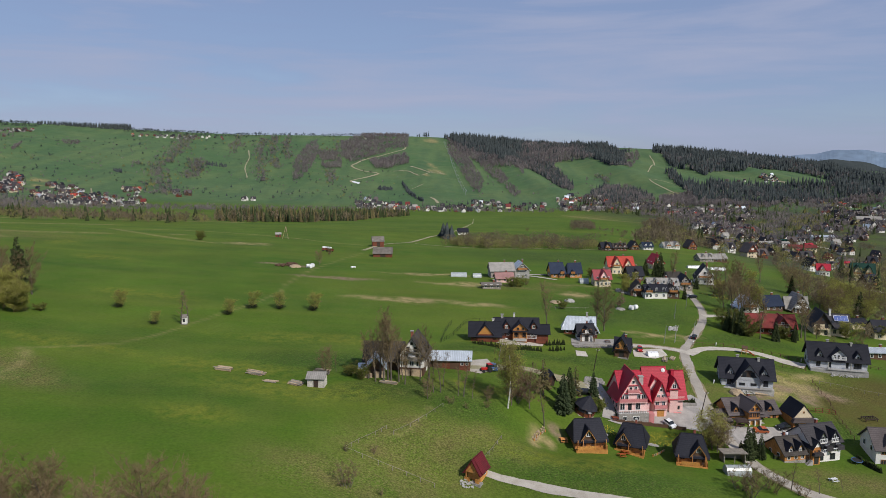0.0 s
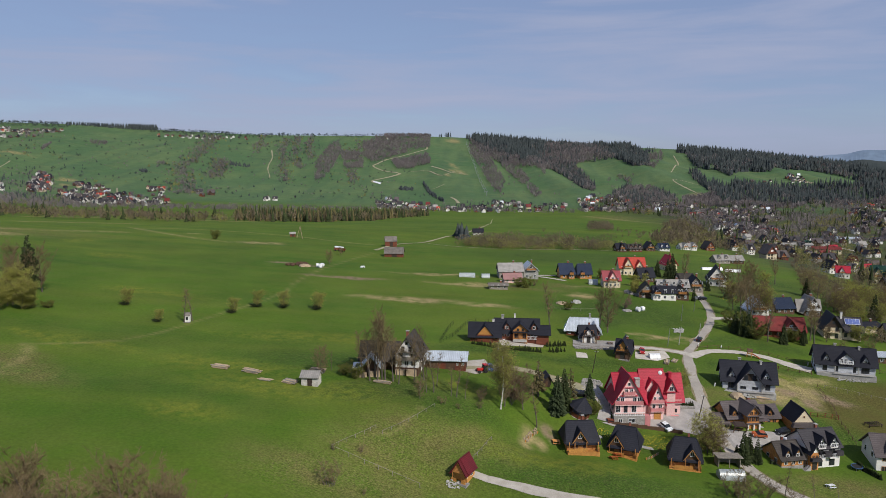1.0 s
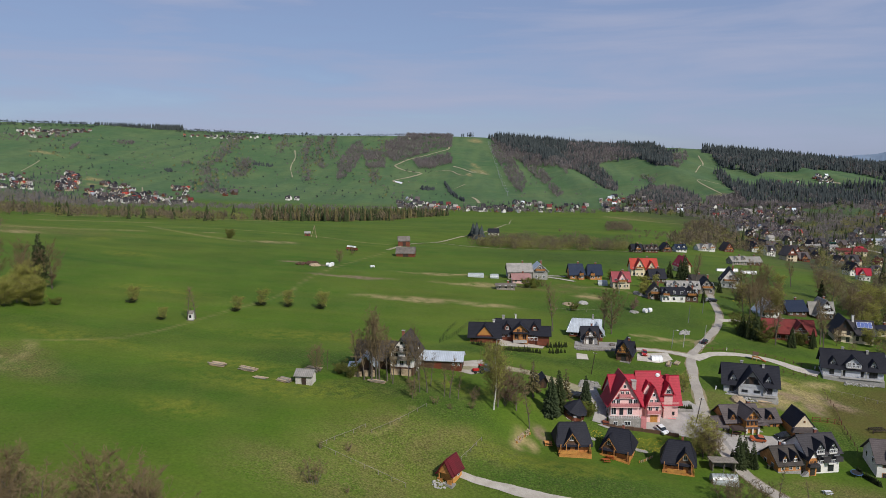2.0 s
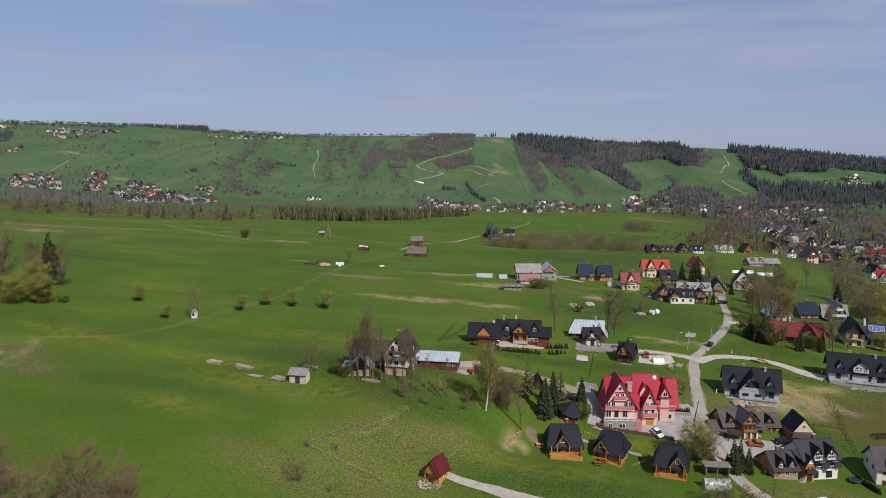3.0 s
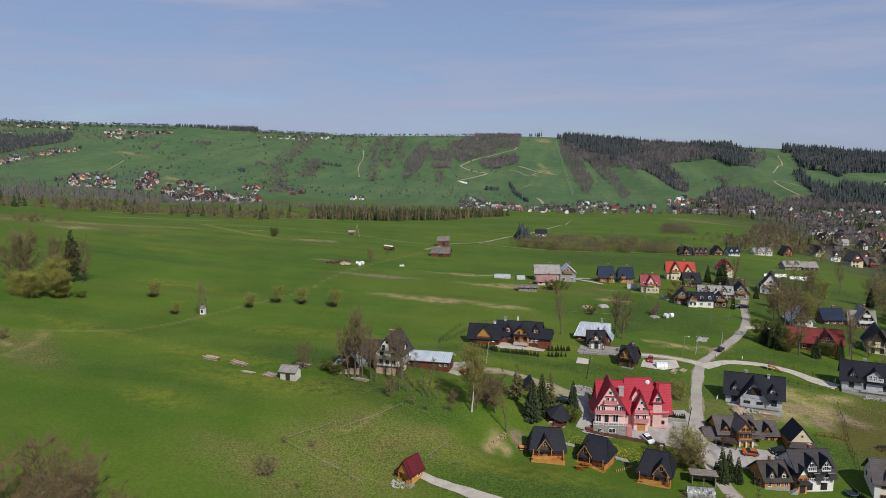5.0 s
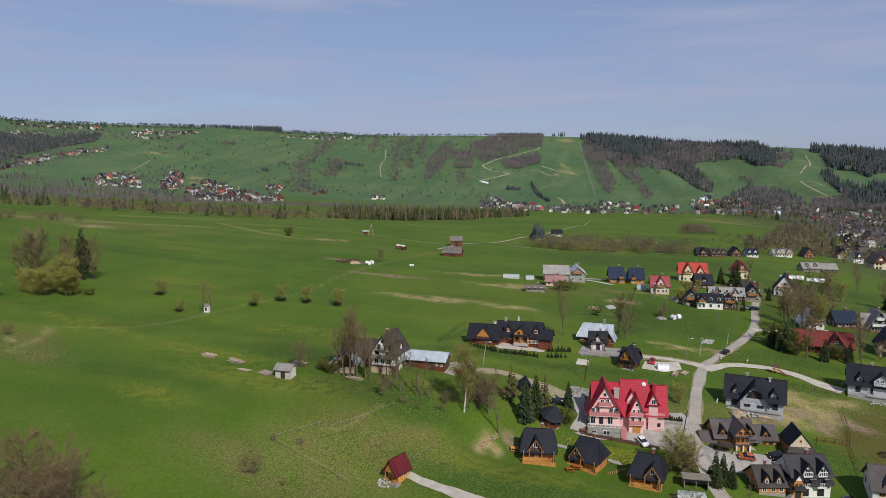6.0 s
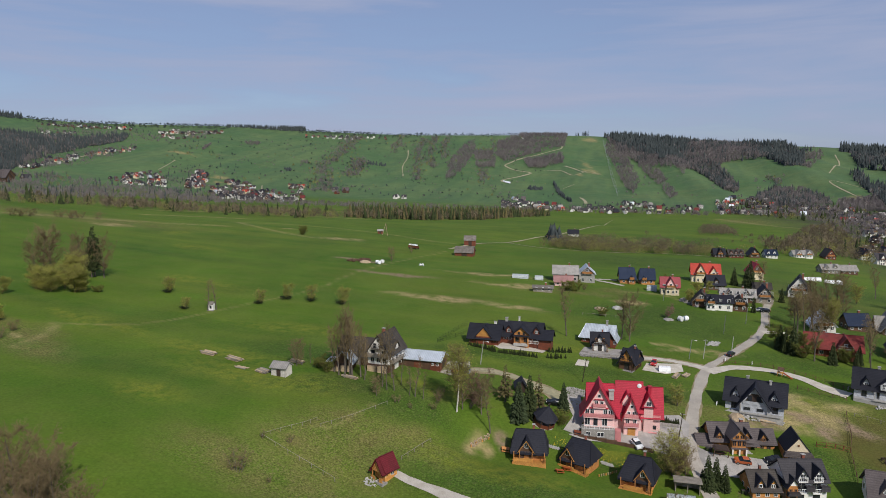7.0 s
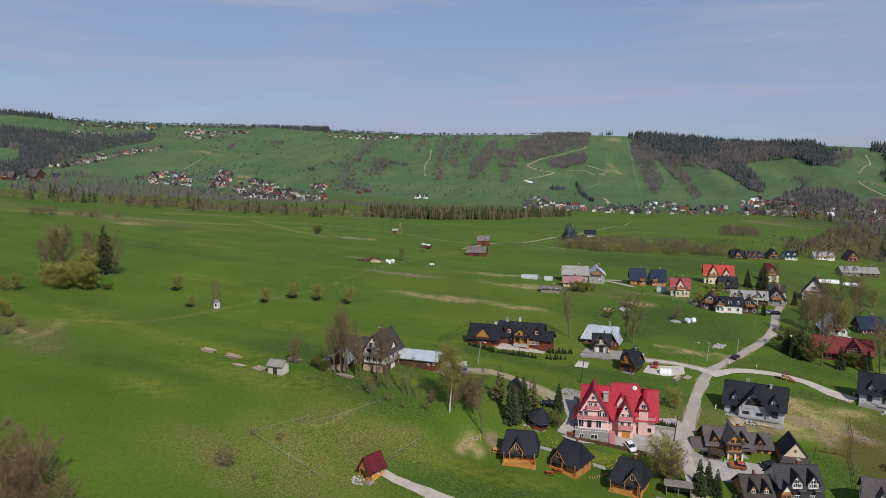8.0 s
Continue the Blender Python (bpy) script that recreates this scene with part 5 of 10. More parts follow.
field_shed(site((-124.4, 517.0), (-121.2, 519.5)), 4.0, 3.0, 2.2, ROOF_ETERNIT, "tiny red field hut with pale roof", LOG_RED)


def chapel(at):
    h = thing("chapel", "small white wayside chapel between bare saplings", "chapel", at)
    part("wall", box(-0.85, 0.85, 0, 1.7, -0.8, 2.2, 0.02), WHITE, h)
    for s in (-1, 1):
        part("roof_slope", slope((-1.0, 1.0), (0.85 + s * 1.05, 2.1), (0.85, 3.0), 0.1), ROOF_OLD, h)
    part("niche", box(-0.35, 0.35, -0.05, 0.02, 0.7, 1.8), GLASS, h)
    part("cross", boxes((-0.05, 0.05, 0.8, 0.9, 2.9, 3.9), (-0.3, 0.3, 0.81, 0.89, 3.4, 3.5)), WOOD_DARK, h)
    part("step", box(-1.1, 1.1, -0.6, 0.0, -0.6, 0.15), STONE, h)
    return h


chapel(site((-84.2, 219.1), (-82.1, 219.9)))


def silver_house(at):
    h = thing("house", "low brown log house with a bright galvanised roof", "house", at)
    gabled(h, -5.0, 5.4, 0.8, 6.4, 2.8, 3.2, "x", 0.8, LOG_RED, ROOF_SILVER, hip=(1.0, 0.0))
    gabled(h, 2.6, 6.4, -0.8, 5.0, 2.4, 2.8, "y", 0.7, LOG_RED, ROOF_SILVER, name="front_gable", end=WOOD_DARK)
    part("porch", box(0.4, 2.6, -0.6, 0.8, -0.6, 2.3), WHITE, h, "whitewashed porch")
    row(h, (-4.0, -1.6), 0.78, 0.9, 1.0, 1.1, "f", FRAME_WHITE)
    row(h, (4.2, 6.2), -0.82, 0.9, 1.0, 1.1, "f", FRAME_WHITE)
    chimney(h, 3.0, 3.6, 5.6, 7.6, 0.6, CONCRETE)
    return h


silver_house(site_at(47.6, 239.9, -8))


def small_chalet(at, walls, label, w=7.0, deep=5.0, gable=3.4):
    h = thing("chalet", label, "chalet", at)
    gabled(h, -w / 2, w / 2, 0.5, 0.5 + deep, 2.4, 3.0, "x", 0.6, walls, ROOF_DARK)
    gabled(h, -2.2, 2.2, -0.6, deep, 2.6, gable, "y", 0.6, walls, ROOF_DARK, name="front_gable", end=WOOD_GOLD if walls is not WHITE else WHITE)
    part("veranda", box(-w / 2, w / 2, -1.8, 0.5, -1.2, 0.1), STONE, h)
    balcony(h, -2.0, 2.0, -1.4, -0.6, 2.7, WOOD_DARK, WOOD_DARK, False)
    row(h, (-1.1, 1.1), -0.62, 3.0, 0.9, 1.4, "f", FRAME_WOOD)
    door(h, 0.0, -0.62, 0.1, 1.1, 2.0, "f", FRAME_DARK)
    row(h, (-w / 2 + 0.8, w / 2 - 0.8), 0.48, 0.8, 0.8, 1.2, "f", FRAME_WHITE)
    posts(h, (-w / 2 + 0.2, -2.0, 2.0, w / 2 - 0.2), -1.5, 0.0, 2.6, 0.2, LOG_BROWN)
    row(h, (2.0, 4.0), w / 2 + 0.02, 0.9, 1.0, 1.1, "r", FRAME_WOOD)
    chimney(h, 0.8, deep * 0.7, 4.4, 6.4, 0.55, BRICK)
    return h


small_chalet(site_at(49.0, 233.4, 3), WHITE, "small white chalet with a pointed graphite gable roof", 5.2, 4.0, 2.3)
small_chalet(site_at(57.4, 218.6, -20), LOG_BROWN, "dark timber chalet with pointed black roof and open porch", 4.4, 6.2, 3.6)


def red_long_house(at):
    h = thing("house", "long dark timber house under a faded red roof", "house", at)
    gabled(h, -7.5, 8.8, 0.0, 9.0, 3.2, 3.8, "x", 1.0, LOG_RED, ROOF_FADED)
    gabled(h, 1.6, 6.4, -0.8, 6.0, 3.6, 3.4, "y", 0.8, LOG_RED, ROOF_FADED, name="front_gable")
    gabled(h, -13.5, -7.5, -0.5, 6.5, 2.4, 2.2, "x", 0.7, LOG_RED, ROOF_FADED, name="side_wing")
    part("skirt_roof", box(-7.8, 9.1, -1.6, 0.0, 2.8, 3.05), ROOF_FADED, h)
    posts(h, (-7.4, -4, -0.5, 3, 6.4, 8.8), -1.4, -0.6, 2.8, 0.22, LOG_BROWN)
    row(h, (-6.0, -3.0, 0.0, 7.6), -0.02, 0.9, 1.2, 1.2, "f", FRAME_WHITE)
    row(h, (3.0, 5.0), -0.82, 0.9, 1.0, 1.2, "f", FRAME_WHITE)
    window(h, 4.0, -0.82, 4.2, 1.1, 1.0, "f", FRAME_WHITE)
    balcony(h, 1.8, 6.2, -1.8, -0.8, 3.6, WOOD_GREY, WOOD_GREY, False)
    chimney(h, -2.0, 5.4, 5.6, 7.8, 0.7, BRICK)
    return h


red_long_house(site_at(124.6, 260.0, -9))


def solar_house(at):
    h = thing("house", "cream villa with graphite roofs and solar panels", "house", at)
    gabled(h, -0.5, 7.4, 1.0, 10.0, 3.4, 4.2, "x", 0.8, CREAM, ROOF_GREY)
    gabled(h, -6.0, 0.2, -0.6, 9.0, 4.6, 4.6, "y", 0.9, CREAM, ROOF_DARK, end=WOOD_DARK, name="front_gable")
    s = part("solar_array", box(-2.6, 2.6, -0.05, 0.05, -1.3, 1.3), FRAME_WHITE, h, "", pose(4.6, 3.3, 6.45, -46.5, 0, 0))
    for i in range(4):
        part("panel", box(-2.5 + i * 1.26, -1.3 + i * 1.26, -0.08, -0.05, -1.2, 1.2), SOLAR, s)
    balcony(h, -5.0, -0.8, -1.8, -0.6, 3.0, CREAM, WOOD_DARK, False)
    row(h, (-4.4, -1.6), -0.62, 3.2, 1.1, 1.7, "f", FRAME_DARK)
    row(h, (-4.4, -1.6, 2.0, 4.2, 6.2), 0.98, 0.8, 1.1, 1.6, "f", FRAME_DARK)
    row(h, (-4.4, -1.6), -0.62, 0.5, 1.2, 1.8, "f", FRAME_DARK)
    window(h, -2.9, -0.66, 6.0, 1.0, 1.0, "f", FRAME_DARK)
    for x in (1.6, 3.4):
        part("skylight", box(-0.4, 0.4, -0.06, 0.06, -0.5, 0.5), GLASS, h, "", pose(x, 2.3, 5.2, -43, 0, 0))
    chimney(h, 1.0, 5.0, 6.6, 9.6, 0.7, WHITE)
    return h


solar_house(site_at(150.6, 265.8, -12))


def gable_villa(at):
    h = thing("house", "tall gabled house with a weathered grey roof and white balconies", "house", at)
    gabled(h, -3.6, 3.6, 0.0, 8.0, 2.8, 5.6, "y", 0.7, LOG_BROWN, ROOF_ETERNIT, end=WOOD_DARK, flare=0.6)
    gabled(h, -4.9, 4.9, 3.4, 7.6, 2.6, 4.0, "x", 0.6, LOG_BROWN, ROOF_ETERNIT, name="cross_wing")
    balcony(h, -2.8, 2.8, -1.0, 0.0, 2.9, WHITE, FRAME_WHITE, True)
    balcony(h, -1.3, 1.3, -0.9, 0.0, 5.4, WHITE, FRAME_WHITE, True)
    row(h, (-2.3, 0, 2.3), -0.02, 0.7, 1.2, 1.5, "f", FRAME_WHITE)
    row(h, (-1.3, 1.3), -0.08, 3.1, 1.1, 1.4, "f", FRAME_WHITE)
    window(h, 0.0, -0.08, 5.5, 0.9, 1.2, "f", FRAME_WHITE)
    row(h, (-4.2, 4.2), 3.38, 0.8, 1.0, 1.4, "f", FRAME_WHITE)
    chimney(h, 1.0, 5.0, 6.6, 9.2, 0.6, BRICK)
    return h


gable_villa(site_at(158.0, 303.0, 0))


def plain_house(at, w, d, wall_h, roof_h, along, walls, roof, label, name="house", end=None, floors=2, dormers=0, group="", fronts=(), hip=(0.0, 0.0)):
    """A house farther off: gabled block with rows of windows, a balcony and a chimney."""
    h = thing(name, label, "house", at, group)
    gabled(h, -w / 2, w / 2, 0, d, wall_h, roof_h, along, 0.6, walls, roof, end=end, hip=hip)
    for x, fw, fh, fr in fronts:
        gabled(h, x - fw / 2, x + fw / 2, -1.0, d * 0.6, fh, fr, "y", 0.5, walls, roof, name="front_gable", end=end)
        window(h, x, -1.09, fh + 0.1, 1.1, 1.3, "f", FRAME_WHITE)
        row(h, (x - fw * 0.25, x + fw * 0.25), -1.03, 0.9, 1.0, 1.4, "f", FRAME_WHITE)
        balcony(h, x - fw * 0.4, x + fw * 0.4, -1.9, -1.0, max(2.6, fh - 0.3), walls, FRAME_WOOD, True)
    frame_mat = FRAME_WHITE
    per = max(2, int(w / 2.6))
    xs = [-w / 2 + w * (i + 0.5) / per for i in range(per)]
    for k in range(floors):
        row(h, xs, -0.03, 0.8 + k * 2.7, 1.1, 1.4, "f", frame_mat)
        row(h, (d * 0.3, d * 0.7), -w / 2 - 0.03, 0.8 + k * 2.7, 1.1, 1.4, "l", frame_mat)
        row(h, (d * 0.3, d * 0.7), w / 2 + 0.03, 0.8 + k * 2.7, 1.1, 1.4, "r", frame_mat)
    if along == "y":
        window(h, 0, -0.09, wall_h + roof_h * 0.32, 1.3, 1.2, "f", frame_mat)
        balcony(h, -w * 0.32, w * 0.32, -1.0, 0, wall_h + 0.1, walls, FRAME_WOOD, True)
    for i in range(dormers):
        dormer(h, -w / 2 + w * (i + 0.5) / dormers, 0.5, wall_h + 0.3, 1.9, 1.3, 1.3, 3.0, walls, roof, (1.1, 1.0), 0.4)
    chimney(h, w * 0.15, d * 0.55, wall_h + roof_h * 0.7, wall_h + roof_h + 1.2, 0.7, BRICK)
    return h


plain_house(site((24.2, 347.7), (36.2, 350.9)), 12.0, 10, 3.9, 3.4, "x", STAINED, ROOF_ETERNIT, "old grey-roofed farm building with stained walls", "farm_building", dormers=0, floors=1)
plain_house(site((36.5, 350.9), (44.2, 353.0)), 7.6, 10, 4.4, 3.4, "y", CONCRETE, ROOF_SILVER, "raw grey gabled house beside the old farm building", end=WOOD_GREY)
plain_house(site((25.8, 334.3), (34.7, 338.2)), 8.4, 6, 2.2, 2.2, "x", PINK, ROOF_PINK, "low annex with faded pink roof", floors=1)
plain_house(site((18.1, 315.2), (26.6, 317.6)), 8.4, 4, 1.9, 0.8, "x", WOOD_GREY, ROOF_OLD, "low dark shed with flat grey roof", "shed", floors=1)
plain_house(site((56.0, 358.1), (63.8, 360.4)), 7.4, 8, 2.8, 4.6, "x", LOG_ORANGE, ROOF_NAVY, "timber house with a steep blue-black roof", floors=1, hip=(0.0, 0.4), fronts=((1.8, 2.6, 2.2, 1.7),), end=WOOD_GOLD)
plain_house(site((65.7, 361.1), (72.9, 363.3)), 7.2, 8, 2.8, 4.4, "x", LOG_ORANGE, ROOF_NAVY, "timber twin house with a steep blue-black roof", floors=1, hip=(0.4, 0.0), fronts=((-1.6, 2.6, 2.2, 1.7),), end=WOOD_GOLD)
plain_house(site((73.8, 337.0), (82.7, 337.3)), 8.0, 8, 3.8, 3.8, "x", CREAM, ROOF_ROSE, "cream gabled house with rose-red roof and balconies", fronts=((0.2, 4.4, 4.0, 3.9),), end=PINK)
plain_house(site((92.3, 386.1), (106.7, 385.5)), 14.0, 10, 4.4, 4.8, "x", CREAM, ROOF_ORANGE, "large cream house under a bright red roof", fronts=((-2.6, 5.0, 5.0, 4.4), (3.6, 4.6, 4.4, 3.8)))
plain_house(site((126.4, 414.4), (132.9, 417.6)), 7.0, 9, 4.2, 4.8, "y", CREAM, ROOF_RED, "gabled house with a bright red roof behind spruces", end=LOG_BROWN)
plain_house(site((97.8, 361.8), (105.8, 364.7)), 8.0, 8, 2.8, 4.0, "x", LOG_BROWN, ROOF_DARK, "dark timber house with a steep black roof", floors=1, dormers=1)
plain_house(site((86.2, 313.9), (91.8, 312.0)), 7.0, 8, 2.6, 3.8, "y", LOG_BROWN, ROOF_DUSK, "weathered timber house with a grey gable roof", floors=1, end=WOOD_GREY)
plain_house(site((91.4, 309.5), (100.5, 308.6)), 9.6, 7, 3.4, 2.4, "x", WHITE, ROOF_DARK, "white and brown house with a long dark balcony roof", dormers=0, fronts=((-3.6, 3.4, 3.4, 2.0),), end=WOOD_DARK)
plain_house(site((99.8, 334.2), (113.4, 331.9)), 14.5, 8, 2.4, 2.8, "x", LOG_BROWN, ROOF_ETERNIT, "long pale-roofed house behind the balcony house", dormers=2)
plain_house(site((101.2, 310.9), (106.5, 309.7)), 5.6, 7, 3.0, 2.8, "y", LOG_BROWN, ROOF_DUSK, "small gabled house with pale roof")
plain_house(site((119.7, 368.8), (127.2, 368.4)), 8.0, 6, 2.4, 2.4, "x", WOOD_GREY, ROOF_DUSK, "grey barn with a weathered sheet roof", "barn", floors=1)
plain_house(site((115.7, 336.4), (120.7, 335.5)), 7.0, 8, 3.0, 4.4, "y", WOOD_GREY, ROOF_DARK, "grey timber house with dark roof at the road head", end=WOOD_GREY)
plain_house(site_at(*(139.2, 366.7), -14), 9.2, 11, 3.6, 6.4, "y", WHITE, ROOF_DARK, "white house with black steep gable and dark timber bands", floors=2, end=WHITE)
plain_house(site((141.0, 300.6), (151.6, 305.5)), 8.4, 8, 2.6, 3.6, "x", LOG_BROWN, ROOF_NAVY, "low house with a blue metal roof", floors=1)
plain_house(site((167.1, 279.0), (176.4, 283.9)), 7.0, 6, 2.8, 1.2, "x", CREAM, ROOF_DARK, "small cream house with a flat dark roof", floors=1)
plain_house(site((149.0, 238.9), (156.7, 236.6)), 8.0, 5, 2.6, 1.0, "x", LOG_BROWN, ROOF_SILVER, "brown timber shed with a blue-grey metal roof", "shed", floors=1)
plain_house(site((169.4, 267.6), (175.8, 266.5)), 7.0, 7, 3.6, 3.4, "x", CREAM, ROOF_DARK, "house with dark roof at the village edge", floors=1)
plain_house(site((128.0, 292.8), (134.5, 293.9)), 8.0, 8, 2.4, 4.4, "y", WHITE, ROOF_SILVER, "house with a bright folded metal roof", floors=1)
plain_house(site((12.2, 627.4), (24.6, 631.3)), 9.0, 7, 2.6, 3.0, "x", WHITE, ROOF_DARK, "white house with dark roof beside the hedge", floors=1)
plain_house(site((181.6, 487.5), (193.9, 496.7)), 11.0, 8, 2.6, 3.0, "x", WOOD_GREY, ROOF_ETERNIT, "weathered house with a pale grey roof on the slope", floors=1, dormers=2)
plain_house(site((194.5, 497.3), (207.5, 504.0)), 10.0, 8, 2.6, 3.0, "x", LOG_BROWN, ROOF_ETERNIT, "row house with a pale grey roof", floors=1)
plain_house(site((123.8, 538.7), (131.7, 542.2)), 8.0, 8, 2.4, 3.6, "x", LOG_BROWN, ROOF_DARK, "dark timber house along the field road", floors=1, fronts=((0, 4.2, 2.8, 3.6),))
plain_house(site((134.7, 543.6), (144.8, 548.5)), 10.5, 8, 2.4, 3.2, "x", LOG_RED, ROOF_DUSK, "red-brown timber house along the field road", floors=1, dormers=3)
plain_house(site((150.4, 555.8), (158.4, 560.0)), 7.4, 8, 2.6, 4.4, "y", LOG_BROWN, ROOF_DARK, "dark-roofed chalet along the field road", floors=1, end=WOOD_DARK)
plain_house(site((162.7, 562.4), (172.2, 568.0)), 8.6, 8, 2.8, 3.2, "x", WHITE, ROOF_NAVY, "white house with dark roof by the field road", floors=1, dormers=2)
plain_house(site((186.2, 586.1), (206.1, 602.5)), 15.0, 8, 2.6, 3.0, "x", WHITE, ROOF_ETERNIT, "wide white house with pale roof terraces", floors=1, fronts=((-4, 4.6, 3.0, 3.2), (4, 4.6, 3.0, 3.2)))
plain_house(site((211.9, 603.4), (228.8, 621.2)), 8.6, 8, 2.6, 5.6, "y", LOG_RED, ROOF_GREY, "tall gabled timber house with grey roof", floors=1, dormers=0)

# chalets of the town below the meadow, three kinds set out again and again
TOWN_KINDS = (
    ((7.6, 9, 4.4, 5.0, "y", WHITE, ROOF_DARK, "white town chalet with dark steep gable and wooden balconies"), {"end": LOG_BROWN}),
    ((8.6, 8, 3.2, 5.2, "x", LOG_BROWN, ROOF_DARK, "dark timber town chalet with a black roof and front gable"), {"fronts": ((0, 4.0, 3.4, 4.0),), "floors": 1}),
    ((9.0, 8, 4.4, 4.2, "x", WHITE, ROOF_RED, "white town house with red roof and front gable"), {"fronts": ((-0.8, 4.2, 4.4, 3.6),), "floors": 1}),
    ((10.5, 9, 4.6, 4.6, "x", CREAM, ROOF_GREEN, "large cream town chalet under a dark green roof"), {"fronts": ((-2.6, 4.0, 4.6, 4.0), (2.6, 4.0, 4.6, 4.0)), "floors": 1}),
)
_town = {}
for kind, (x, y), turn, size in ((0, (261.0, 661.9), 12, 0.9), (1, (269.8, 654.1), -10, 0.9), (1, (310.3, 721.1), 20, 1.0), (0, (404.4, 891.3), -14, 1.0), (1, (376.1, 798.1), 8, 1.0), (2, (487.3, 919.9), 4, 1.1),
                                 (0, (464.5, 837.9), -16, 1.0), (0, (276.1, 513.7), 10, 1.0), (2, (264.8, 480.6), -20, 0.9), (2, (353.2, 602.9), 14, 1.0), (3, (282.1, 463.7), -24, 1.3), (1, (264.1, 422.2), 18, 1.0),
                                 (0, (429, 1161), 6, 1.1), (0, (441, 1152), -8, 1.1), (1, (429, 1077), 10, 1.1), (3, (467.7, 947.9), 14, 1.0), (1, (528.0, 930.7), -6, 1.1), (0, (537.5, 910.2), 16, 1.1), (1, (522.1, 839.6), -12, 1.2), (0, (347.9, 680.7), 22, 0.9)):
    args, more = TOWN_KINDS[kind]
    at = site_at(x, y, turn)
    if kind in _town:
        ob = copy_thing(_town[kind], at)
    else:
        ob = _town[kind] = plain_house(at, *args, **more, group="town chalets")
    ob.scale = (size, size, size)
# ---- trees and shrubs: built ten metres tall, then set out at their heights ----
def limb(vs, fs, path, radii, sides=3):
    base = len(vs)
    k = len(path)
    for i, p in enumerate(path):
        d = (path[min(i + 1, k - 1)] - path[max(i - 1, 0)]).normalized()
        u = d.orthogonal().normalized()
        v = d.cross(u)
        for j in range(sides):
            a = 2 * math.pi * j / sides
            vs.append(p + (u * math.cos(a) + v * math.sin(a)) * radii[i])
    for i in range(k - 1):
        for j in range(sides):
            a, b = base + i * sides + j, base + i * sides + (j + 1) % sides
            fs.append((a, b, b + sides, a + sides))


def bend(rnd, start, direction, length, rise, k=4, wob=0.12):
    pts, d = [start], direction.normalized()
    for _ in range(k):
        d = (d + Vector((rnd.gauss(0, wob), rnd.gauss(0, wob), rnd.gauss(0, wob) + rise / k))).normalized()
        pts.append(pts[-1] + d * (length / k))
    return pts


def leaf_quad(vs, fs, rnd, p, size):
    a, b = Vector((rnd.gauss(0, 1), rnd.gauss(0, 1), rnd.gauss(0, 1))).normalized(), Vector((rnd.gauss(0, 1), rnd.gauss(0, 1), rnd.gauss(0, 1))).normalized()
    base = len(vs)
    vs += [p + a * size * 1.1, p + b * size * 0.9, p - a * size * 0.8]
    fs.append((base, base + 1, base + 2))


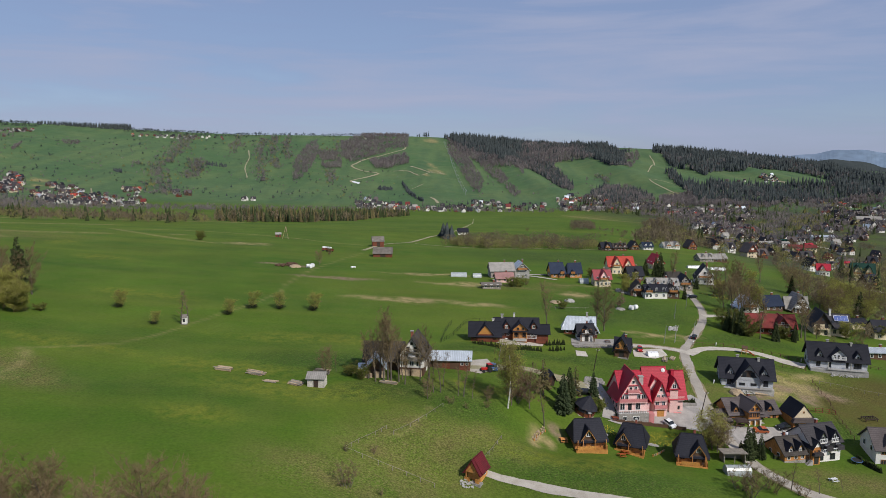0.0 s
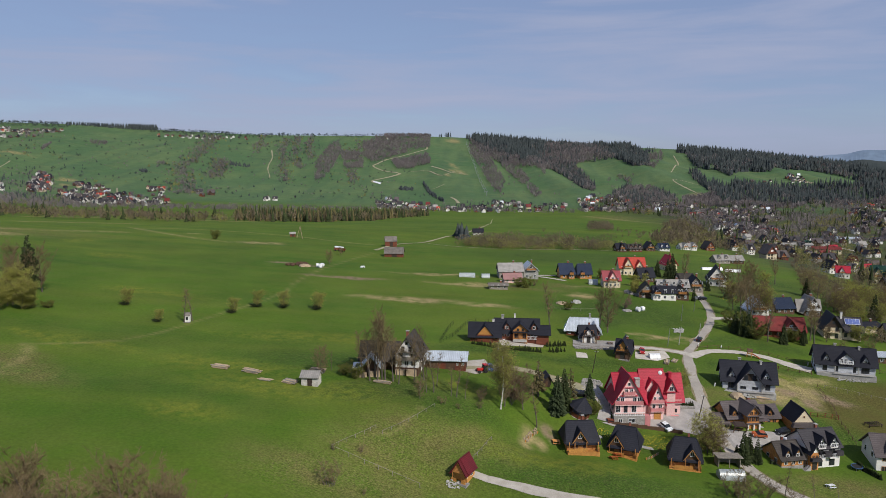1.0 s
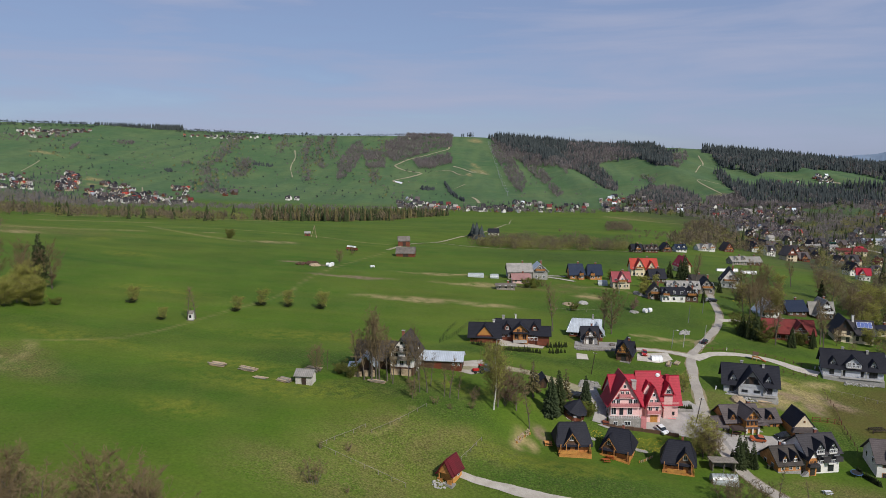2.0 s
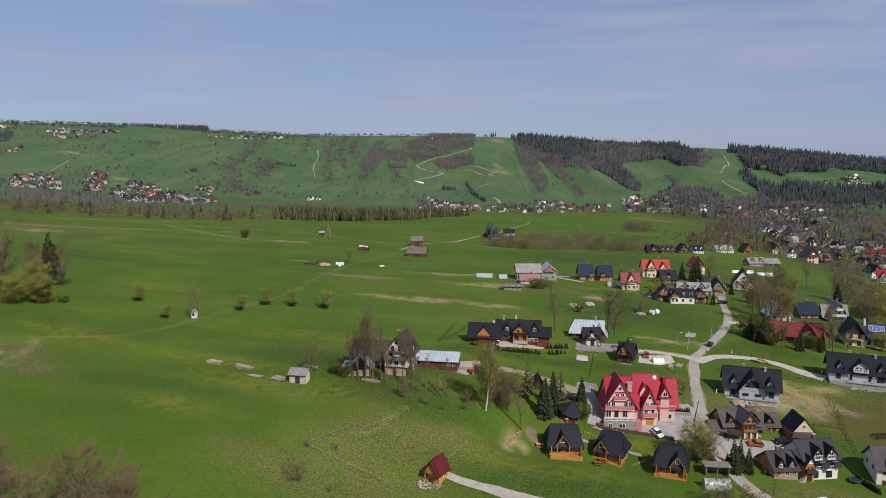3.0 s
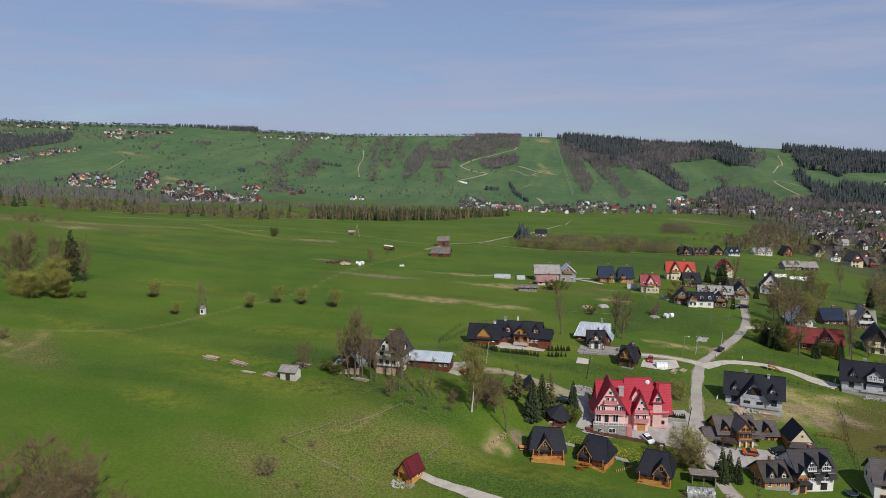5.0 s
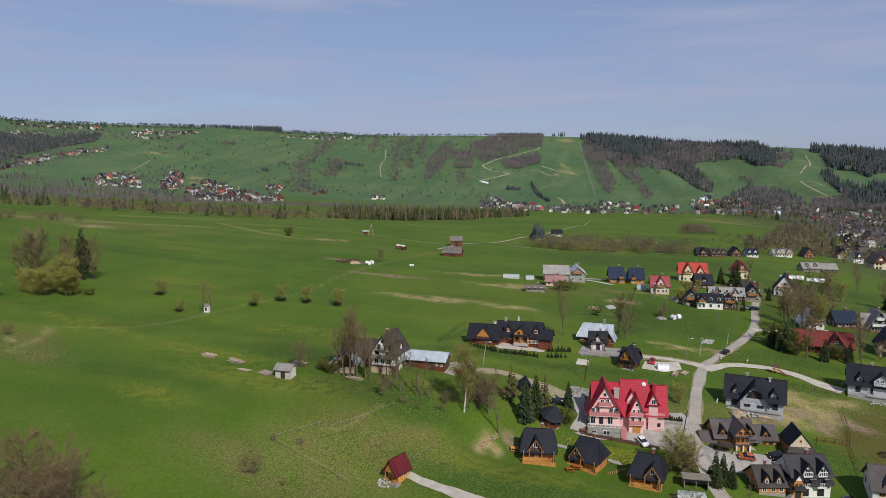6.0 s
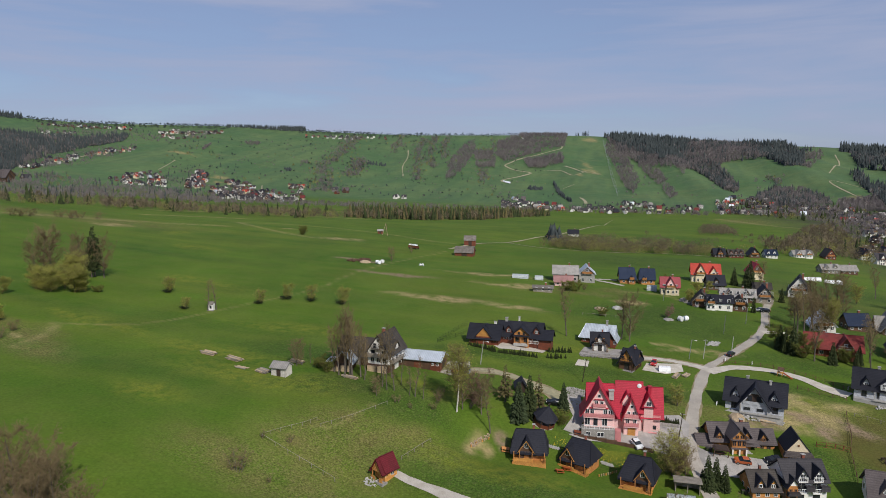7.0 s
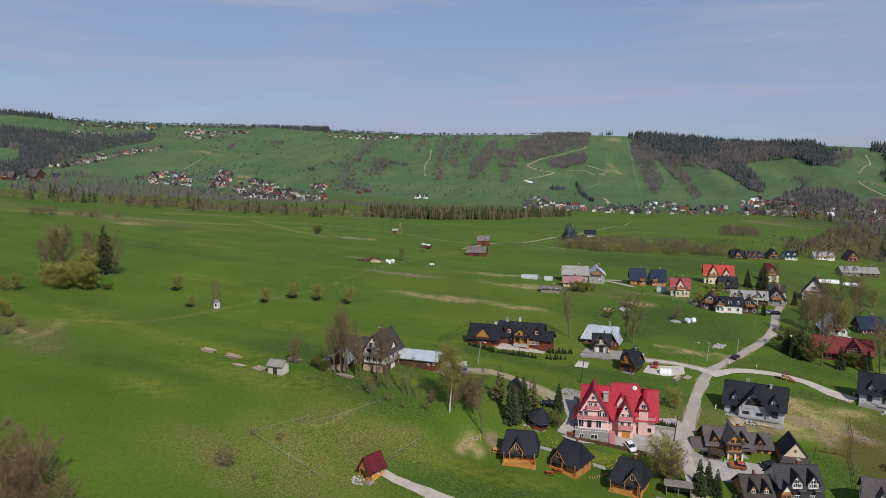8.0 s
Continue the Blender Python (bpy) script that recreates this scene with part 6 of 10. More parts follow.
def broadleaf(name, label, seed, spread=3.2, clear=0.28, limbs=16, subs=5, twigs=6, stems=1, bark=None, twig_mat=None, leaves=0, leaf_mat=None, upright=0.5, leaf_size=0.16, girth=0.2):
    """A leafless or budding tree: tapered stems, limbs, branches and fine twigs, with loose leaves if any."""
    rnd = random.Random(seed)
    t = thing(name, label, "tree" if stems < 3 else "shrub")
    tv, tf, cv, cf, lv, lf = [], [], [], [], [], []
    for s in range(stems):
        a = rnd.uniform(0, 6.28)
        lean = 0.05 if stems == 1 else 0.5
        foot = Vector((math.cos(a), math.sin(a), 0)) * (0.0 if stems == 1 else rnd.uniform(0.1, spread * 0.35))
        top = 9.4 if stems == 1 else rnd.uniform(6.0, 9.4)
        trunk = bend(rnd, foot - Vector((0, 0, 0.5)), Vector((math.cos(a) * lean, math.sin(a) * lean, 1)), top, 0.25, 7, 0.05)
        r0 = girth if stems == 1 else girth * 0.55
        limb(tv, tf, trunk, [r0 * (1 - 0.86 * i / 7) for i in range(8)], 6)
        for i in range(max(4, limbs // stems)):
            f = clear + (0.98 - clear) * (i + rnd.random()) / max(4, limbs // stems)
            q = f * 7
            base = trunk[int(min(q, 6))].lerp(trunk[int(min(q, 6)) + 1], q - int(min(q, 6)))
            ang = i * 2.4 + rnd.uniform(-0.5, 0.5)
            length = spread * (1.15 - 0.95 * abs(f - 0.58)) * rnd.uniform(0.7, 1.15) * (1.0 if stems == 1 else 0.6)
            path = bend(rnd, base, Vector((math.cos(ang), math.sin(ang), upright)), length, 0.55, 4)
            r1 = r0 * 0.55 * (1.1 - f)
            limb(cv, cf, path, [max(0.02, r1 * (1 - 0.75 * j / 4)) for j in range(5)], 3)
            for j in range(subs):
                g = 0.25 + 0.75 * (j + rnd.random()) / subs
                w = min(3, int(g * 4))
                b0 = path[w].lerp(path[w + 1], g * 4 - w)
                d = Vector((rnd.gauss(0, 1), rnd.gauss(0, 1), rnd.gauss(0.5, 0.7)))
                sub = bend(rnd, b0, d + Vector((math.cos(ang), math.sin(ang), 0)) * 0.6, length * rnd.uniform(0.28, 0.5), 0.4, 3)
                limb(cv, cf, [sub[0], sub[2], sub[3]], [max(0.024, r1 * 0.4), 0.02, 0.013], 3)
                for m in range(twigs):
                    h = rnd.random() * 3
                    e0 = sub[int(min(h, 2))].lerp(sub[int(min(h, 2)) + 1], h - int(min(h, 2)))
                    e = bend(rnd, e0, Vector((rnd.gauss(0, 1), rnd.gauss(0, 1), rnd.gauss(0.5, 0.8))), rnd.uniform(0.35, 0.9), 0.3, 2)
                    side = (e[2] - e[0]).orthogonal().normalized() * 0.016
                    k0 = len(cv)
                    cv += [e[0] - side, e[0] + side, e[1] + side, e[2], e[1] - side]
                    cf.append((k0, k0 + 1, k0 + 2, k0 + 3, k0 + 4))
                    for _ in range(leaves):
                        leaf_quad(lv, lf, rnd, e[-1] + Vector((rnd.gauss(0, 0.22), rnd.gauss(0, 0.22), rnd.gauss(0, 0.22))), leaf_size * rnd.uniform(0.6, 1.2))
    part("trunk", mesh_of("trunk", tv, tf), bark or BARK, t)
    c = part("crown", mesh_of("crown", cv, cf), twig_mat or TWIG, t)
    if leaves:
        part("foliage", mesh_of("foliage", lv, lf), leaf_mat or LEAF_BUD, c)
    return t


def conifer(name, label, seed, radius=2.2, tiers=24, per=15, needle=None, low=0.06, droop=0.35, ragged=0.25):
    """A spruce: trunk and whorls of drooping, forked fans of needles."""
    rnd = random.Random(seed)
    t = thing(name, label, "tree")
    tv, tf, cv, cf = [], [], [], []
    limb(tv, tf, [Vector((0, 0, -0.4)), Vector((0, 0, 4)), Vector((0, 0, 9.6))], [0.19, 0.12, 0.02], 6)
    for i in range(tiers):
        f = low + (0.97 - low) * i / tiers
        reach = radius * (1 - f) ** 0.82 + 0.12
        n = max(5, int(per * (1 - 0.5 * f)))
        for j in range(n):
            a = 2 * math.pi * (j + rnd.random() * 0.8) / n + i * 0.7
            ln = reach * rnd.uniform(1 - ragged, 1 + ragged * 0.6)
            z = 10 * f + rnd.uniform(-0.2, 0.2)
            d, s = Vector((math.cos(a), math.sin(a), 0)), Vector((-math.sin(a), math.cos(a), 0))
            w = ln * rnd.uniform(0.12, 0.22)
            p0 = Vector((0, 0, z))
            p1 = d * ln * 0.55 + Vector((0, 0, z - droop * ln * 0.35))
            p2 = d * ln + Vector((0, 0, z - droop * ln * 0.8 + 0.12))
            b = len(cv)
            cv += [p0, p1 + s * w, p2, p1 - s * w, p1 + Vector((0, 0, 0.10 + 0.08 * ln)), p1 + s * w * 0.6 + d * ln * 0.2 + Vector((0, 0, -0.28 * ln)), p1 - s * w * 0.6 + d * ln * 0.2 + Vector((0, 0, -0.28 * ln))]
            cf += [(b, b + 1, b + 4), (b + 4, b + 1, b + 2), (b, b + 4, b + 3), (b + 4, b + 2, b + 3), (b + 1, b + 5, b + 2), (b + 3, b + 2, b + 6), (b + 4, b + 5, b + 6)]
    part("trunk", mesh_of("trunk", tv, tf), BARK, t)
    part("crown", mesh_of("crown", cv, cf), needle or NEEDLE, t)
    return t


MAKERS = {
    "tall": lambda s: broadleaf("bare_tree", "tall leafless tree with a fine grey-brown crown", s, 2.7, 0.30, 18, 6, 5, upright=1.9, girth=0.19),
    "wide": lambda s: broadleaf("bare_tree", "broad leafless tree with grey-brown twigs", s, 4.0, 0.16, 28, 7, 13, upright=0.6),
    "thin": lambda s: broadleaf("young_tree", "slender leafless young tree with a pale stem", s, 1.1, 0.3, 12, 4, 5, upright=1.3, girth=0.13),
    "birch": lambda s: broadleaf("birch_tree", "white-stemmed birch with fresh yellow-green leaves", s, 3.2, 0.34, 26, 6, 8, 1, BARK_BIRCH, TWIG, 5, LEAF_BUD, 1.2, 0.12, 0.15),
    "bud": lambda s: broadleaf("budding_tree", "rounded tree in pale yellow-green spring leaf", s, 4.2, 0.10, 30, 6, 10, 3, BARK, TWIG, 5, LEAF_BUD, 0.4, 0.16),
    "haze": lambda s: broadleaf("budding_tree", "round-crowned tree just breaking into pale leaf", s, 4.0, 0.12, 28, 6, 8, 1, BARK, TWIG, 8, LEAF_BUD, 0.5, 0.12, 0.17),
    "olive": lambda s: broadleaf("budding_tree", "dense rounded tree in yellow-olive spring leaf", s, 4.2, 0.10, 32, 6, 11, 2, BARK, TWIG, 7, LEAF_BUD, 0.45, 0.13, 0.17),
    "willow": lambda s: broadleaf("willow_shrub", "dense willow shrub in olive green spring leaf", s, 5.0, 0.04, 36, 6, 9, 5, BARK, TWIG, 6, LEAF_GREEN, 0.3, 0.22),
    "shrub": lambda s: broadleaf("bare_shrub", "many-stemmed leafless grey-brown shrub", s, 5.0, 0.06, 42, 6, 10, 6, BARK, TWIG, 0, None, 0.5),
    # added dark shrub that stands in for a sapling's ground shadow
    "thicket": lambda s: broadleaf("low_thicket", "low dark shrub added for the shadow under a sapling", s, 5.0, 0.04, 40, 6, 12, 6, BARK, WOOD_DARK, 3, NEEDLE, 0.3, 0.24),
    "red": lambda s: broadleaf("budding_shrub", "reddish-brown budding shrub tree", s, 3.4, 0.12, 26, 6, 9, 3, BARK, TWIG_RED, 1, TWIG_RED, 0.6, 0.13),
    "spruce": lambda s: conifer("spruce_tree", "dark green spruce with drooping branches", s, 2.3),
    "blue": lambda s: conifer("spruce_tree", "dense blue-green spruce beside the gazebo", s, 2.7, 25, 17, NEEDLE_BLUE),
    "pine": lambda s: conifer("pine_tree", "tall dark pine with a ragged round top", s, 2.1, 20, 17, NEEDLE, 0.22, 0.05, 0.6),
    "larch": lambda s: conifer("larch_tree", "olive brown larch with a ragged crown", s, 2.0, 15, 9, NEEDLE_BROWN, 0.2, 0.2, 0.4),
    "thuja": lambda s: conifer("thuja_tree", "dense dark columnar thuja", s, 1.7, 20, 15, NEEDLE, 0.02, 0.05, 0.12),
}
_planted = {}


def plant(kind, xy, height, seed=0, group="", wide=1.0):
    """Sets a tree of that kind and height on the ground at xy."""
    m = pose(xy[0], xy[1], gz(*xy), 0, 0, (xy[0] * 37 + xy[1] * 53) % 360)
    k = height / 10
    if (kind, seed) not in _planted:
        t = MAKERS[kind](100 + 17 * seed + len(_planted))
        t.matrix_basis = m @ Matrix.Diagonal((k * wide, k * wide, k, 1))
        _planted[(kind, seed)] = (t, k * wide, k)
    else:
        first, w0, k0 = _planted[(kind, seed)]
        t = copy_thing(first, m)
        t.scale = (k * wide, k * wide, k)
    if group:
        tagged(t, "", "", group)
    return t


# round the old farm
for i, (p, h, w) in enumerate((((-17.4, 174.6), 13, 0.85), ((-15.2, 173.6), 17, 0.8), ((-14.2, 174.6), 19, 0.8), ((-13.2, 173.8), 18, 0.75), ((-11.4, 175.0), 14, 0.8), ((-9.8, 173.4), 11, 0.8), ((-19.4, 176.4), 12, 0.9), ((-16.4, 177.2), 15, 0.85))):
    plant("tall", p, h, i % 3, "bare trees at the farm", w)
for i, (p, h) in enumerate((((-4.0, 170.9), 10), ((-2.4, 169.6), 9.5), ((-0.6, 170.0), 12), ((-0.0, 174.0), 10), ((3.8, 169.0), 8.5), ((5.2, 168.9), 11), ((7.3, 168.8), 8), ((-10.6, 176.7), 12), ((24.9, 165.3), 12))):
    plant("thin", p, h, i % 3, "young trees below the farm", 1.1)
plant("tall", (-3.5, 177.0), 14, 1, "bare trees at the farm", 0.8)
plant("tall", (-6.0, 176.0), 12, 2, "bare trees at the farm", 0.8)
plant("wide", (-3.8, 165.6), 5, 0)
plant("birch", (16.1, 167.8), 15.5, 0)
plant("wide", (17.2, 169.4), 11, 1, "", 0.8)
plant("red", (19.5, 174.3), 12, 0)
plant("red", (18.1, 170.9), 9, 1)
plant("wide", (21.9, 170.0), 9, 1)
plant("shrub", (10.6, 169.1), 4.5, 0)
plant("shrub", (1.9, 164.3), 2.5, 1)
plant("shrub", (5.9, 163.3), 2.0, 0)
plant("shrub", (11.0, 165.5), 2.4, 1)
plant("wide", (-31.0, 177.7), 7.5, 1)
plant("willow", (-21.4, 176.4), 4.5, 0)
plant("willow", (-24.7, 178.7), 3.5, 1)
plant("thin", (-28.6, 181.5), 6, 1)
# the spruces above the gazebo
plant("larch", (26.5, 178.6), 10.5, 0, "spruces by the gazebo", 1.25)
plant("blue", (30.7, 172.5), 10.5, 0, "spruces by the gazebo")
plant("spruce", (33.0, 176.2), 11, 0, "spruces by the gazebo")
plant("larch", (35.0, 178.8), 10.5, 1, "spruces by the gazebo", 1.2)
plant("blue", (40.9, 183.8), 7.6, 1, "spruces by the gazebo", 0.85)
plant("willow", (41.2, 177.3), 4.2, 1)
plant("willow", (38.6, 178.8), 2.6, 0)
# beside the drive and the village road
plant("haze", (66.7, 165.3), 9.2, 0, "", 1.35)
plant("wide", (67.4, 164.0), 7.5, 0, "", 1.2)
plant("wide", (68.2, 165.5), 8.0, 1, "", 1.3)
plant("wide", (69.6, 164.6), 6.5, 1)
plant("shrub", (65.4, 166.1), 4, 0)
plant("haze", (70.2, 196.7), 5.5, 1, "", 1.2)
for p, h, s in (((73.8, 161.7), 8.5, 0), ((75.7, 163.3), 7.5, 1)):
    plant("spruce", p, h, s)
for p, h in (((77.5, 162.7), 6.5), ((72.8, 163.3), 4.0)):
    plant("thuja", p, h, 0, "thujas by the twin house", 1.3)
for i, p in enumerate(((68.2, 143.7), (72.0, 144.5), (77.1, 146.7), (78.3, 144.1), (83.3, 146.5), (65.9, 141.4), (89.7, 148.8), (64.6, 143.9))):
    plant("shrub" if i % 2 else "thin", p, 4 + 2.5 * (i % 3), i % 2, "roadside scrub")
# tall trees by the bright roof
plant("tall", (37.5, 245.8), 17, 0, "", 0.8)
plant("wide", (58.7, 249.0), 16, 0, "", 0.85)
plant("tall", (56.0, 250.5), 15, 2, "", 0.9)
plant("red", (72.4, 288.7), 6.5, 1, "", 1.4)
plant("willow", (49.2, 281.3), 4, 0)
# meadow trees on the left
plant("wide", (-161.6, 230.0), 19, 1, "meadow copse")
plant("wide", (-159.4, 231.1), 17, 0, "meadow copse")
plant("wide", (-163.2, 227.2), 13, 0, "meadow copse")
plant("pine", (-148.9, 242.2), 21, 0, "meadow copse", 1.0)
plant("pine", (-148.9, 240.6), 17, 0, "meadow copse", 1.0)
plant("wide", (-151.6, 239.1), 17, 1, "meadow copse", 0.9)
plant("wide", (-145.1, 242.9), 16, 0, "meadow copse", 0.85)
plant("olive", (-140.6, 216.2), 14, 0, "meadow copse", 1.25)
plant("olive", (-142.1, 212.0), 13, 1, "meadow copse", 1.25)
plant("olive", (-136.0, 217.2), 11.5, 0, "meadow copse", 1.3)
plant("olive", (-144.4, 210.7), 10, 1, "meadow copse", 1.2)
plant("olive", (-134.0, 219.4), 9, 1, "meadow copse", 1.1)
plant("willow", (-129.8, 220.8), 3.0, 1, "meadow copse", 1.2)
plant("olive", (-149.4, 197.8), 8.0, 1)
plant("wide", (-147.4, 231.6), 13, 0)
for p, h in (((-110.8, 236.6), 7.2), ((-91.4, 217.3), 5.0), ((-73.9, 238.2), 6.6), ((-69.5, 250.4), 7.2), ((-60.1, 251.8), 7.2), ((-47.0, 253.2), 8.0)):
    plant("haze", p, h * 0.8, 1, "meadow saplings", 1.2)
    # dark shrub added at the foot, deepening the sapling's faint shadow
    plant("thicket", (p[0] - 0.3, p[1] - 0.2), h * 0.2, 0, "undergrowth of the meadow saplings", 3.2)
for p, h in (((-83.7, 218.7), 12), ((-82.3, 221.8), 12)):
    plant("thin", p, h, 0, "chapel saplings", 1.3)
plant("willow", (-160.9, 461.6), 7.5, 1, "", 1.0)
for i, p in enumerate(((-312.1, 366.4), (-310.1, 370.9), (-310.9, 379.4), (-306.7, 397.8), (-300.8, 400.5), (-300.9, 409.8), (-294.2, 417.7))):
    plant("shrub", p, 6.5, i % 2, "meadow hedge bushes", 1.4)
plant("bud", (-124.0, 174.1), 7, 1)
plant("shrub", (-110.7, 159.8), 4, 1)
plant("shrub", (-114.0, 167.6), 4, 0)
plant("thin", (-115.9, 511.0), 9, 2)
plant("wide", (-66.7, 372.9), 7.5, 0)
plant("wide", (-68.2, 417.9), 5, 1)
# bare scrub low on the left
for i in range(34):
    x, y = -30 - 1.7 * i + random.uniform(-4, 4), 85 + 0.25 * i + random.uniform(-4, 12)
    plant("shrub" if i % 3 else "wide", (x, y), random.uniform(8, 13), i % 2, "bare scrub on the near slope", 1.0)
plant("shrub", (-17.8, 123.2), 5.5, 0)
plant("shrub", (-11.6, 124.3), 1.6, 1)
plant("shrub", (-20.2, 137.5), 2.0, 0)
plant("shrub", (-14.5, 139.4), 2.2, 1)
# round the red-roofed house and up the lane
for i, (k, p, h) in enumerate((("thuja", (109.9, 258.3), 9), ("spruce", (112.1, 257.4), 11), ("willow", (115.0, 255.3), 6), ("tall", (117.7, 253.2), 14), ("spruce", (122.7, 251.7), 8), ("thuja", (129.9, 252.3), 6),
                               ("tall", (136.2, 259.4), 16), ("wide", (128.9, 287.2), 13), ("tall", (119.8, 284.3), 17), ("tall", (126.2, 289.7), 18), ("birch", (132.3, 288.4), 12),
                               ("bud", (156.5, 263.8), 9), ("spruce", (188.8, 310.9), 12), ("wide", (175.1, 319.1), 12), ("bud", (179.2, 320.8), 12), ("bud", (188.1, 328.2), 12), ("wide", (192.4, 326.2), 11),
                               ("wide", (122.0, 298.5), 11), ("shrub", (129.7, 326.1), 7), ("shrub", (139.8, 339.6), 8), ("wide", (158.2, 373.9), 13), 
                               ("tall", (181.5, 394.8), 16), ("spruce", (182.3, 360.3), 10), ("wide", (185.0, 353.8), 12),
                               ("shrub", (167.2, 267.0), 8), ("bud", (176.6, 277.9), 9), ("wide", (192.2, 312.3), 10), ("bud", (213.6, 339.4), 11), ("wide", (204.5, 317.3), 12), ("shrub", (156.6, 256.5), 6),
                               ("spruce", (119.8, 380.9), 15), ("spruce", (119.7, 389.0), 11), ("bud", (93.7, 345.0), 9), ("tall", (121.7, 365.8), 16), ("thuja", (109.0, 310.4), 7), ("spruce", (113.2, 386.3), 10),
                               ("willow", (32.3, 325.2), 5), ("willow", (35.8, 326.0), 6), ("shrub", (39.7, 331.6), 4), ("willow", (78.7, 365.1), 6), ("bud", (85.1, 321.9), 8), ("spruce", (127.3, 346.1), 7),
                               ("wide", (142.2, 259.6), 6), ("shrub", (138.1, 373.5), 6), ("shrub", (138.1, 351.9), 6), ("wide", (137.7, 358.7), 8), ("shrub", (144.0, 253.1), 4))):
    plant(k, p, h, i % 2 if k not in ("thuja",) else 0, "village trees")
for i, (k, p, h) in enumerate((("willow", (109.9, 264.6), 8.5), ("spruce", (108.9, 261.5), 9), ("willow", (112.6, 261.5), 7.5), ("spruce", (115.4, 262.5), 7), ("willow", (118.5, 262.0), 6), ("willow", (127.5, 256.2), 6),
                               ("spruce", (131.5, 255.0), 7), ("tall", (121.1, 281.5), 17), ("tall", (123.4, 283.6), 15), ("wide", (131.9, 293.0), 9), ("tall", (134.5, 253.0), 15),
                               ("haze", (130.2, 323.3), 8), ("wide", (134.0, 321.3), 9), ("wide", (140.8, 332.0), 11), ("haze", (142.8, 323.0), 8), ("wide", (147.6, 327.6), 10), ("wide", (143.3, 360.9), 11),
                               ("tall", (153.3, 373.7), 15), ("wide", (160.0, 371.8), 11), ("haze", (165.2, 369.2), 9), ("wide", (182.4, 360.4), 13), ("haze", (193.1, 337.1), 11), ("haze", (199.9, 331.7), 10),
                               ("haze", (187.0, 322.0), 12), ("wide", (180.5, 314.0), 11), ("wide", (206.9, 333.0), 12), ("haze", (202.5, 356.1), 10), ("willow", (168.2, 288.3), 7), ("haze", (160.5, 276.1), 9), ("wide", (166.3, 296.2), 10),
                               ("wide", (173.0, 303.5), 12), ("haze", (176.0, 299.0), 10), ("willow", (171.3, 268.2), 6), ("haze", (186.5, 302.0), 9))):
    plant(k, p, h, i % 2, "trees on the village slope")
# young thuja hedge in front of the lodge
for a, b, n in (((9.3, 215.3), (18.6, 211.2), 15), ((19.1, 210.9), (30.9, 213.5), 18), ((33.4, 221.5), (40.6, 226.4), 8), ((33.6, 214.9), (39.3, 219.0), 6)):
    for i in range(n):
        f = (i + 0.5) / n
        plant("thuja", (a[0] + (b[0] - a[0]) * f + random.uniform(-0.25, 0.25), a[1] + (b[1] - a[1]) * f + random.uniform(-0.25, 0.25)), random.uniform(1.2, 2.2), 0, "young thuja hedge", 1.7)
for a, b, n in (((64.7, 186.6), (69.8, 186.7), 9), ((102.7, 165.7), (105.2, 159.4), 12)):
    for i in range(n):
        f = (i + 0.5) / n
        plant("thuja", (a[0] + (b[0] - a[0]) * f, a[1] + (b[1] - a[1]) * f), random.uniform(1.2, 1.9), 0, "clipped thuja row", 1.8)


# ---- loose things ----
def along_road(p, q):
    return math.degrees(math.atan2(q[1] - p[1], q[0] - p[0]))


def standing(xy, turn=0.0, lift=0.0):
    """A pose on the ground at xy, leaning with the slope."""
    x, y = xy
    n = Vector((gz(x - 1, y) - gz(x + 1, y), gz(x, y - 1) - gz(x, y + 1), 2.0)).normalized()
    up = Vector((0, 0, 1)).rotation_difference(n).to_matrix().to_4x4()
    return Matrix.Translation((x, y, gz(x, y) + lift)) @ up @ pose(0, 0, 0, 0, 0, turn)


_wheels = {}


def car(xy, turn, paint, label, length=4.3):
    c = thing("car", label, "car", standing(xy, turn, 0.12), "parked cars")
    k = length / 4.3
    w = 0.88
    side = [(-2.1, 0.35), (-2.12, 0.75), (-1.9, 0.92), (-0.9, 1.0), (2.0, 0.98), (2.14, 0.7), (2.1, 0.32)]
    body = prism([(x * k, z) for x, z in side], -w, w)
    bmesh.ops.bevel(body, geom=[e for e in body.edges], offset=0.07, segments=2, affect="EDGES")
    b = part("body", body, paint, c)
    top = prism([(-1.05 * k, 0.97), (1.95 * k, 0.97), (1.55 * k, 1.42), (1.2 * k, 1.48), (-0.1 * k, 1.48), (-0.35 * k, 1.42)], -0.78, 0.78)
    for v in top.verts:
        if v.co.z > 1.2:
            v.co.y *= 0.82
    part("cabin_glass", top, GLASS, c)
    part("roof_panel", box(-0.2 * k, 1.35 * k, -0.64, 0.64, 1.475, 1.52, 0.015), paint, c)
    for s in (-1, 1):
        part("headlight", box(-2.14 * k, -2.02 * k, s * 0.62 - 0.16, s * 0.62 + 0.16, 0.66, 0.80), FRAME_WHITE, b)
        part("tail_light", box(2.06 * k, 2.16 * k, s * 0.66 - 0.14, s * 0.66 + 0.14, 0.66, 0.86), PAINT_RED, b)
        for x in (-1.3 * k, 1.3 * k):
            if not _wheels:
                for name, r, d, material in (("tyre", 0.33, 0.22, TYRE), ("rim", 0.2, 0.24, STEEL)):
                    bm = bmesh.new()
                    bmesh.ops.create_cone(bm, cap_ends=True, segments=14, radius1=r, radius2=r, depth=d, matrix=pose(0, 0, 0, 90, 0, 0))
                    me = bpy.data.meshes.new(name)
                    bm.to_mesh(me)
                    bm.free()
                    me.materials.append(material)
                    _wheels[name] = me
            t = part("wheel", _wheels["tyre"], None, c, "", pose(x, s * 0.78, 0.31))
            part("rim", _wheels["rim"], None, t)
    return c


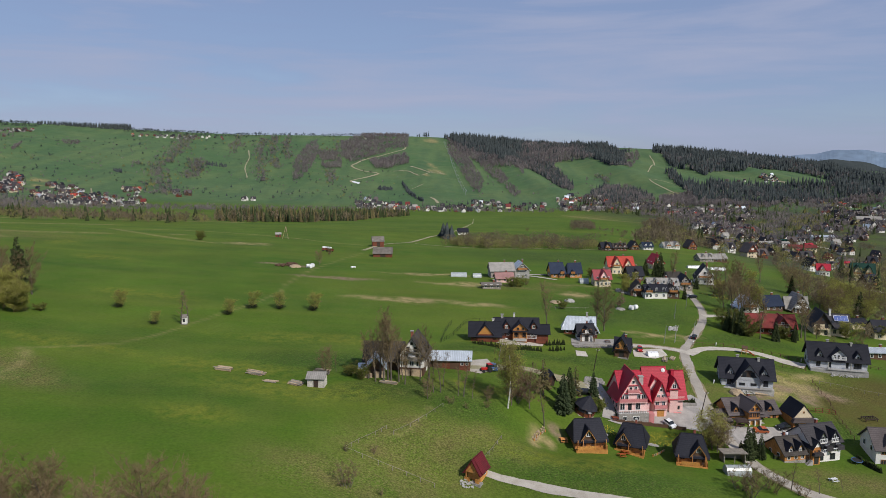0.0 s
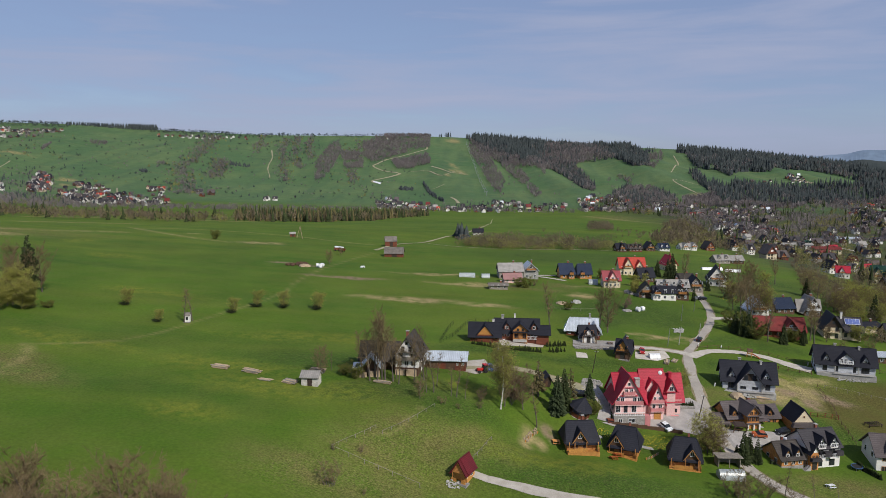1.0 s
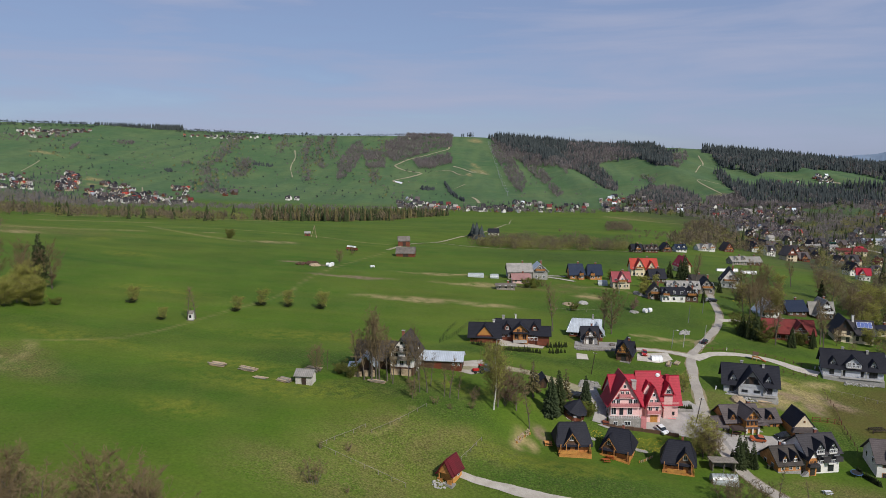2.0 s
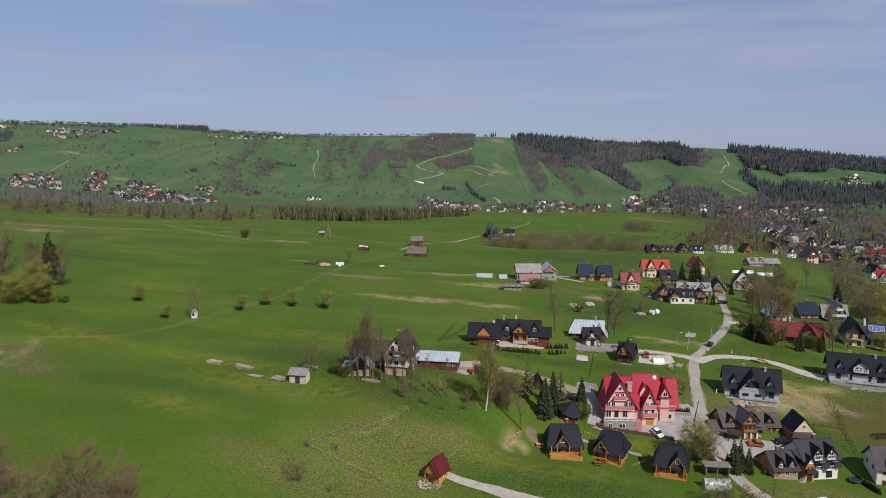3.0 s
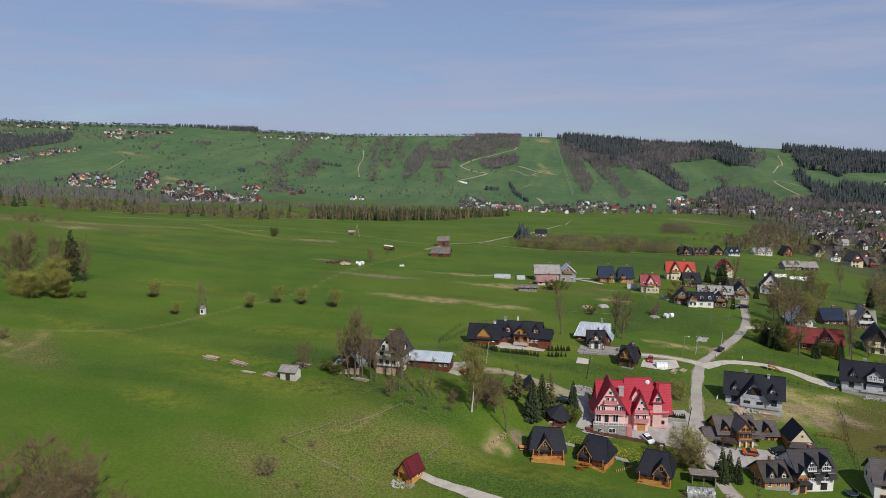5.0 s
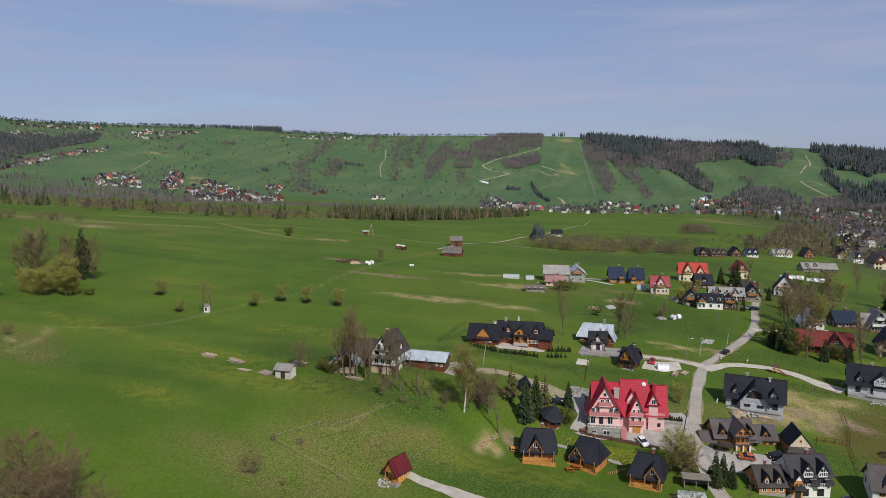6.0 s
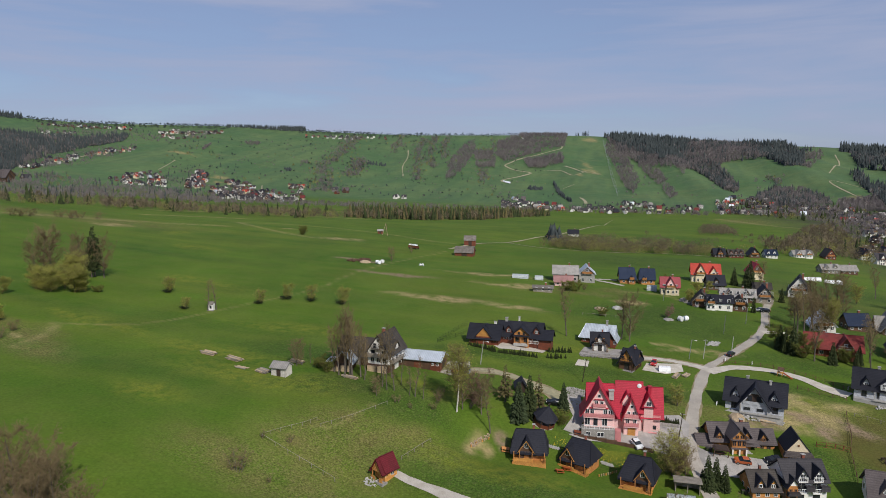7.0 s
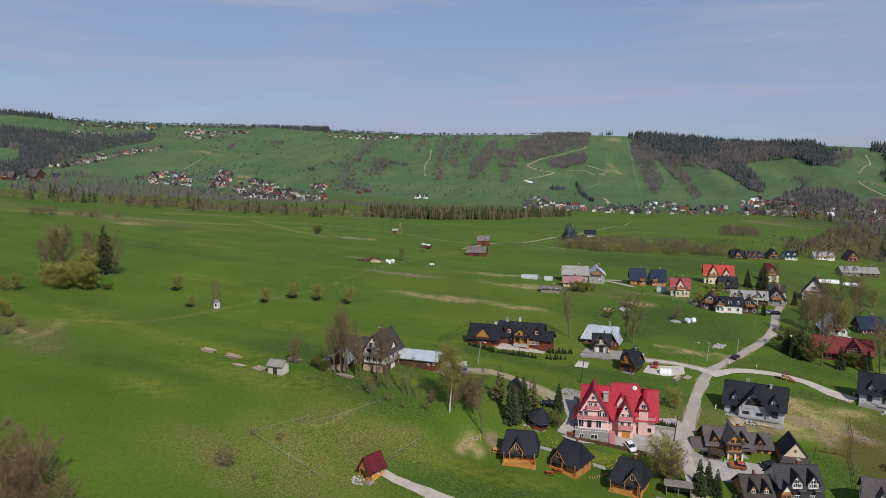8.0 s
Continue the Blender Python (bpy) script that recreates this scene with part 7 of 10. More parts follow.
car((90.9, 247.1), along_road((90.9, 247.1), (100.2, 265.8)) + 180, PAINT_BLACK, "black estate car parked at the bend of the road")
car((59.2, 175.4), 118, PAINT_WHITE, "white car on the guest house forecourt", 3.6)
car((38.4, 184.5), 10, PAINT_BLACK, "dark car beside the spruces", 4.5)
car((83.1, 175.6), 6, PAINT_ORANGE, "orange-red car in the inn yard", 3.9)
car((90.4, 178.4), 20, PAINT_BLACK, "dark car in the inn yard", 4.0)
car((91.2, 175.6), 18, PAINT_WHITE, "white estate car in the inn yard", 4.0)
car((65.5, 226.7), 80, PAINT_RED, "red car beside the dark chalet", 4.0)
car((112.0, 314.7), 30, PAINT_SILVER, "silver car at the top of the road")
car((114.0, 313.9), 25, PAINT_BLACK, "dark car at the top of the road")
car((129.0, 286.3), 10, PAINT_SILVER, "silver car on the side lane")
car((133.3, 287.0), 20, PAINT_WHITE, "white car on the side lane")
car((14.1, 190.0), 100, PAINT_BLUE, "blue car in the farmyard", 4.2)


def tractor(xy, turn):
    t = thing("tractor", "small red tractor in the farmyard", "tractor", standing(xy, turn))
    part("bonnet", box(-1.7, 0.1, -0.35, 0.35, 0.6, 1.25, 0.06), PAINT_RED, t)
    part("cab", box(0.1, 1.3, -0.6, 0.6, 0.9, 2.2, 0.06), GLASS, t)
    part("cab_roof", box(0.0, 1.4, -0.7, 0.7, 2.2, 2.32, 0.03), PAINT_RED, t)
    for x, r in ((-1.25, 0.42), (0.8, 0.7)):
        for s in (-1, 1):
            bm = bmesh.new()
            bmesh.ops.create_cone(bm, cap_ends=True, segments=16, radius1=r, radius2=r, depth=0.3, matrix=pose(x, s * 0.75, r, 90, 0, 0))
            part("wheel", bm, TYRE, t)


tractor((11.9, 187.6), 30)


def gazebo(xy):
    g = thing("gazebo", "round wooden gazebo with a dark shingled cone roof", "gazebo", standing(xy, 10))
    bm = bmesh.new()
    bmesh.ops.create_cone(bm, cap_ends=True, segments=8, radius1=3.2, radius2=0.2, depth=2.9, matrix=pose(0, 0, 3.6))
    r = part("roof", bm, ROOF_DARK, g, "dark shingled cone roof")
    part("finial", box(-0.12, 0.12, -0.12, 0.12, 5.2, 6.0), WOOD_DARK, r)
    for i in range(8):
        a = math.pi * i / 4 + 0.39
        part("post", box(-0.1, 0.1, -0.1, 0.1, -0.6, 2.4), LOG_BROWN, g, "", pose(2.7 * math.cos(a), 2.7 * math.sin(a), 0, 0, 0, math.degrees(a)))
        b = math.pi * i / 4 + 0.78
        part("side_panel", box(-1.0, 1.0, -0.04, 0.04, 0.0, 1.0), LOG_RED, g, "", pose(2.5 * math.cos(b), 2.5 * math.sin(b), 0, 0, 0, math.degrees(b) + 90))
    bm = bmesh.new()
    bmesh.ops.create_cone(bm, cap_ends=True, segments=8, radius1=2.9, radius2=2.9, depth=0.9, matrix=pose(0, 0, -0.4))
    part("floor_slab", bm, STONE, g)


gazebo((36.6, 175.2))


def lean_to(left, right, d, t, roof, walls, label, name="shelter"):
    h = thing(name, label, "shelter", site(left, right))
    w = (Vector(right) - Vector(left)).length / 2
    part("back_wall", box(-w, w, d - 0.12, d, -1, t - 0.1), walls, h)
    for s in (-1, 1):
        part("side_wall", box(s * w - 0.06, s * w + 0.06, 0.3, d - 0.13, -1, t - 0.2), walls, h)
    part("roof", box(-w - 0.4, w + 0.4, -0.5, d + 0.3, 0, 0.14), roof, h, "", pose(0, 0, t, -4, 0, 0))
    posts(h, (-w + 0.1, 0, w - 0.1), 0.1, -0.8, t, 0.14, walls)
    return h


lean_to((66.8, 158.5), (71.9, 158.2), 3.0, 2.5, WOOD_GREY, WOOD_GREY, "open timber shelter with a weathered plank roof by the road")


def greenhouse(left, right, d, t, label, material=None, hoops=8):
    h = thing("greenhouse", label, "greenhouse", site(left, right))
    w = (Vector(right) - Vector(left)).length
    arc = [(math.cos(a) * d / 2, math.sin(a) * t) for a in [math.pi * i / 10 for i in range(11)]]
    bm = bmesh.new()
    prev = None
    for x in (-w / 2, w / 2):
        ring = [bm.verts.new((x, d / 2 + y, z - 0.2 * (z < 0.01))) for y, z in arc]
        if prev:
            for i in range(10):
                bm.faces.new((prev[i], prev[i + 1], ring[i + 1], ring[i]))
        bm.faces.new(ring if prev else ring[::-1])
        prev = ring
    part("cover", bm, material or POLY_CLEAR, h)
    for i in range(hoops):
        x = -w / 2 + w * i / (hoops - 1)
        rib = bmesh.new()
        tube(rib, [(x, d / 2 + y * 1.01, z * 1.01) for y, z in arc], [0.035] * 11, 4)
        part("hoop", rib, STEEL, h)
    return h


greenhouse((64.7, 151.0), (70.3, 151.0), 3.0, 2.1, "low greenhouse of milky film and steel hoops")
greenhouse((155.5, 437.2), (168.1, 439.2), 3.6, 1.8, "long white film tunnel beside the white house", PLASTIC_WHITE, 12)
greenhouse((169.6, 437.5), (178.3, 435.1), 3.6, 1.8, "second white film tunnel beside the white house", PLASTIC_WHITE, 10)
greenhouse((4.0, 348.0), (12.0, 348.0), 5, 1.9, "pale blue film greenhouse in the field", POLY_CLEAR, 8)
greenhouse((15.4, 347.2), (19.4, 348.2), 4, 2.0, "short film greenhouse in the field", POLY_CLEAR, 5)
greenhouse((68.3, 344.0), (72.7, 343.4), 5, 2.4, "small milky greenhouse by the timber houses", POLY_CLEAR, 5)
greenhouse((66.8, 220.6), (70.2, 221.1), 3.0, 1.7, "white film garden tent on the gravel", PLASTIC_WHITE, 4)


def bale(xy, label, r=0.75, w=1.3):
    b = thing("hay_bale", label, "bale", standing(xy, 30 + 40 * (xy[0] % 3)), "wrapped bales")
    bm = bmesh.new()
    bmesh.ops.create_cone(bm, cap_ends=True, segments=16, radius1=r, radius2=r, depth=w, matrix=pose(0, 0, r * 0.96, 90, 0, 0))
    bmesh.ops.bevel(bm, geom=[e for e in bm.edges if abs(e.verts[0].co.y - e.verts[1].co.y) < 0.01], offset=0.16, segments=2, affect="EDGES")
    part("wrap", bm, PLASTIC_WHITE, b)


for p in ((-69.9, 357.7), (-68.4, 356.0), (-68.2, 361.1), (78.4, 285.7), (80.4, 287.0)):
    bale(p, "white film-wrapped hay bale in the meadow", 1.0, 1.7)
for p in ((-48.2, 365.8), (-47.0, 366.5)):
    bale(p, "small white wrapped bale beside the path", 0.6, 1.2)


def plank_stack(xy, turn, length, rows, layers, label, seed):
    rnd = random.Random(seed)
    s = thing("plank_stack", label, "planks", standing(xy, turn), "timber piles in the meadow")
    for k in range(layers):
        for i in range(rows - k // 2):
            y = (i - rows / 2) * 0.42 + rnd.uniform(-0.06, 0.06)
            x = rnd.uniform(-0.5, 0.5)
            n = length * rnd.uniform(0.75, 1.0)
            part("plank", box(-n / 2, n / 2, -0.17, 0.17, 0, 0.14), WOOD_PALE if rnd.random() < 0.6 else WOOD_GREY, s, "", pose(x, y, 0.1 + k * 0.16, 0, 0, rnd.uniform(-4, 4)))
    for x in (-length * 0.3, length * 0.3):
        part("bearer", box(x - 0.08, x + 0.08, -rows * 0.22, rows * 0.22, -0.15, 0.1), WOOD_GREY, s)


plank_stack((-57.1, 177.0), -8, 4.4, 6, 4, "loose stack of weathered planks in the grass", 1)
plank_stack((-48.4, 175.6), -14, 4.6, 6, 4, "stack of sawn boards lying in the grass", 2)
plank_stack((-43.3, 170.5), -8, 3.6, 4, 1, "single layer of pale boards on the grass", 3)
plank_stack((-36.9, 170.4), -20, 3.4, 7, 3, "tumbled planks beside the plank shed", 4)
plank_stack((-31.9, 180.6), -14, 4.2, 5, 5, "covered timber stack behind the plank shed", 5)
plank_stack((-13.9, 173.8), -10, 4.5, 3, 4, "stack of beams under the bare trees", 6)
plank_stack((71.3, 219.1), 70, 4.5, 4, 4, "stack of beams beside the road", 7)
plank_stack((92.7, 197.3), 5, 4.5, 5, 2, "scaffold boards before the unfinished house", 8)
plank_stack((133.3, 219.5), -10, 4.5, 4, 2, "builder's boards on the bare soil", 9)
plank_stack((49.1, 234.8), 5, 5, 4, 3, "garden timber by the chalets", 10)


def stones(name, label, poly, n, low, high, seed, material=None):
    """Loose rounded stones in a polygon, as one mass."""
    vs, fs = [], []
    rnd = random.Random(seed)
    base = [Vector(v).normalized() for v in ((1, 0, 0), (-1, 0, 0), (0, 1, 0), (0, -1, 0), (0, 0, 1), (0, 0, -1), (1, 1, 1), (-1, 1, 1), (1, -1, 1), (-1, -1, 1))]
    for x, y in inside(poly, n, seed):
        r = rnd.uniform(low, high)
        bm = bmesh.new()
        for v in base:
            bm.verts.new(v * r * rnd.uniform(0.7, 1.15))
        bmesh.ops.convex_hull(bm, input=bm.verts[:])
        bm.verts.ensure_lookup_table()
        k = len(vs)
        bm.verts.index_update()
        z = gz(x, y) + r * 0.3
        vs += [v.co + Vector((x, y, z)) for v in bm.verts]
        fs += [[k + v.index for v in f.verts] for f in bm.faces]
        bm.free()
    tagged(part(name, mesh_of(name, vs, fs), material or STONE, None, label), "", "stones", "", "stuff")


def inside(poly, n, seed):
    """n places inside a polygon."""
    rnd = np.random.RandomState(seed)
    poly = np.array(poly, float)
    lo, hi = poly.min(0), poly.max(0)
    got = np.zeros((0, 2))
    while len(got) < n:
        q = lo + rnd.rand(n * 3, 2) * (hi - lo)
        odd = np.zeros(len(q), bool)
        for a, b in zip(poly, np.roll(poly, -1, 0)):
            odd ^= ((a[1] > q[:, 1]) != (b[1] > q[:, 1])) & (q[:, 0] < (b[0] - a[0]) * (q[:, 1] - a[1]) / (b[1] - a[1] + 1e-9) + a[0])
        got = np.concatenate([got, q[odd]])
    return got[:n]


stones("rubble_bank", "grey rubble stone bank above the guest house yard", [(39.6, 191.2), (41.3, 196.4), (46.2, 196.0), (46.2, 192.5), (41.9, 190.4)], 420, 0.12, 0.34, 1)
stones("stone_ring", "pale boulders round the little hut", [(3.2, 137.1), (5.0, 138.4), (6.7, 137.2), (6.2, 135.4), (3.9, 135.5)], 60, 0.1, 0.28, 2, CONCRETE)
stones("stone_heap", "pale stone heap in the field", [(85.9, 260.4), (89.7, 261.3), (88.0, 256.3), (84.3, 255.4)], 120, 0.2, 0.5, 3, CONCRETE)
stones("stone_heap", "stones tipped on the bank by the cabins", [(21.1, 159.3), (22.9, 163.0), (24.5, 164.9), (25.0, 164.0), (23.3, 161.6), (22.2, 158.8)], 45, 0.15, 0.35, 4, WOOD_PALE)
stones("stone_heap", "boulders under the garden terrace", [(43.2, 225.4), (52.2, 228.1), (60.7, 231.7), (60.1, 229.0), (42.8, 223.2)], 110, 0.2, 0.5, 5)
stones("stone_heap", "rubble under the unfinished house", [(84.8, 198.1), (92.1, 197.9), (97.6, 198.3), (96.5, 196.6), (84.4, 195.3)], 110, 0.15, 0.45, 6, CONCRETE)
stones("stone_heap", "building rubble on tan soil", [(125.6, 219.6), (134.9, 219.7), (133.1, 216.6), (124.1, 216.7)], 100, 0.15, 0.4, 7, CONCRETE)
stones("stone_heap", "garden stones below the cream house", [(83.1, 330.7), (88.8, 316.8), (87.3, 311.5), (81.2, 323.0)], 140, 0.3, 0.8, 8)
stones("stone_heap", "dug earth and stones in the field", [(-87.5, 358.0), (-80.3, 372.4), (-75.7, 364.7), (-83.4, 353.0)], 90, 0.3, 0.9, 9, LOG_BROWN)


def flowers(label, poly, n, seed):
    """Loose yellow flower heads standing in the grass, as one mass."""
    rnd = random.Random(seed)
    vs, fs = [], []
    for x, y in inside(poly, n, seed):
        z, r, b = gz(x, y) + rnd.uniform(0.10, 0.22), rnd.uniform(0.06, 0.13), len(vs)
        for j in range(5):
            vs.append((x + r * math.cos(j * 1.2566), y + r * math.sin(j * 1.2566), z + rnd.uniform(-0.02, 0.02)))
        vs.append((x, y, z + 0.05))
        fs += [(b + j, b + (j + 1) % 5, b + 5) for j in range(5)]
    tagged(part("dandelions", mesh_of("dandelions", vs, fs), DANDELION, None, label), "", "flowers", "", "stuff")


flowers("yellow dandelions in the lawn above the cabins", [(46.5, 172.4), (57.5, 172.6), (62.5, 170.6), (60.0, 165.8), (52.5, 167.6), (46.0, 169.6)], 420, 31)
flowers("yellow dandelions in the grass by the gazebo", [(39.0, 171.5), (44.0, 172.0), (44.5, 167.5), (40.0, 167.5)], 90, 32)
flowers("yellow dandelions in the garden under the ridge road", [(124.0, 330.0), (134.0, 334.0), (136.0, 322.0), (126.0, 318.0)], 220, 33)


def mound(xy, r, t, material, label, name="sand_heap"):
    m = thing(name, label, "heap", standing(xy))
    bm = bmesh.new()
    bmesh.ops.create_icosphere(bm, subdivisions=3, radius=1)
    for v in bm.verts:
        k = 1 + 0.18 * noise.noise(v.co * 2.2)
        v.co = Vector((v.co.x * r * k, v.co.y * r * k, max(-0.3, v.co.z) * t * k))
    part("mound_body", bm, material, m)


mound((84.8, 195.1), 2.0, 1.5, WOOD_PALE, "pale sand heap before the unfinished house")
mound((54.7, 296.8), 2.2, 1.2, CONCRETE, "grey film-covered silage heap in the field", "silage_heap")
mound((48.0, 292.8), 2.5, 0.9, WOOD_PALE, "low straw heap in the field", "straw_heap")
mound((-76.4, 356.7), 3.0, 1.4, WOOD_PALE, "straw-coloured manure heap in the meadow", "straw_heap")
mound((74.0, 285.8), 2.0, 0.7, STONE, "heap of garden stones under a red bush", "stone_mound")


def fence(points, label, gap=2.4, t=1.15, rails=2, material=None, thick=0.1):
    f = thing("fence", label, "fence", pose(points[0][0], points[0][1], 0))
    o = Vector((points[0][0], points[0][1], 0))
    c = curve_through(points, gap)
    tops = []
    for x, y in c:
        z = gz(x, y)
        part("post", box(-thick / 2, thick / 2, -thick / 2, thick / 2, -0.4, t), material or WOOD_GREY, f, "", pose(x - o.x, y - o.y, z, random.uniform(-3, 3), random.uniform(-3, 3), 20))
        tops.append(Vector((x, y, z)) - o)
    for k in range(rails):
        h = t * (0.92 - 0.45 * k)
        for a, b in zip(tops, tops[1:]):
            bm = bmesh.new()
            tube(bm, [a + Vector((0, 0, h)), b + Vector((0, 0, h))], [thick * 0.4] * 2, 4)
            part("rail", bm, material or WOOD_GREY, f)


fence([(87.4, 238.2), (94.9, 239.4), (102.5, 239.2), (110.9, 236.0), (117.6, 231.3), (121.7, 228.4)], "dark rail fence along the gravel drive", 2.6, 1.2, 2, LOG_BROWN, 0.14)
fence([(106.0, 224.2), (111.4, 222.4), (118.1, 220.9)], "dark rail fence below the gravel drive", 2.6, 1.2, 2, LOG_BROWN, 0.14)
fence([(140.7, 226.9), (145.0, 225.7), (150.2, 223.5)], "dark rail fence beside the unfinished house", 2.6, 1.2, 2, LOG_BROWN, 0.14)
fence([(115.4, 211.3), (114.0, 205.2), (112.6, 197.1), (109.9, 188.3), (108.5, 180.4), (107.5, 174.8)], "old dark field fence down the slope", 2.6, 1.1, 2, LOG_BROWN, 0.1)
fence([(117.3, 210.8), (122.8, 208.0), (127.7, 204.4), (134.2, 201.1)], "weathered wire fence across the field", 3.0, 1.0, 1, WOOD_GREY, 0.1)
fence([(102.3, 188.5), (106.6, 189.0), (109.9, 188.3)], "red-brown board fence behind the annex", 1.6, 1.3, 3, LOG_RED, 0.14)
fence([(-20.3, 138.0), (-18.0, 142.0), (-14.7, 146.4), (-12.6, 149.5)], "weathered pale rail fence in the meadow", 2.6, 0.9, 1, WOOD_GREY, 0.09)
fence([(-10.9, 147.8), (-7.4, 151.8), (-3.8, 156.6), (-0.0, 162.5)], "weathered pale rail fence below the farm", 2.6, 0.9, 1, WOOD_GREY, 0.09)
fence([(-20.0, 137.6), (-13.2, 135.8), (-7.4, 134.7), (-1.7, 133.4)], "leaning posts of an old meadow fence", 3.5, 1.0, 1, WOOD_GREY, 0.1)
fence([(9.1, 144.6), (11.1, 147.9), (13.4, 153.2)], "pale rail fence behind the little hut", 2.4, 0.9, 1, WOOD_GREY, 0.1)
fence([(-0.7, 215.2), (0.3, 225.9), (1.5, 236.3), (3.1, 244.4)], "green wire mesh fence round the lodge garden", 2.2, 1.4, 5, NEEDLE_BLUE, 0.07)
fence([(-0.4, 216.0), (3.0, 224.5), (8.6, 247.1), (15.7, 250.0)], "green wire mesh fence behind the lodge", 2.2, 1.4, 5, NEEDLE_BLUE, 0.07)
fence([(41.4, 279.2), (54.1, 280.9), (62.5, 284.2)], "thin wire fence across the field", 4, 1.0, 1, WOOD_GREY, 0.08)


def pole(xy, t, label, lamp=False, material=None, arms=True):
    p = thing("street_lamp" if lamp else "utility_pole", label, "pole", standing(xy))
    bm = bmesh.new()
    tube(bm, [(0, 0, -0.5), (0, 0, t)], [0.14, 0.09], 8)
    part("mast", bm, material or WOOD_GREY, p)
    if lamp:
        part("lamp_arm", box(-0.03, 1.3, -0.03, 0.03, t - 0.05, t + 0.03), STEEL, p)
        part("lamp_head", box(0.9, 1.6, -0.12, 0.12, t - 0.1, t + 0.08, 0.03), FRAME_WHITE, p)
    elif arms:
        part("cross_arm", box(-0.6, 0.6, -0.05, 0.05, t - 0.5, t - 0.38), STEEL, p)
        for x in (-0.5, 0.5):
            part("insulator", box(x - 0.05, x + 0.05, -0.05, 0.05, t - 0.38, t - 0.2), FRAME_WHITE, p)


pole((16.3, 198.2), 7.0, "tall white lamp pole beside the farm lane", True, CONCRETE)
pole((44.9, 202.0), 7.0, "dark wooden pole above the guest house", False, WOOD_DARK)
pole((77.0, 237.5), 6.5, "grey street lamp at the road fork", True, STEEL)
pole((69.2, 180.4), 7.5, "wooden pole by the guest house drive", False, WOOD_DARK)
pole((92.5, 273.9), 7, "thin pole in the green field", False, STEEL, False)
pole((102.8, 290.6), 6.5, "street lamp at the top of the road", True, STEEL)
pole((74.4, 322.1), 6, "thin white pole by the cream house", False, STEEL, False)
pole((81.6, 240.1), 6.5, "pale concrete pole beside the road", False, CONCRETE)
pole((91.5, 249.6), 6, "pale pole by the gravel drive", False, CONCRETE, False)
for s in (-1, 1):
    a = thing("power_mast", "leg of a timber power mast in the meadow", "pole", standing((-114.7, 505.7)))
    bm = bmesh.new()
    tube(bm, [(s * 2.2, 0, -0.3), (0, 0, 9)], [0.18, 0.14], 6)
    part("mast", bm, WOOD_PALE, a)


def wagon(xy, turn, label):
    w = thing("hay_wagon", label, "wagon", standing(xy, turn))
    part("bed", box(-2.4, 2.4, -1.1, 1.1, 0.9, 1.1), LOG_RED, w)
    for s in (-1, 1):
        part("side_board", box(-2.4, 2.4, s * 1.08 - 0.04, s * 1.08 + 0.04, 1.1, 2.0), LOG_RED, w)
    part("canopy", box(-2.0, 1.0, -1.0, 1.0, 2.2, 3.0, 0.1), PLASTIC_WHITE, w)
    for x in (-1.5, 1.5):
        for s in (-1, 1):
            bm = bmesh.new()
            bmesh.ops.create_cone(bm, cap_ends=True, segments=14, radius1=0.5, radius2=0.5, depth=0.2, matrix=pose(x, s * 1.1, 0.5, 90, 0, 0))
            part("wheel", bm, TYRE, w)


wagon((-74.6, 440.0), 10, "red and white hay wagon standing in the meadow")
wagon((-71.9, 438.7), -30, "second red hay wagon in the meadow")


def bench(xy, turn, material, label):
    b = thing("garden_bench", label, "bench", standing(xy, turn))
    part("tabletop", box(-0.9, 0.9, -0.4, 0.4, 0.7, 0.76), material, b)
    for s in (-1, 1):
        part("seat", box(-0.9, 0.9, s * 0.75 - 0.14, s * 0.75 + 0.14, 0.42, 0.47), material, b)
        part("leg_frame", boxes((s * 0.7 - 0.05, s * 0.7 + 0.05, -0.85, 0.85, 0.36, 0.42), (s * 0.7 - 0.05, s * 0.7 + 0.05, -0.5, -0.4, 0, 0.7), (s * 0.7 - 0.05, s * 0.7 + 0.05, 0.4, 0.5, 0, 0.7)), material, b)


bench((42.0, 157.0), 25, PAINT_ORANGE, "orange wooden picnic bench beside the cabin")
bench((43.4, 159.4), 25, PAINT_ORANGE, "second orange picnic bench beside the cabin")
bench((29.1, 161.6), 10, LOG_ORANGE, "wooden garden bench by the first cabin")
bench((56.4, 233.8), 5, LOG_BROWN, "garden table on the paved terrace")
bench((90.9, 154.5), 20, PLASTIC_WHITE, "white garden table on the lawn")
bench((44.9, 175.6), 10, LOG_RED, "dark red bench beside the guest house")


def trampoline(xy, material, label):
    t = thing("trampoline", label, "trampoline", standing(xy))
    bm = bmesh.new()
    bmesh.ops.create_cone(bm, cap_ends=True, segments=20, radius1=1.2, radius2=1.2, depth=0.08, matrix=pose(0, 0, 0.8))
    part("mat", bm, TYRE, t)
    bm = bmesh.new()
    tube(bm, [(1.25 * math.cos(a), 1.25 * math.sin(a), 0.82) for a in [2 * math.pi * i / 20 for i in range(21)]], [0.12] * 21, 5)
    part("rim_pad", bm, material, t)
    for i in range(6):
        a = math.pi * i / 3
        bm = bmesh.new()
        tube(bm, [(1.2 * math.cos(a), 1.2 * math.sin(a), -0.2), (1.2 * math.cos(a), 1.2 * math.sin(a), 0.8)], [0.03] * 2, 5)
        part("leg", bm, STEEL, t)


trampoline((102.1, 164.4), PAINT_BLUE, "round black trampoline with a blue rim on the lawn")


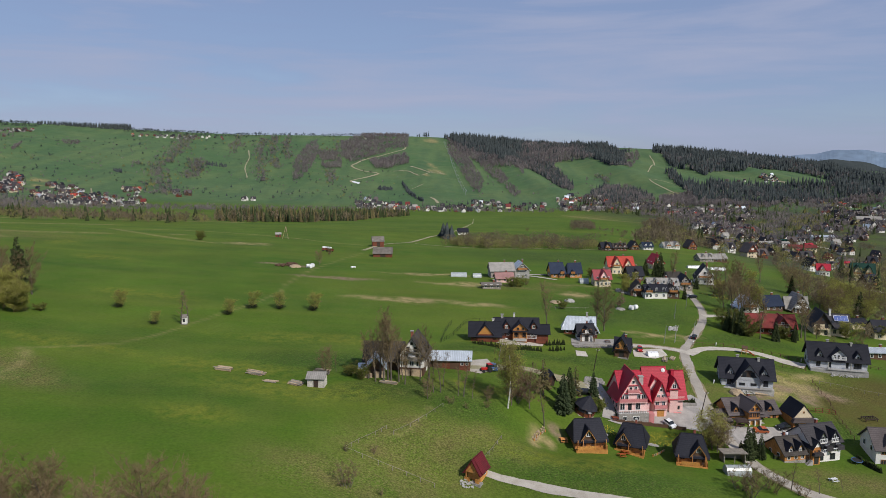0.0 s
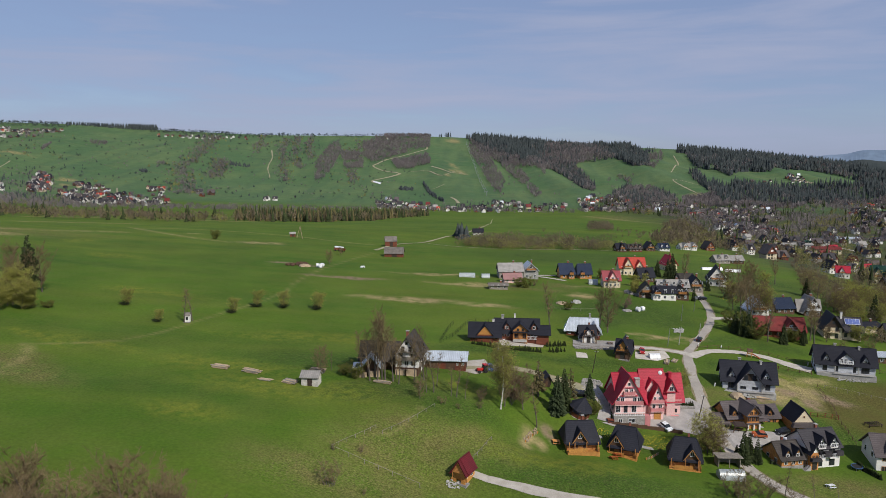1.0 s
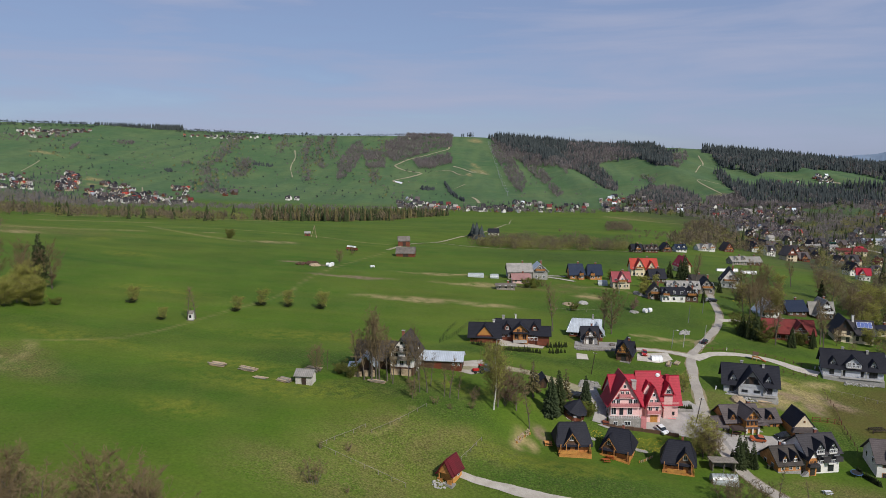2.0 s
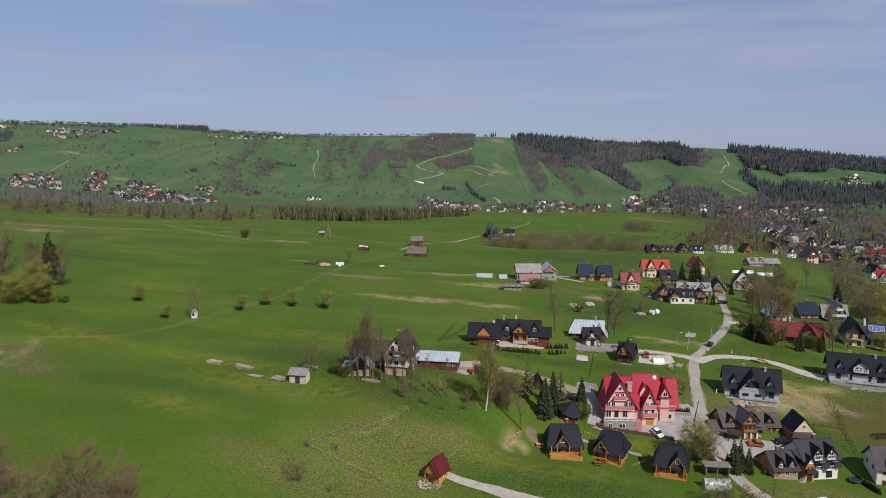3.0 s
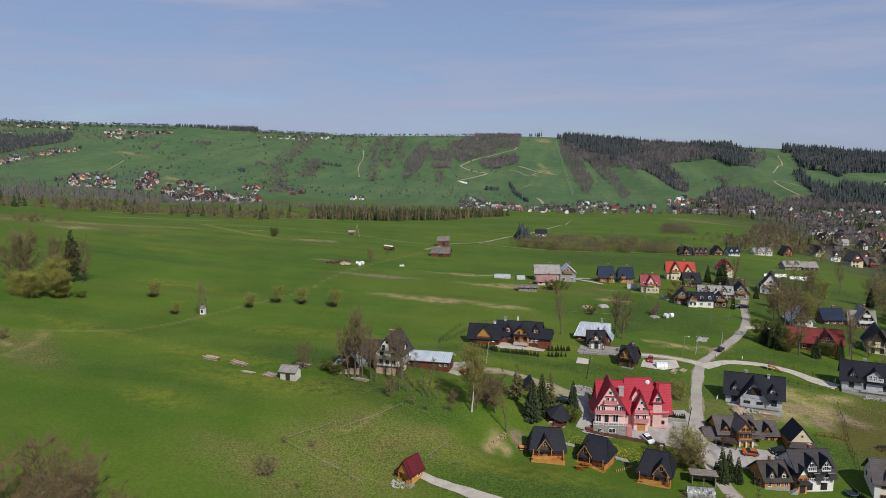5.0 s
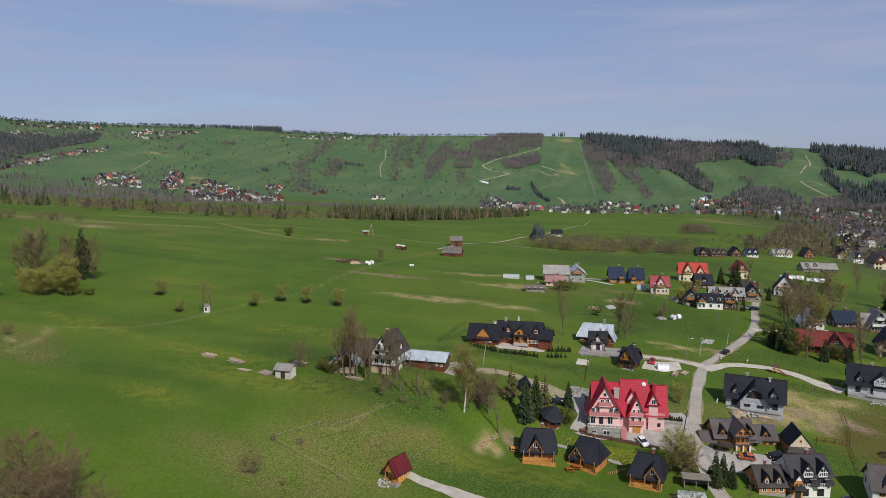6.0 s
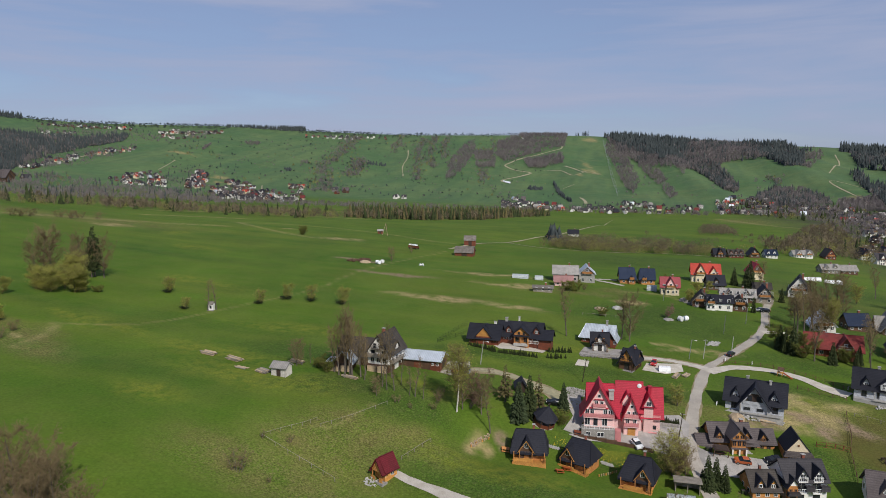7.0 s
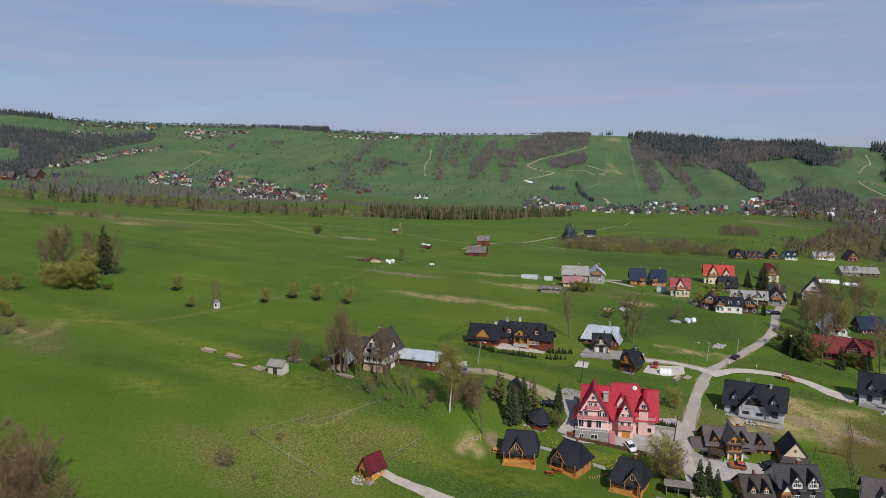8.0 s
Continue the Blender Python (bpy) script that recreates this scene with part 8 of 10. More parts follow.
def play_frame(xy, turn):
    p = thing("play_frame", "wooden play frame with an orange slide", "playground", standing(xy, turn))
    for x in (-0.7, 0.7):
        for y in (-0.7, 0.7):
            part("post", box(x - 0.06, x + 0.06, y - 0.06, y + 0.06, -0.3, 2.2), WOOD_GOLD, p)
    part("platform", box(-0.8, 0.8, -0.8, 0.8, 1.2, 1.3), WOOD_GOLD, p)
    for s in (-1, 1):
        part("roof_slope", slope((-0.9, 0.9), (s * 1.0, 2.1), (0, 2.9), 0.06), LOG_BROWN, p)
    part("slide", boxes((0, 3.0, -0.3, 0.3, -0.03, 0.03), (0, 3.0, -0.34, -0.28, 0, 0.2), (0, 3.0, 0.28, 0.34, 0, 0.2)), PAINT_ORANGE, p, "", pose(0.8, 0, 1.25, 0, 24, 0))


play_frame((103.0, 233.0), -20)


def bin_pair(xy, turn, label):
    """Two wheeled refuse bins side by side."""
    for k in range(2):
        b = thing("refuse_bin", label, "bin", standing((xy[0] + 0.7 * k, xy[1] + 0.1 * k), turn + 8 * k), "refuse bins")
        bm = box(-0.28, 0.28, -0.32, 0.32, 0.08, 0.95)
        for v in bm.verts:
            if v.co.z < 0.5:
                v.co.x *= 0.8
                v.co.y *= 0.8
        part("bin_body", bm, FRAME_DARK if k else NEEDLE_BLUE, b)
        part("lid", box(-0.3, 0.3, -0.36, 0.34, 0.95, 1.03, 0.02), FRAME_DARK, b)


bin_pair((75.4, 177.6), 20, "dark plastic wheeled bin beside the road")
bin_pair((81.2, 163.4), 10, "dark plastic wheeled bin by the twin house")


def marker_post(xy, label):
    """A short white post at the edge of the road."""
    m = thing("marker_post", label, "post", standing(xy))
    part("shaft", box(-0.14, 0.14, -0.1, 0.1, -0.2, 1.1, 0.03), FRAME_WHITE, m)
    part("cap", box(-0.17, 0.17, -0.13, 0.13, 1.1, 1.16, 0.02), CONCRETE, m)


for p in ((80.6, 201.5), (96.3, 240.4), (121.0, 229.5), (88.4, 240.8), (83.4, 203.0)):
    marker_post(p, "short white post beside the lane")


def hay_rack(xy):
    r = thing("hay_rack", "dark wooden rack beside the dug field", "rack", standing(xy, 10))
    for i in range(6):
        part("slat", box(-1.9 + i * 0.7, -1.75 + i * 0.7, -0.9, 0.9, 0.8, 0.95), WOOD_DARK, r)
    for s in (-1, 1):
        part("rail", box(-2.1, 2.1, s * 0.9 - 0.08, s * 0.9 + 0.08, 0.6, 0.8), WOOD_DARK, r)
        for x in (-1.8, 1.8):
            part("leg", box(x - 0.08, x + 0.08, s * 0.9 - 0.08, s * 0.9 + 0.08, -0.3, 0.6), WOOD_DARK, r)


hay_rack((117.9, 185.8))


def garden_wall(points, t, label, material, thick=0.4):
    w = thing("garden_wall", label, "wall", pose(points[0][0], points[0][1], 0), "", "structure")
    c = curve_through(points, 2.0)
    for a, b in zip(c, c[1:]):
        d = b - a
        n = np.hypot(*d)
        z = min(gz(*a), gz(*b))
        part("wall_block", box(-0.02, n + 0.02, -thick / 2, thick / 2, -0.5, t + random.uniform(-0.05, 0.05)), material, w, "", pose(a[0] - points[0][0], a[1] - points[0][1], z, 0, 0, math.degrees(math.atan2(d[1], d[0]))))


garden_wall([(45.2, 174.9), (49.7, 175.2), (54.4, 175.2), (59.1, 174.5), (63.0, 173.7)], 0.9, "dark low wall edging the forecourt", LOG_BROWN)
garden_wall([(65.0, 184.6), (69.7, 185.2)], 0.8, "low grey stone wall beside the thuja row", STONE)
garden_wall([(43.3, 228.9), (48.5, 228.2), (58.7, 231.2)], 0.7, "low stone wall round the garden terrace", STONE)
for k, (p, q, n) in enumerate((((38.0, 167.3), (41.4, 167.8), 6), ((51.2, 167.5), (53.8, 166.9), 5))):
    s = thing("garden_steps", "pale slab steps between the cabins", "steps", pose(p[0], p[1], 0))
    for i in range(n):
        x, y = p[0] + (q[0] - p[0]) * i / n, p[1] + (q[1] - p[1]) * i / n
        part("step", box(-0.4, 0.4, -0.7, 0.7, -0.1, 0.14, 0.02), CONCRETE, s, "", pose(x - p[0], y - p[1], gz(x, y), 0, 0, 20))


def log_edging(points, label):
    """Upright half-logs set in a curve, holding a garden terrace."""
    e = thing("log_edging", label, "edging", pose(points[0][0], points[0][1], 0))
    for k, (x, y) in enumerate(curve_through(points, 0.55)):
        bm = bmesh.new()
        bmesh.ops.create_cone(bm, cap_ends=True, segments=7, radius1=0.15, radius2=0.13, depth=1.0, matrix=pose(0, 0, 0.05))
        part("log", bm, WOOD_PALE if k % 3 else WOOD_GOLD, e, "", pose(x - points[0][0], y - points[0][1], gz(x, y), random.uniform(-5, 5), random.uniform(-5, 5), 0))


log_edging([(21.6, 158.6), (22.4, 160.4), (23.6, 162.0), (24.9, 163.4)], "curved edging of short pale logs on the bank")
log_edging([(50.6, 160.8), (52.6, 162.6), (54.4, 164.4)], "low pale log edging between the cabins")


def well_hut(xy):
    h = thing("well_hut", "small dark timber hut behind the spruces", "hut", standing(xy, 15))
    gabled(h, -1.3, 1.3, 0, 2.4, 1.8, 1.6, "y", 0.4, WOOD_DARK, ROOF_DARK)
    part("hut_door", box(-0.4, 0.4, -0.06, 0.02, 0, 1.6), LOG_BROWN, h)


well_hut((29.3, 185.7))




def canopy(xy, turn, w, d, label):
    """A low garden canopy: four posts, a dark hipped cover and a table under it."""
    c = thing("garden_canopy", label, "canopy", standing(xy, turn))
    bm = prism([(-w / 2, 1.9), (w / 2, 1.9), (w * 0.36, 2.3), (-w * 0.36, 2.3)], -d / 2, d / 2)
    part("cover", bm, WOOD_DARK, c, "dark cover")
    for x in (-w / 2 + 0.2, w / 2 - 0.2):
        for y in (-d / 2 + 0.2, d / 2 - 0.2):
            part("post", box(x - 0.08, x + 0.08, y - 0.08, y + 0.08, -0.4, 1.9), LOG_BROWN, c)
    part("table", boxes((-w * 0.3, w * 0.3, -0.4, 0.4, 0.68, 0.76), (-0.1, 0.1, -0.3, 0.3, -0.2, 0.68)), LOG_BROWN, c)


canopy((78.3, 176.9), 8, 3.8, 2.0, "dark garden canopy beside the timber inn")


def log_pile(xy, turn, n, length, label):
    """A stack of split logs in two rows."""
    p = thing("log_pile", label, "log pile", standing(xy, turn))
    for i in range(n):
        bm = bmesh.new()
        r = random.uniform(0.12, 0.19)
        bmesh.ops.create_cone(bm, cap_ends=True, segments=7, radius1=r, radius2=r * 0.9, depth=length * random.uniform(0.85, 1.0), matrix=pose(random.uniform(-0.2, 0.2), (i % 5) * 0.32 - 0.64, 0.15 + (i // 5) * 0.28, 0, 90, 0))
        part("log", bm, WOOD_PALE if i % 3 else WOOD_GREY, p)


log_pile((74.5, 220.8), 60, 10, 3.4, "stack of pale logs beside the lane")
log_pile((24.3, 234.3), 10, 10, 4.0, "logs stacked beside the bright-roofed house")
# ---- woods, hedges and villages far off ----
def beside(line, n, half, seed):
    """n places scattered within half metres of a line."""
    rnd = np.random.RandomState(seed)
    c = curve_through(line, 15)
    i = rnd.rand(n) * (len(c) - 1.001)
    k = i.astype(int)
    p = c[k] + (c[k + 1] - c[k]) * (i - k)[:, None]
    return p + rnd.randn(n, 2) * half * 0.5


def far_spruce(seed=5, tiers=4, slim=1.0):
    """A spruce far off: stacked ragged skirts, narrowing to a leader."""
    vs, fs = [], []
    rnd = random.Random(seed)
    for i in range(tiers):
        z0 = 0.04 + 0.74 * i / tiers
        z1, r = min(1.0, z0 + 0.46), slim * 0.165 * (1 - 0.8 * i / tiers)
        b = len(vs)
        for j in range(6):
            a = j * math.pi / 3 + 0.5 * i
            q = r * (rnd.uniform(1.0, 1.3) if j % 2 else rnd.uniform(0.6, 0.85))
            vs.append((q * math.cos(a), q * math.sin(a), z0 + rnd.uniform(-0.04, 0.03)))
        vs.append((rnd.uniform(-0.01, 0.01), 0, z1))
        fs += [(b + j, b + (j + 1) % 6, b + 6) for j in range(6)]
    return np.array(vs), fs


def far_broad(n, size, seed, low=0.25):
    vs, fs = [], []
    rnd = random.Random(seed)
    for i in range(n):
        u, v = Vector((rnd.gauss(0, 1), rnd.gauss(0, 1), rnd.gauss(0, 1))).normalized(), Vector((rnd.gauss(0, 1), rnd.gauss(0, 1), rnd.gauss(0, 1))).normalized()
        d = Vector((rnd.gauss(0, 1), rnd.gauss(0, 1), rnd.gauss(0, 1))).normalized() * rnd.uniform(0.35, 1) ** 0.5
        p = Vector((d.x * 0.42, d.y * 0.42, low + (1 - low) * 0.5 + d.z * (1 - low) * 0.5))
        s = size * rnd.uniform(0.6, 1.2)
        b = len(vs)
        vs += [tuple(p + u * s), tuple(p + v * s * 0.7), tuple(p - u * s), tuple(p - v * s * 0.7)]
        fs.append((b, b + 1, b + 2, b + 3))
    b = len(vs)
    vs += [(-0.02, 0, -0.03), (0.02, 0, -0.03), (0, 0.03, -0.03), (0, 0, 0.6)]
    fs += [(b, b + 1, b + 3, b + 3)[:3], (b + 1, b + 2, b + 3), (b + 2, b, b + 3)]
    return np.array(vs), fs


def far_twiggy(n, seed, low=0.1):
    """A leafless crown of many slim slivers fanning up and out."""
    vs, fs = [], []
    rnd = random.Random(seed)
    for i in range(n):
        d = Vector((rnd.gauss(0, 1), rnd.gauss(0, 1), rnd.gauss(0, 1))).normalized() * rnd.uniform(0.2, 1) ** 0.5
        p = Vector((d.x * 0.40, d.y * 0.40, low + (1 - low) * 0.5 + d.z * (1 - low) * 0.46))
        u = (Vector((d.x, d.y, 0.7 + 0.5 * d.z)) + Vector((rnd.gauss(0, 0.5), rnd.gauss(0, 0.5), rnd.gauss(0, 0.4)))).normalized() * rnd.uniform(0.07, 0.13)
        v = u.cross(Vector((rnd.gauss(0, 1), rnd.gauss(0, 1), rnd.gauss(0, 1)))).normalized() * rnd.uniform(0.010, 0.018)
        b = len(vs)
        vs += [tuple(p - u - v), tuple(p + u), tuple(p - u + v)]
        fs.append((b, b + 1, b + 2))
    b = len(vs)
    vs += [(-0.025, 0, -0.03), (0.025, 0, -0.03), (0, 0.03, -0.03), (0, 0, 0.7)]
    fs += [(b, b + 1, b + 3), (b + 1, b + 2, b + 3), (b + 2, b, b + 3)]
    return np.array(vs), fs


def far_bare(n, seed, low=0.12):
    """A leafless tree far off: a short stem and a loose vase of upright sprays of twigs."""
    vs, fs = [], []
    rnd = random.Random(seed)
    for i in range(n):
        d = Vector((rnd.gauss(0, 1), rnd.gauss(0, 1), rnd.gauss(0, 0.9))).normalized() * rnd.uniform(0.1, 1) ** 0.45
        p = Vector((d.x * 0.34, d.y * 0.34, low + (1 - low) * (0.52 + 0.42 * d.z)))
        u = (Vector((d.x * 0.8, d.y * 0.8, 1.0)) + Vector((rnd.gauss(0, 0.35), rnd.gauss(0, 0.35), 0))).normalized() * rnd.uniform(0.10, 0.19)
        v = u.cross(Vector((rnd.gauss(0, 1), rnd.gauss(0, 1), rnd.gauss(0, 1)))).normalized() * rnd.uniform(0.03, 0.065)
        b = len(vs)
        vs += [tuple(p - u), tuple(p + u * 0.5 + v), tuple(p + u * rnd.uniform(0.8, 1.2) - v * 0.6)]
        fs.append((b, b + 1, b + 2))
    b = len(vs)
    vs += [(-0.02, 0, -0.03), (0.02, 0, -0.03), (0, 0.03, -0.03), (0, 0, 0.6)]
    fs += [(b, b + 1, b + 3), (b + 1, b + 2, b + 3), (b + 2, b, b + 3)]
    return np.array(vs), fs


SPRUCE, SLIM_SPRUCE, BROAD, BROAD_FINE, TWIGGY = far_spruce(), far_spruce(9, 4, 0.75), far_bare(34, 3), far_broad(150, 0.05, 4, 0.06), far_twiggy(150, 6)


def wood(name, label, places, shape, low, high, material, seed, wide=1.0):
    """Many trees of one kind as a single mass."""
    rnd = np.random.RandomState(seed)
    v, faces = shape
    n = len(places)
    h = low + (high - low) * rnd.rand(n) ** 1.5
    a = rnd.rand(n) * 6.283
    w = h * wide * rnd.uniform(0.8, 1.25, n)
    ca, sa = np.cos(a), np.sin(a)
    x = (v[:, 0][None] * ca[:, None] - v[:, 1][None] * sa[:, None]) * w[:, None] + places[:, 0][:, None]
    y = (v[:, 0][None] * sa[:, None] + v[:, 1][None] * ca[:, None]) * w[:, None] + places[:, 1][:, None]
    z = v[:, 2][None] * h[:, None] + ground(places[:, 0], places[:, 1])[:, None] - 0.2
    co = np.stack([x, y, z], -1).reshape(-1, 3)
    sizes = np.array([len(f) for f in faces])
    flat = np.concatenate([np.array(f) for f in faces])
    loops = (flat[None] + (np.arange(n) * len(v))[:, None]).ravel()
    counts = np.tile(sizes, n)
    me = bpy.data.meshes.new(name)
    me.vertices.add(len(co))
    me.vertices.foreach_set("co", co.ravel())
    me.loops.add(len(loops))
    me.loops.foreach_set("vertex_index", loops)
    me.polygons.add(len(counts))
    me.polygons.foreach_set("loop_start", np.concatenate([[0], np.cumsum(counts)[:-1]]))
    me.update()
    me.validate()
    me.materials.append(material)
    return tagged(new(name, me), label, "trees", "", "stuff")


def band(a, b, front, back, n, seed):
    """n places along the crest between the bearings of a and b, from front metres before it to back metres behind."""
    rnd = np.random.RandomState(seed)
    t = math.atan2(*a) + rnd.rand(n) * (math.atan2(*b) - math.atan2(*a))
    r = 3050 - front + rnd.rand(n) * (front + back)
    return np.stack([r * np.sin(t), r * np.cos(t)], -1)


def patchy(p, size, least):
    """Keeps the places where a wavy pattern of that size in metres stands above least, for ragged edges and glades."""
    u, v = p[:, 0] / size, p[:, 1] / size
    w = np.sin(u + 1.3 * np.sin(v * 0.7)) + np.sin(v * 1.3 + 1.7 * np.sin(u * 0.6)) + 0.7 * np.sin(2.3 * u - 1.9 * v)
    return p[w > least] if least > -5 else p[w < -least - 10]


# the wooded right half of the ridge: spruces on the crest, leafless woods running down its gullies
MAIN_SPRUCE = [(35, 3042), (185, 3043), (257, 3037), (337, 3024), (302, 2708), (268, 2585), (206, 2419), (168, 2542), (87, 2768), (45, 2883)]
MIXED_SLOPE = [(14, 3012), (89, 2816), (211, 2485), (352, 3016), (565, 2996), (531, 2523), (439, 2574), (390, 2478), (341, 2513), (250, 2294), (200, 2356), (124, 2467), (69, 2646)]
TONGUE = [(271, 2645), (325, 2654), (387, 2461), (392, 2292), (394, 2117), (358, 1949), (335, 1984), (326, 2260), (302, 2412)]
KNOLL_SPRUCE = [(561, 2996), (701, 2964), (715, 2782), (633, 2434), (564, 2321), (549, 2423), (535, 2574), (567, 2922)]
GULLY_A = [(14, 2922), (71, 2718), (113, 2380), (125, 2129), (102, 1967), (82, 2071), (50, 2400), (20, 2653)]
GULLY_B = [(117, 2449), (168, 2491), (193, 2269), (216, 1945), (192, 1887), (183, 2079), (150, 2263)]
GULLY_C = [(271, 2645), (315, 2698), (250, 2182), (245, 2243)]
NOTCH_WOOD = [(412, 1957), (475, 2063), (534, 2099), (550, 2054), (568, 1889), (542, 1786), (457, 1717), (382, 1652), (381, 1797)]
PASS_WOOD = [(715, 2921), (789, 2880), (761, 2720), (620, 2322), (619, 2444)]
EAST_TOP = [(892, 2903), (983, 2874), (1086, 2842), (1198, 2801), (1345, 2716), (1457, 2654), (1554, 2464), (1328, 2102), (1207, 2129), (1279, 2302), (1278, 2382), (1248, 2489), (1195, 2492), (1144, 2512), (1008, 2350), (958, 2399), (863, 2314), (852, 2407), (811, 2501), (853, 2774)]
EAST_LOW = [(708, 2266), (740, 2281), (716, 2082), (736, 1998), (861, 2166), (917, 2120), (967, 2104), (1052, 2117), (1077, 2077), (1097, 2022), (1212, 2147), (1334, 2112), (1135, 1794), (1077, 1860), (797, 1688), (714, 1731), (643, 1740), (653, 1865), (682, 2062)]
EAST_FRINGE = [(583, 1881), (649, 1853), (643, 1740), (797, 1688), (1077, 1860), (1135, 1794), (1100, 1737), (1030, 1865), (781, 1655), (617, 1694), (526, 1694)]
wood("far_forest", "dark spruce forest on the shoulder of the ridge", np.concatenate([patchy(inside(MAIN_SPRUCE, 2300, 1), 26, -1.2), band((30, 3000), (345, 3000), 90, 40, 520, 101)]), SPRUCE, 15, 36, FOREST_HAZED, 1, 0.9)
wood("far_forest", "scattered spruces among the leafless ridge wood", np.concatenate([patchy(inside(MIXED_SLOPE, 1300, 2), 40, 0.2), patchy(band((345, 3000), (560, 2980), 200, 40, 620, 102), 30, -0.6)]), SLIM_SPRUCE, 14, 30, FOREST_HAZED, 2)
wood("far_forest", "leafless grey-brown wood on the ridge slope", np.concatenate([inside(MIXED_SLOPE, 2600, 112), inside(MAIN_SPRUCE, 420, 113), band((330, 3000), (600, 2980), 260, 40, 900, 114)]), BROAD, 11, 20, FOREST_BARE_HAZED, 12, 0.85)
wood("far_forest", "spruces running down the middle gully", patchy(inside(TONGUE, 520, 3), 24, -0.9), SLIM_SPRUCE, 13, 26, FOREST_HAZED, 3)
wood("far_forest", "leafless trees along the middle gully", inside(TONGUE, 620, 4), BROAD, 9, 17, FOREST_BARE_HAZED, 4, 0.9)
wood("far_forest", "dark spruces on the knoll of the ridge", np.concatenate([patchy(inside(KNOLL_SPRUCE, 1300, 5), 30, -1.0), band((545, 3000), (690, 2960), 60, 40, 260, 115)]), SPRUCE, 14, 32, FOREST_HAZED, 5, 0.9)
wood("far_forest", "leafless trees on the knoll of the ridge", np.concatenate([inside(KNOLL_SPRUCE, 520, 6), patchy(inside(PASS_WOOD, 420, 7), 30, -0.4)]), BROAD, 9, 17, FOREST_BARE_HAZED, 6, 0.9)
wood("far_bushes", "leafless woods filling the ski slope gully", np.concatenate([inside(GULLY_A, 620, 8), inside(GULLY_B, 300, 9), inside(GULLY_C, 160, 10)]), BROAD, 8, 15, FOREST_BARE_HAZED, 8, 0.95)
wood("far_forest", "dense dark spruce forest on the eastern ridge", np.concatenate([patchy(inside(EAST_TOP, 4600, 11), 30, -1.5), band((860, 2900), (1470, 2620), 120, 40, 1500, 103)]), SPRUCE, 14, 32, FOREST_HAZED, 13, 0.9)
wood("far_forest", "leafless trees in the eastern forest", patchy(inside(EAST_TOP, 1900, 13), 60, 0.0), BROAD, 12, 21, FOREST_BARE_HAZED, 14, 0.85)
wood("far_forest", "dark spruce belt at the foot of the ridge", patchy(inside(EAST_LOW, 2900, 14), 24, -1.3), SLIM_SPRUCE, 13, 28, FOREST_HAZED, 15)
wood("far_forest", "leafless trees in the belt at the foot", np.concatenate([inside(EAST_LOW, 800, 15), inside(EAST_FRINGE, 900, 16)]), BROAD, 8, 16, FOREST_BARE_HAZED, 16, 0.95)
wood("far_forest", "spruces of the small wood above the village", patchy(inside(NOTCH_WOOD, 420, 17), 30, -0.2), SLIM_SPRUCE, 11, 24, FOREST_HAZED, 17)
wood("far_forest", "leafless trees of the small wood", inside(NOTCH_WOOD, 820, 18), BROAD, 8, 15, FOREST_BARE_HAZED, 18, 0.95)
WEST_WOOD = [(-1973, 1858), (-1938, 1869), (-1868, 1874), (-1798, 1910), (-1722, 1925), (-1658, 1971), (-1646, 2141), (-1636, 2209), (-1574, 2088), (-1562, 1978), (-1560, 1889), (-1541, 1802), (-1533, 1733), (-1499, 1625), (-1456, 1528), (-1393, 1417), (-1358, 1318), (-1386, 1314), (-1523, 1441), (-1523, 1503), (-1629, 1600), (-1703, 1608)]
wood("far_forest", "dark spruce forest on the western slope", patchy(inside(WEST_WOOD, 3600, 19), 26, -1.1), SPRUCE, 13, 27, FOREST_HAZED, 19, 0.9)
wood("far_forest", "leafless trees in the western forest", inside(WEST_WOOD, 1700, 88), BROAD, 9, 17, FOREST_BARE_HAZED, 88, 0.9)
wood("far_forest", "line of spruces on the western crest", np.concatenate([band((-1482, 2593), (-1190, 2716), 40, 20, 330, 9), band((-2240, 2087), (-2087, 2194), 40, 20, 300, 109)]), SPRUCE, 12, 24, FOREST_HAZED, 9, 0.9)
wood("far_trees", "spruces on the skyline", np.concatenate([band((-108, 2941), (-57, 2949), 20, 20, 16, 10), band((5, 2892), (37, 2904), 40, 20, 26, 11), beside([(728, 2879), (748, 2849)], 8, 12, 13)]), SLIM_SPRUCE, 14, 26, FOREST_HAZED, 10)
# leafless woods and gully hedges on the open slope
SLOPE_WOOD_A = [(-519, 2736), (-511, 2856), (-449, 2563), (-422, 2247), (-417, 2067), (-437, 2057), (-492, 2307)]
SLOPE_WOOD_B = [(-452, 2559), (-371, 2566), (-327, 2272), (-350, 2211), (-395, 2298)]
SLOPE_WOOD_C = [(-417, 2889), (-348, 3028), (-228, 3039), (-147, 3041), (-133, 2742), (-222, 2586), (-278, 2469), (-315, 2395), (-360, 2507)]
SLOPE_WOOD_D = [(-256, 2442), (-131, 2566), (-113, 2386), (-175, 2325), (-218, 2309)]
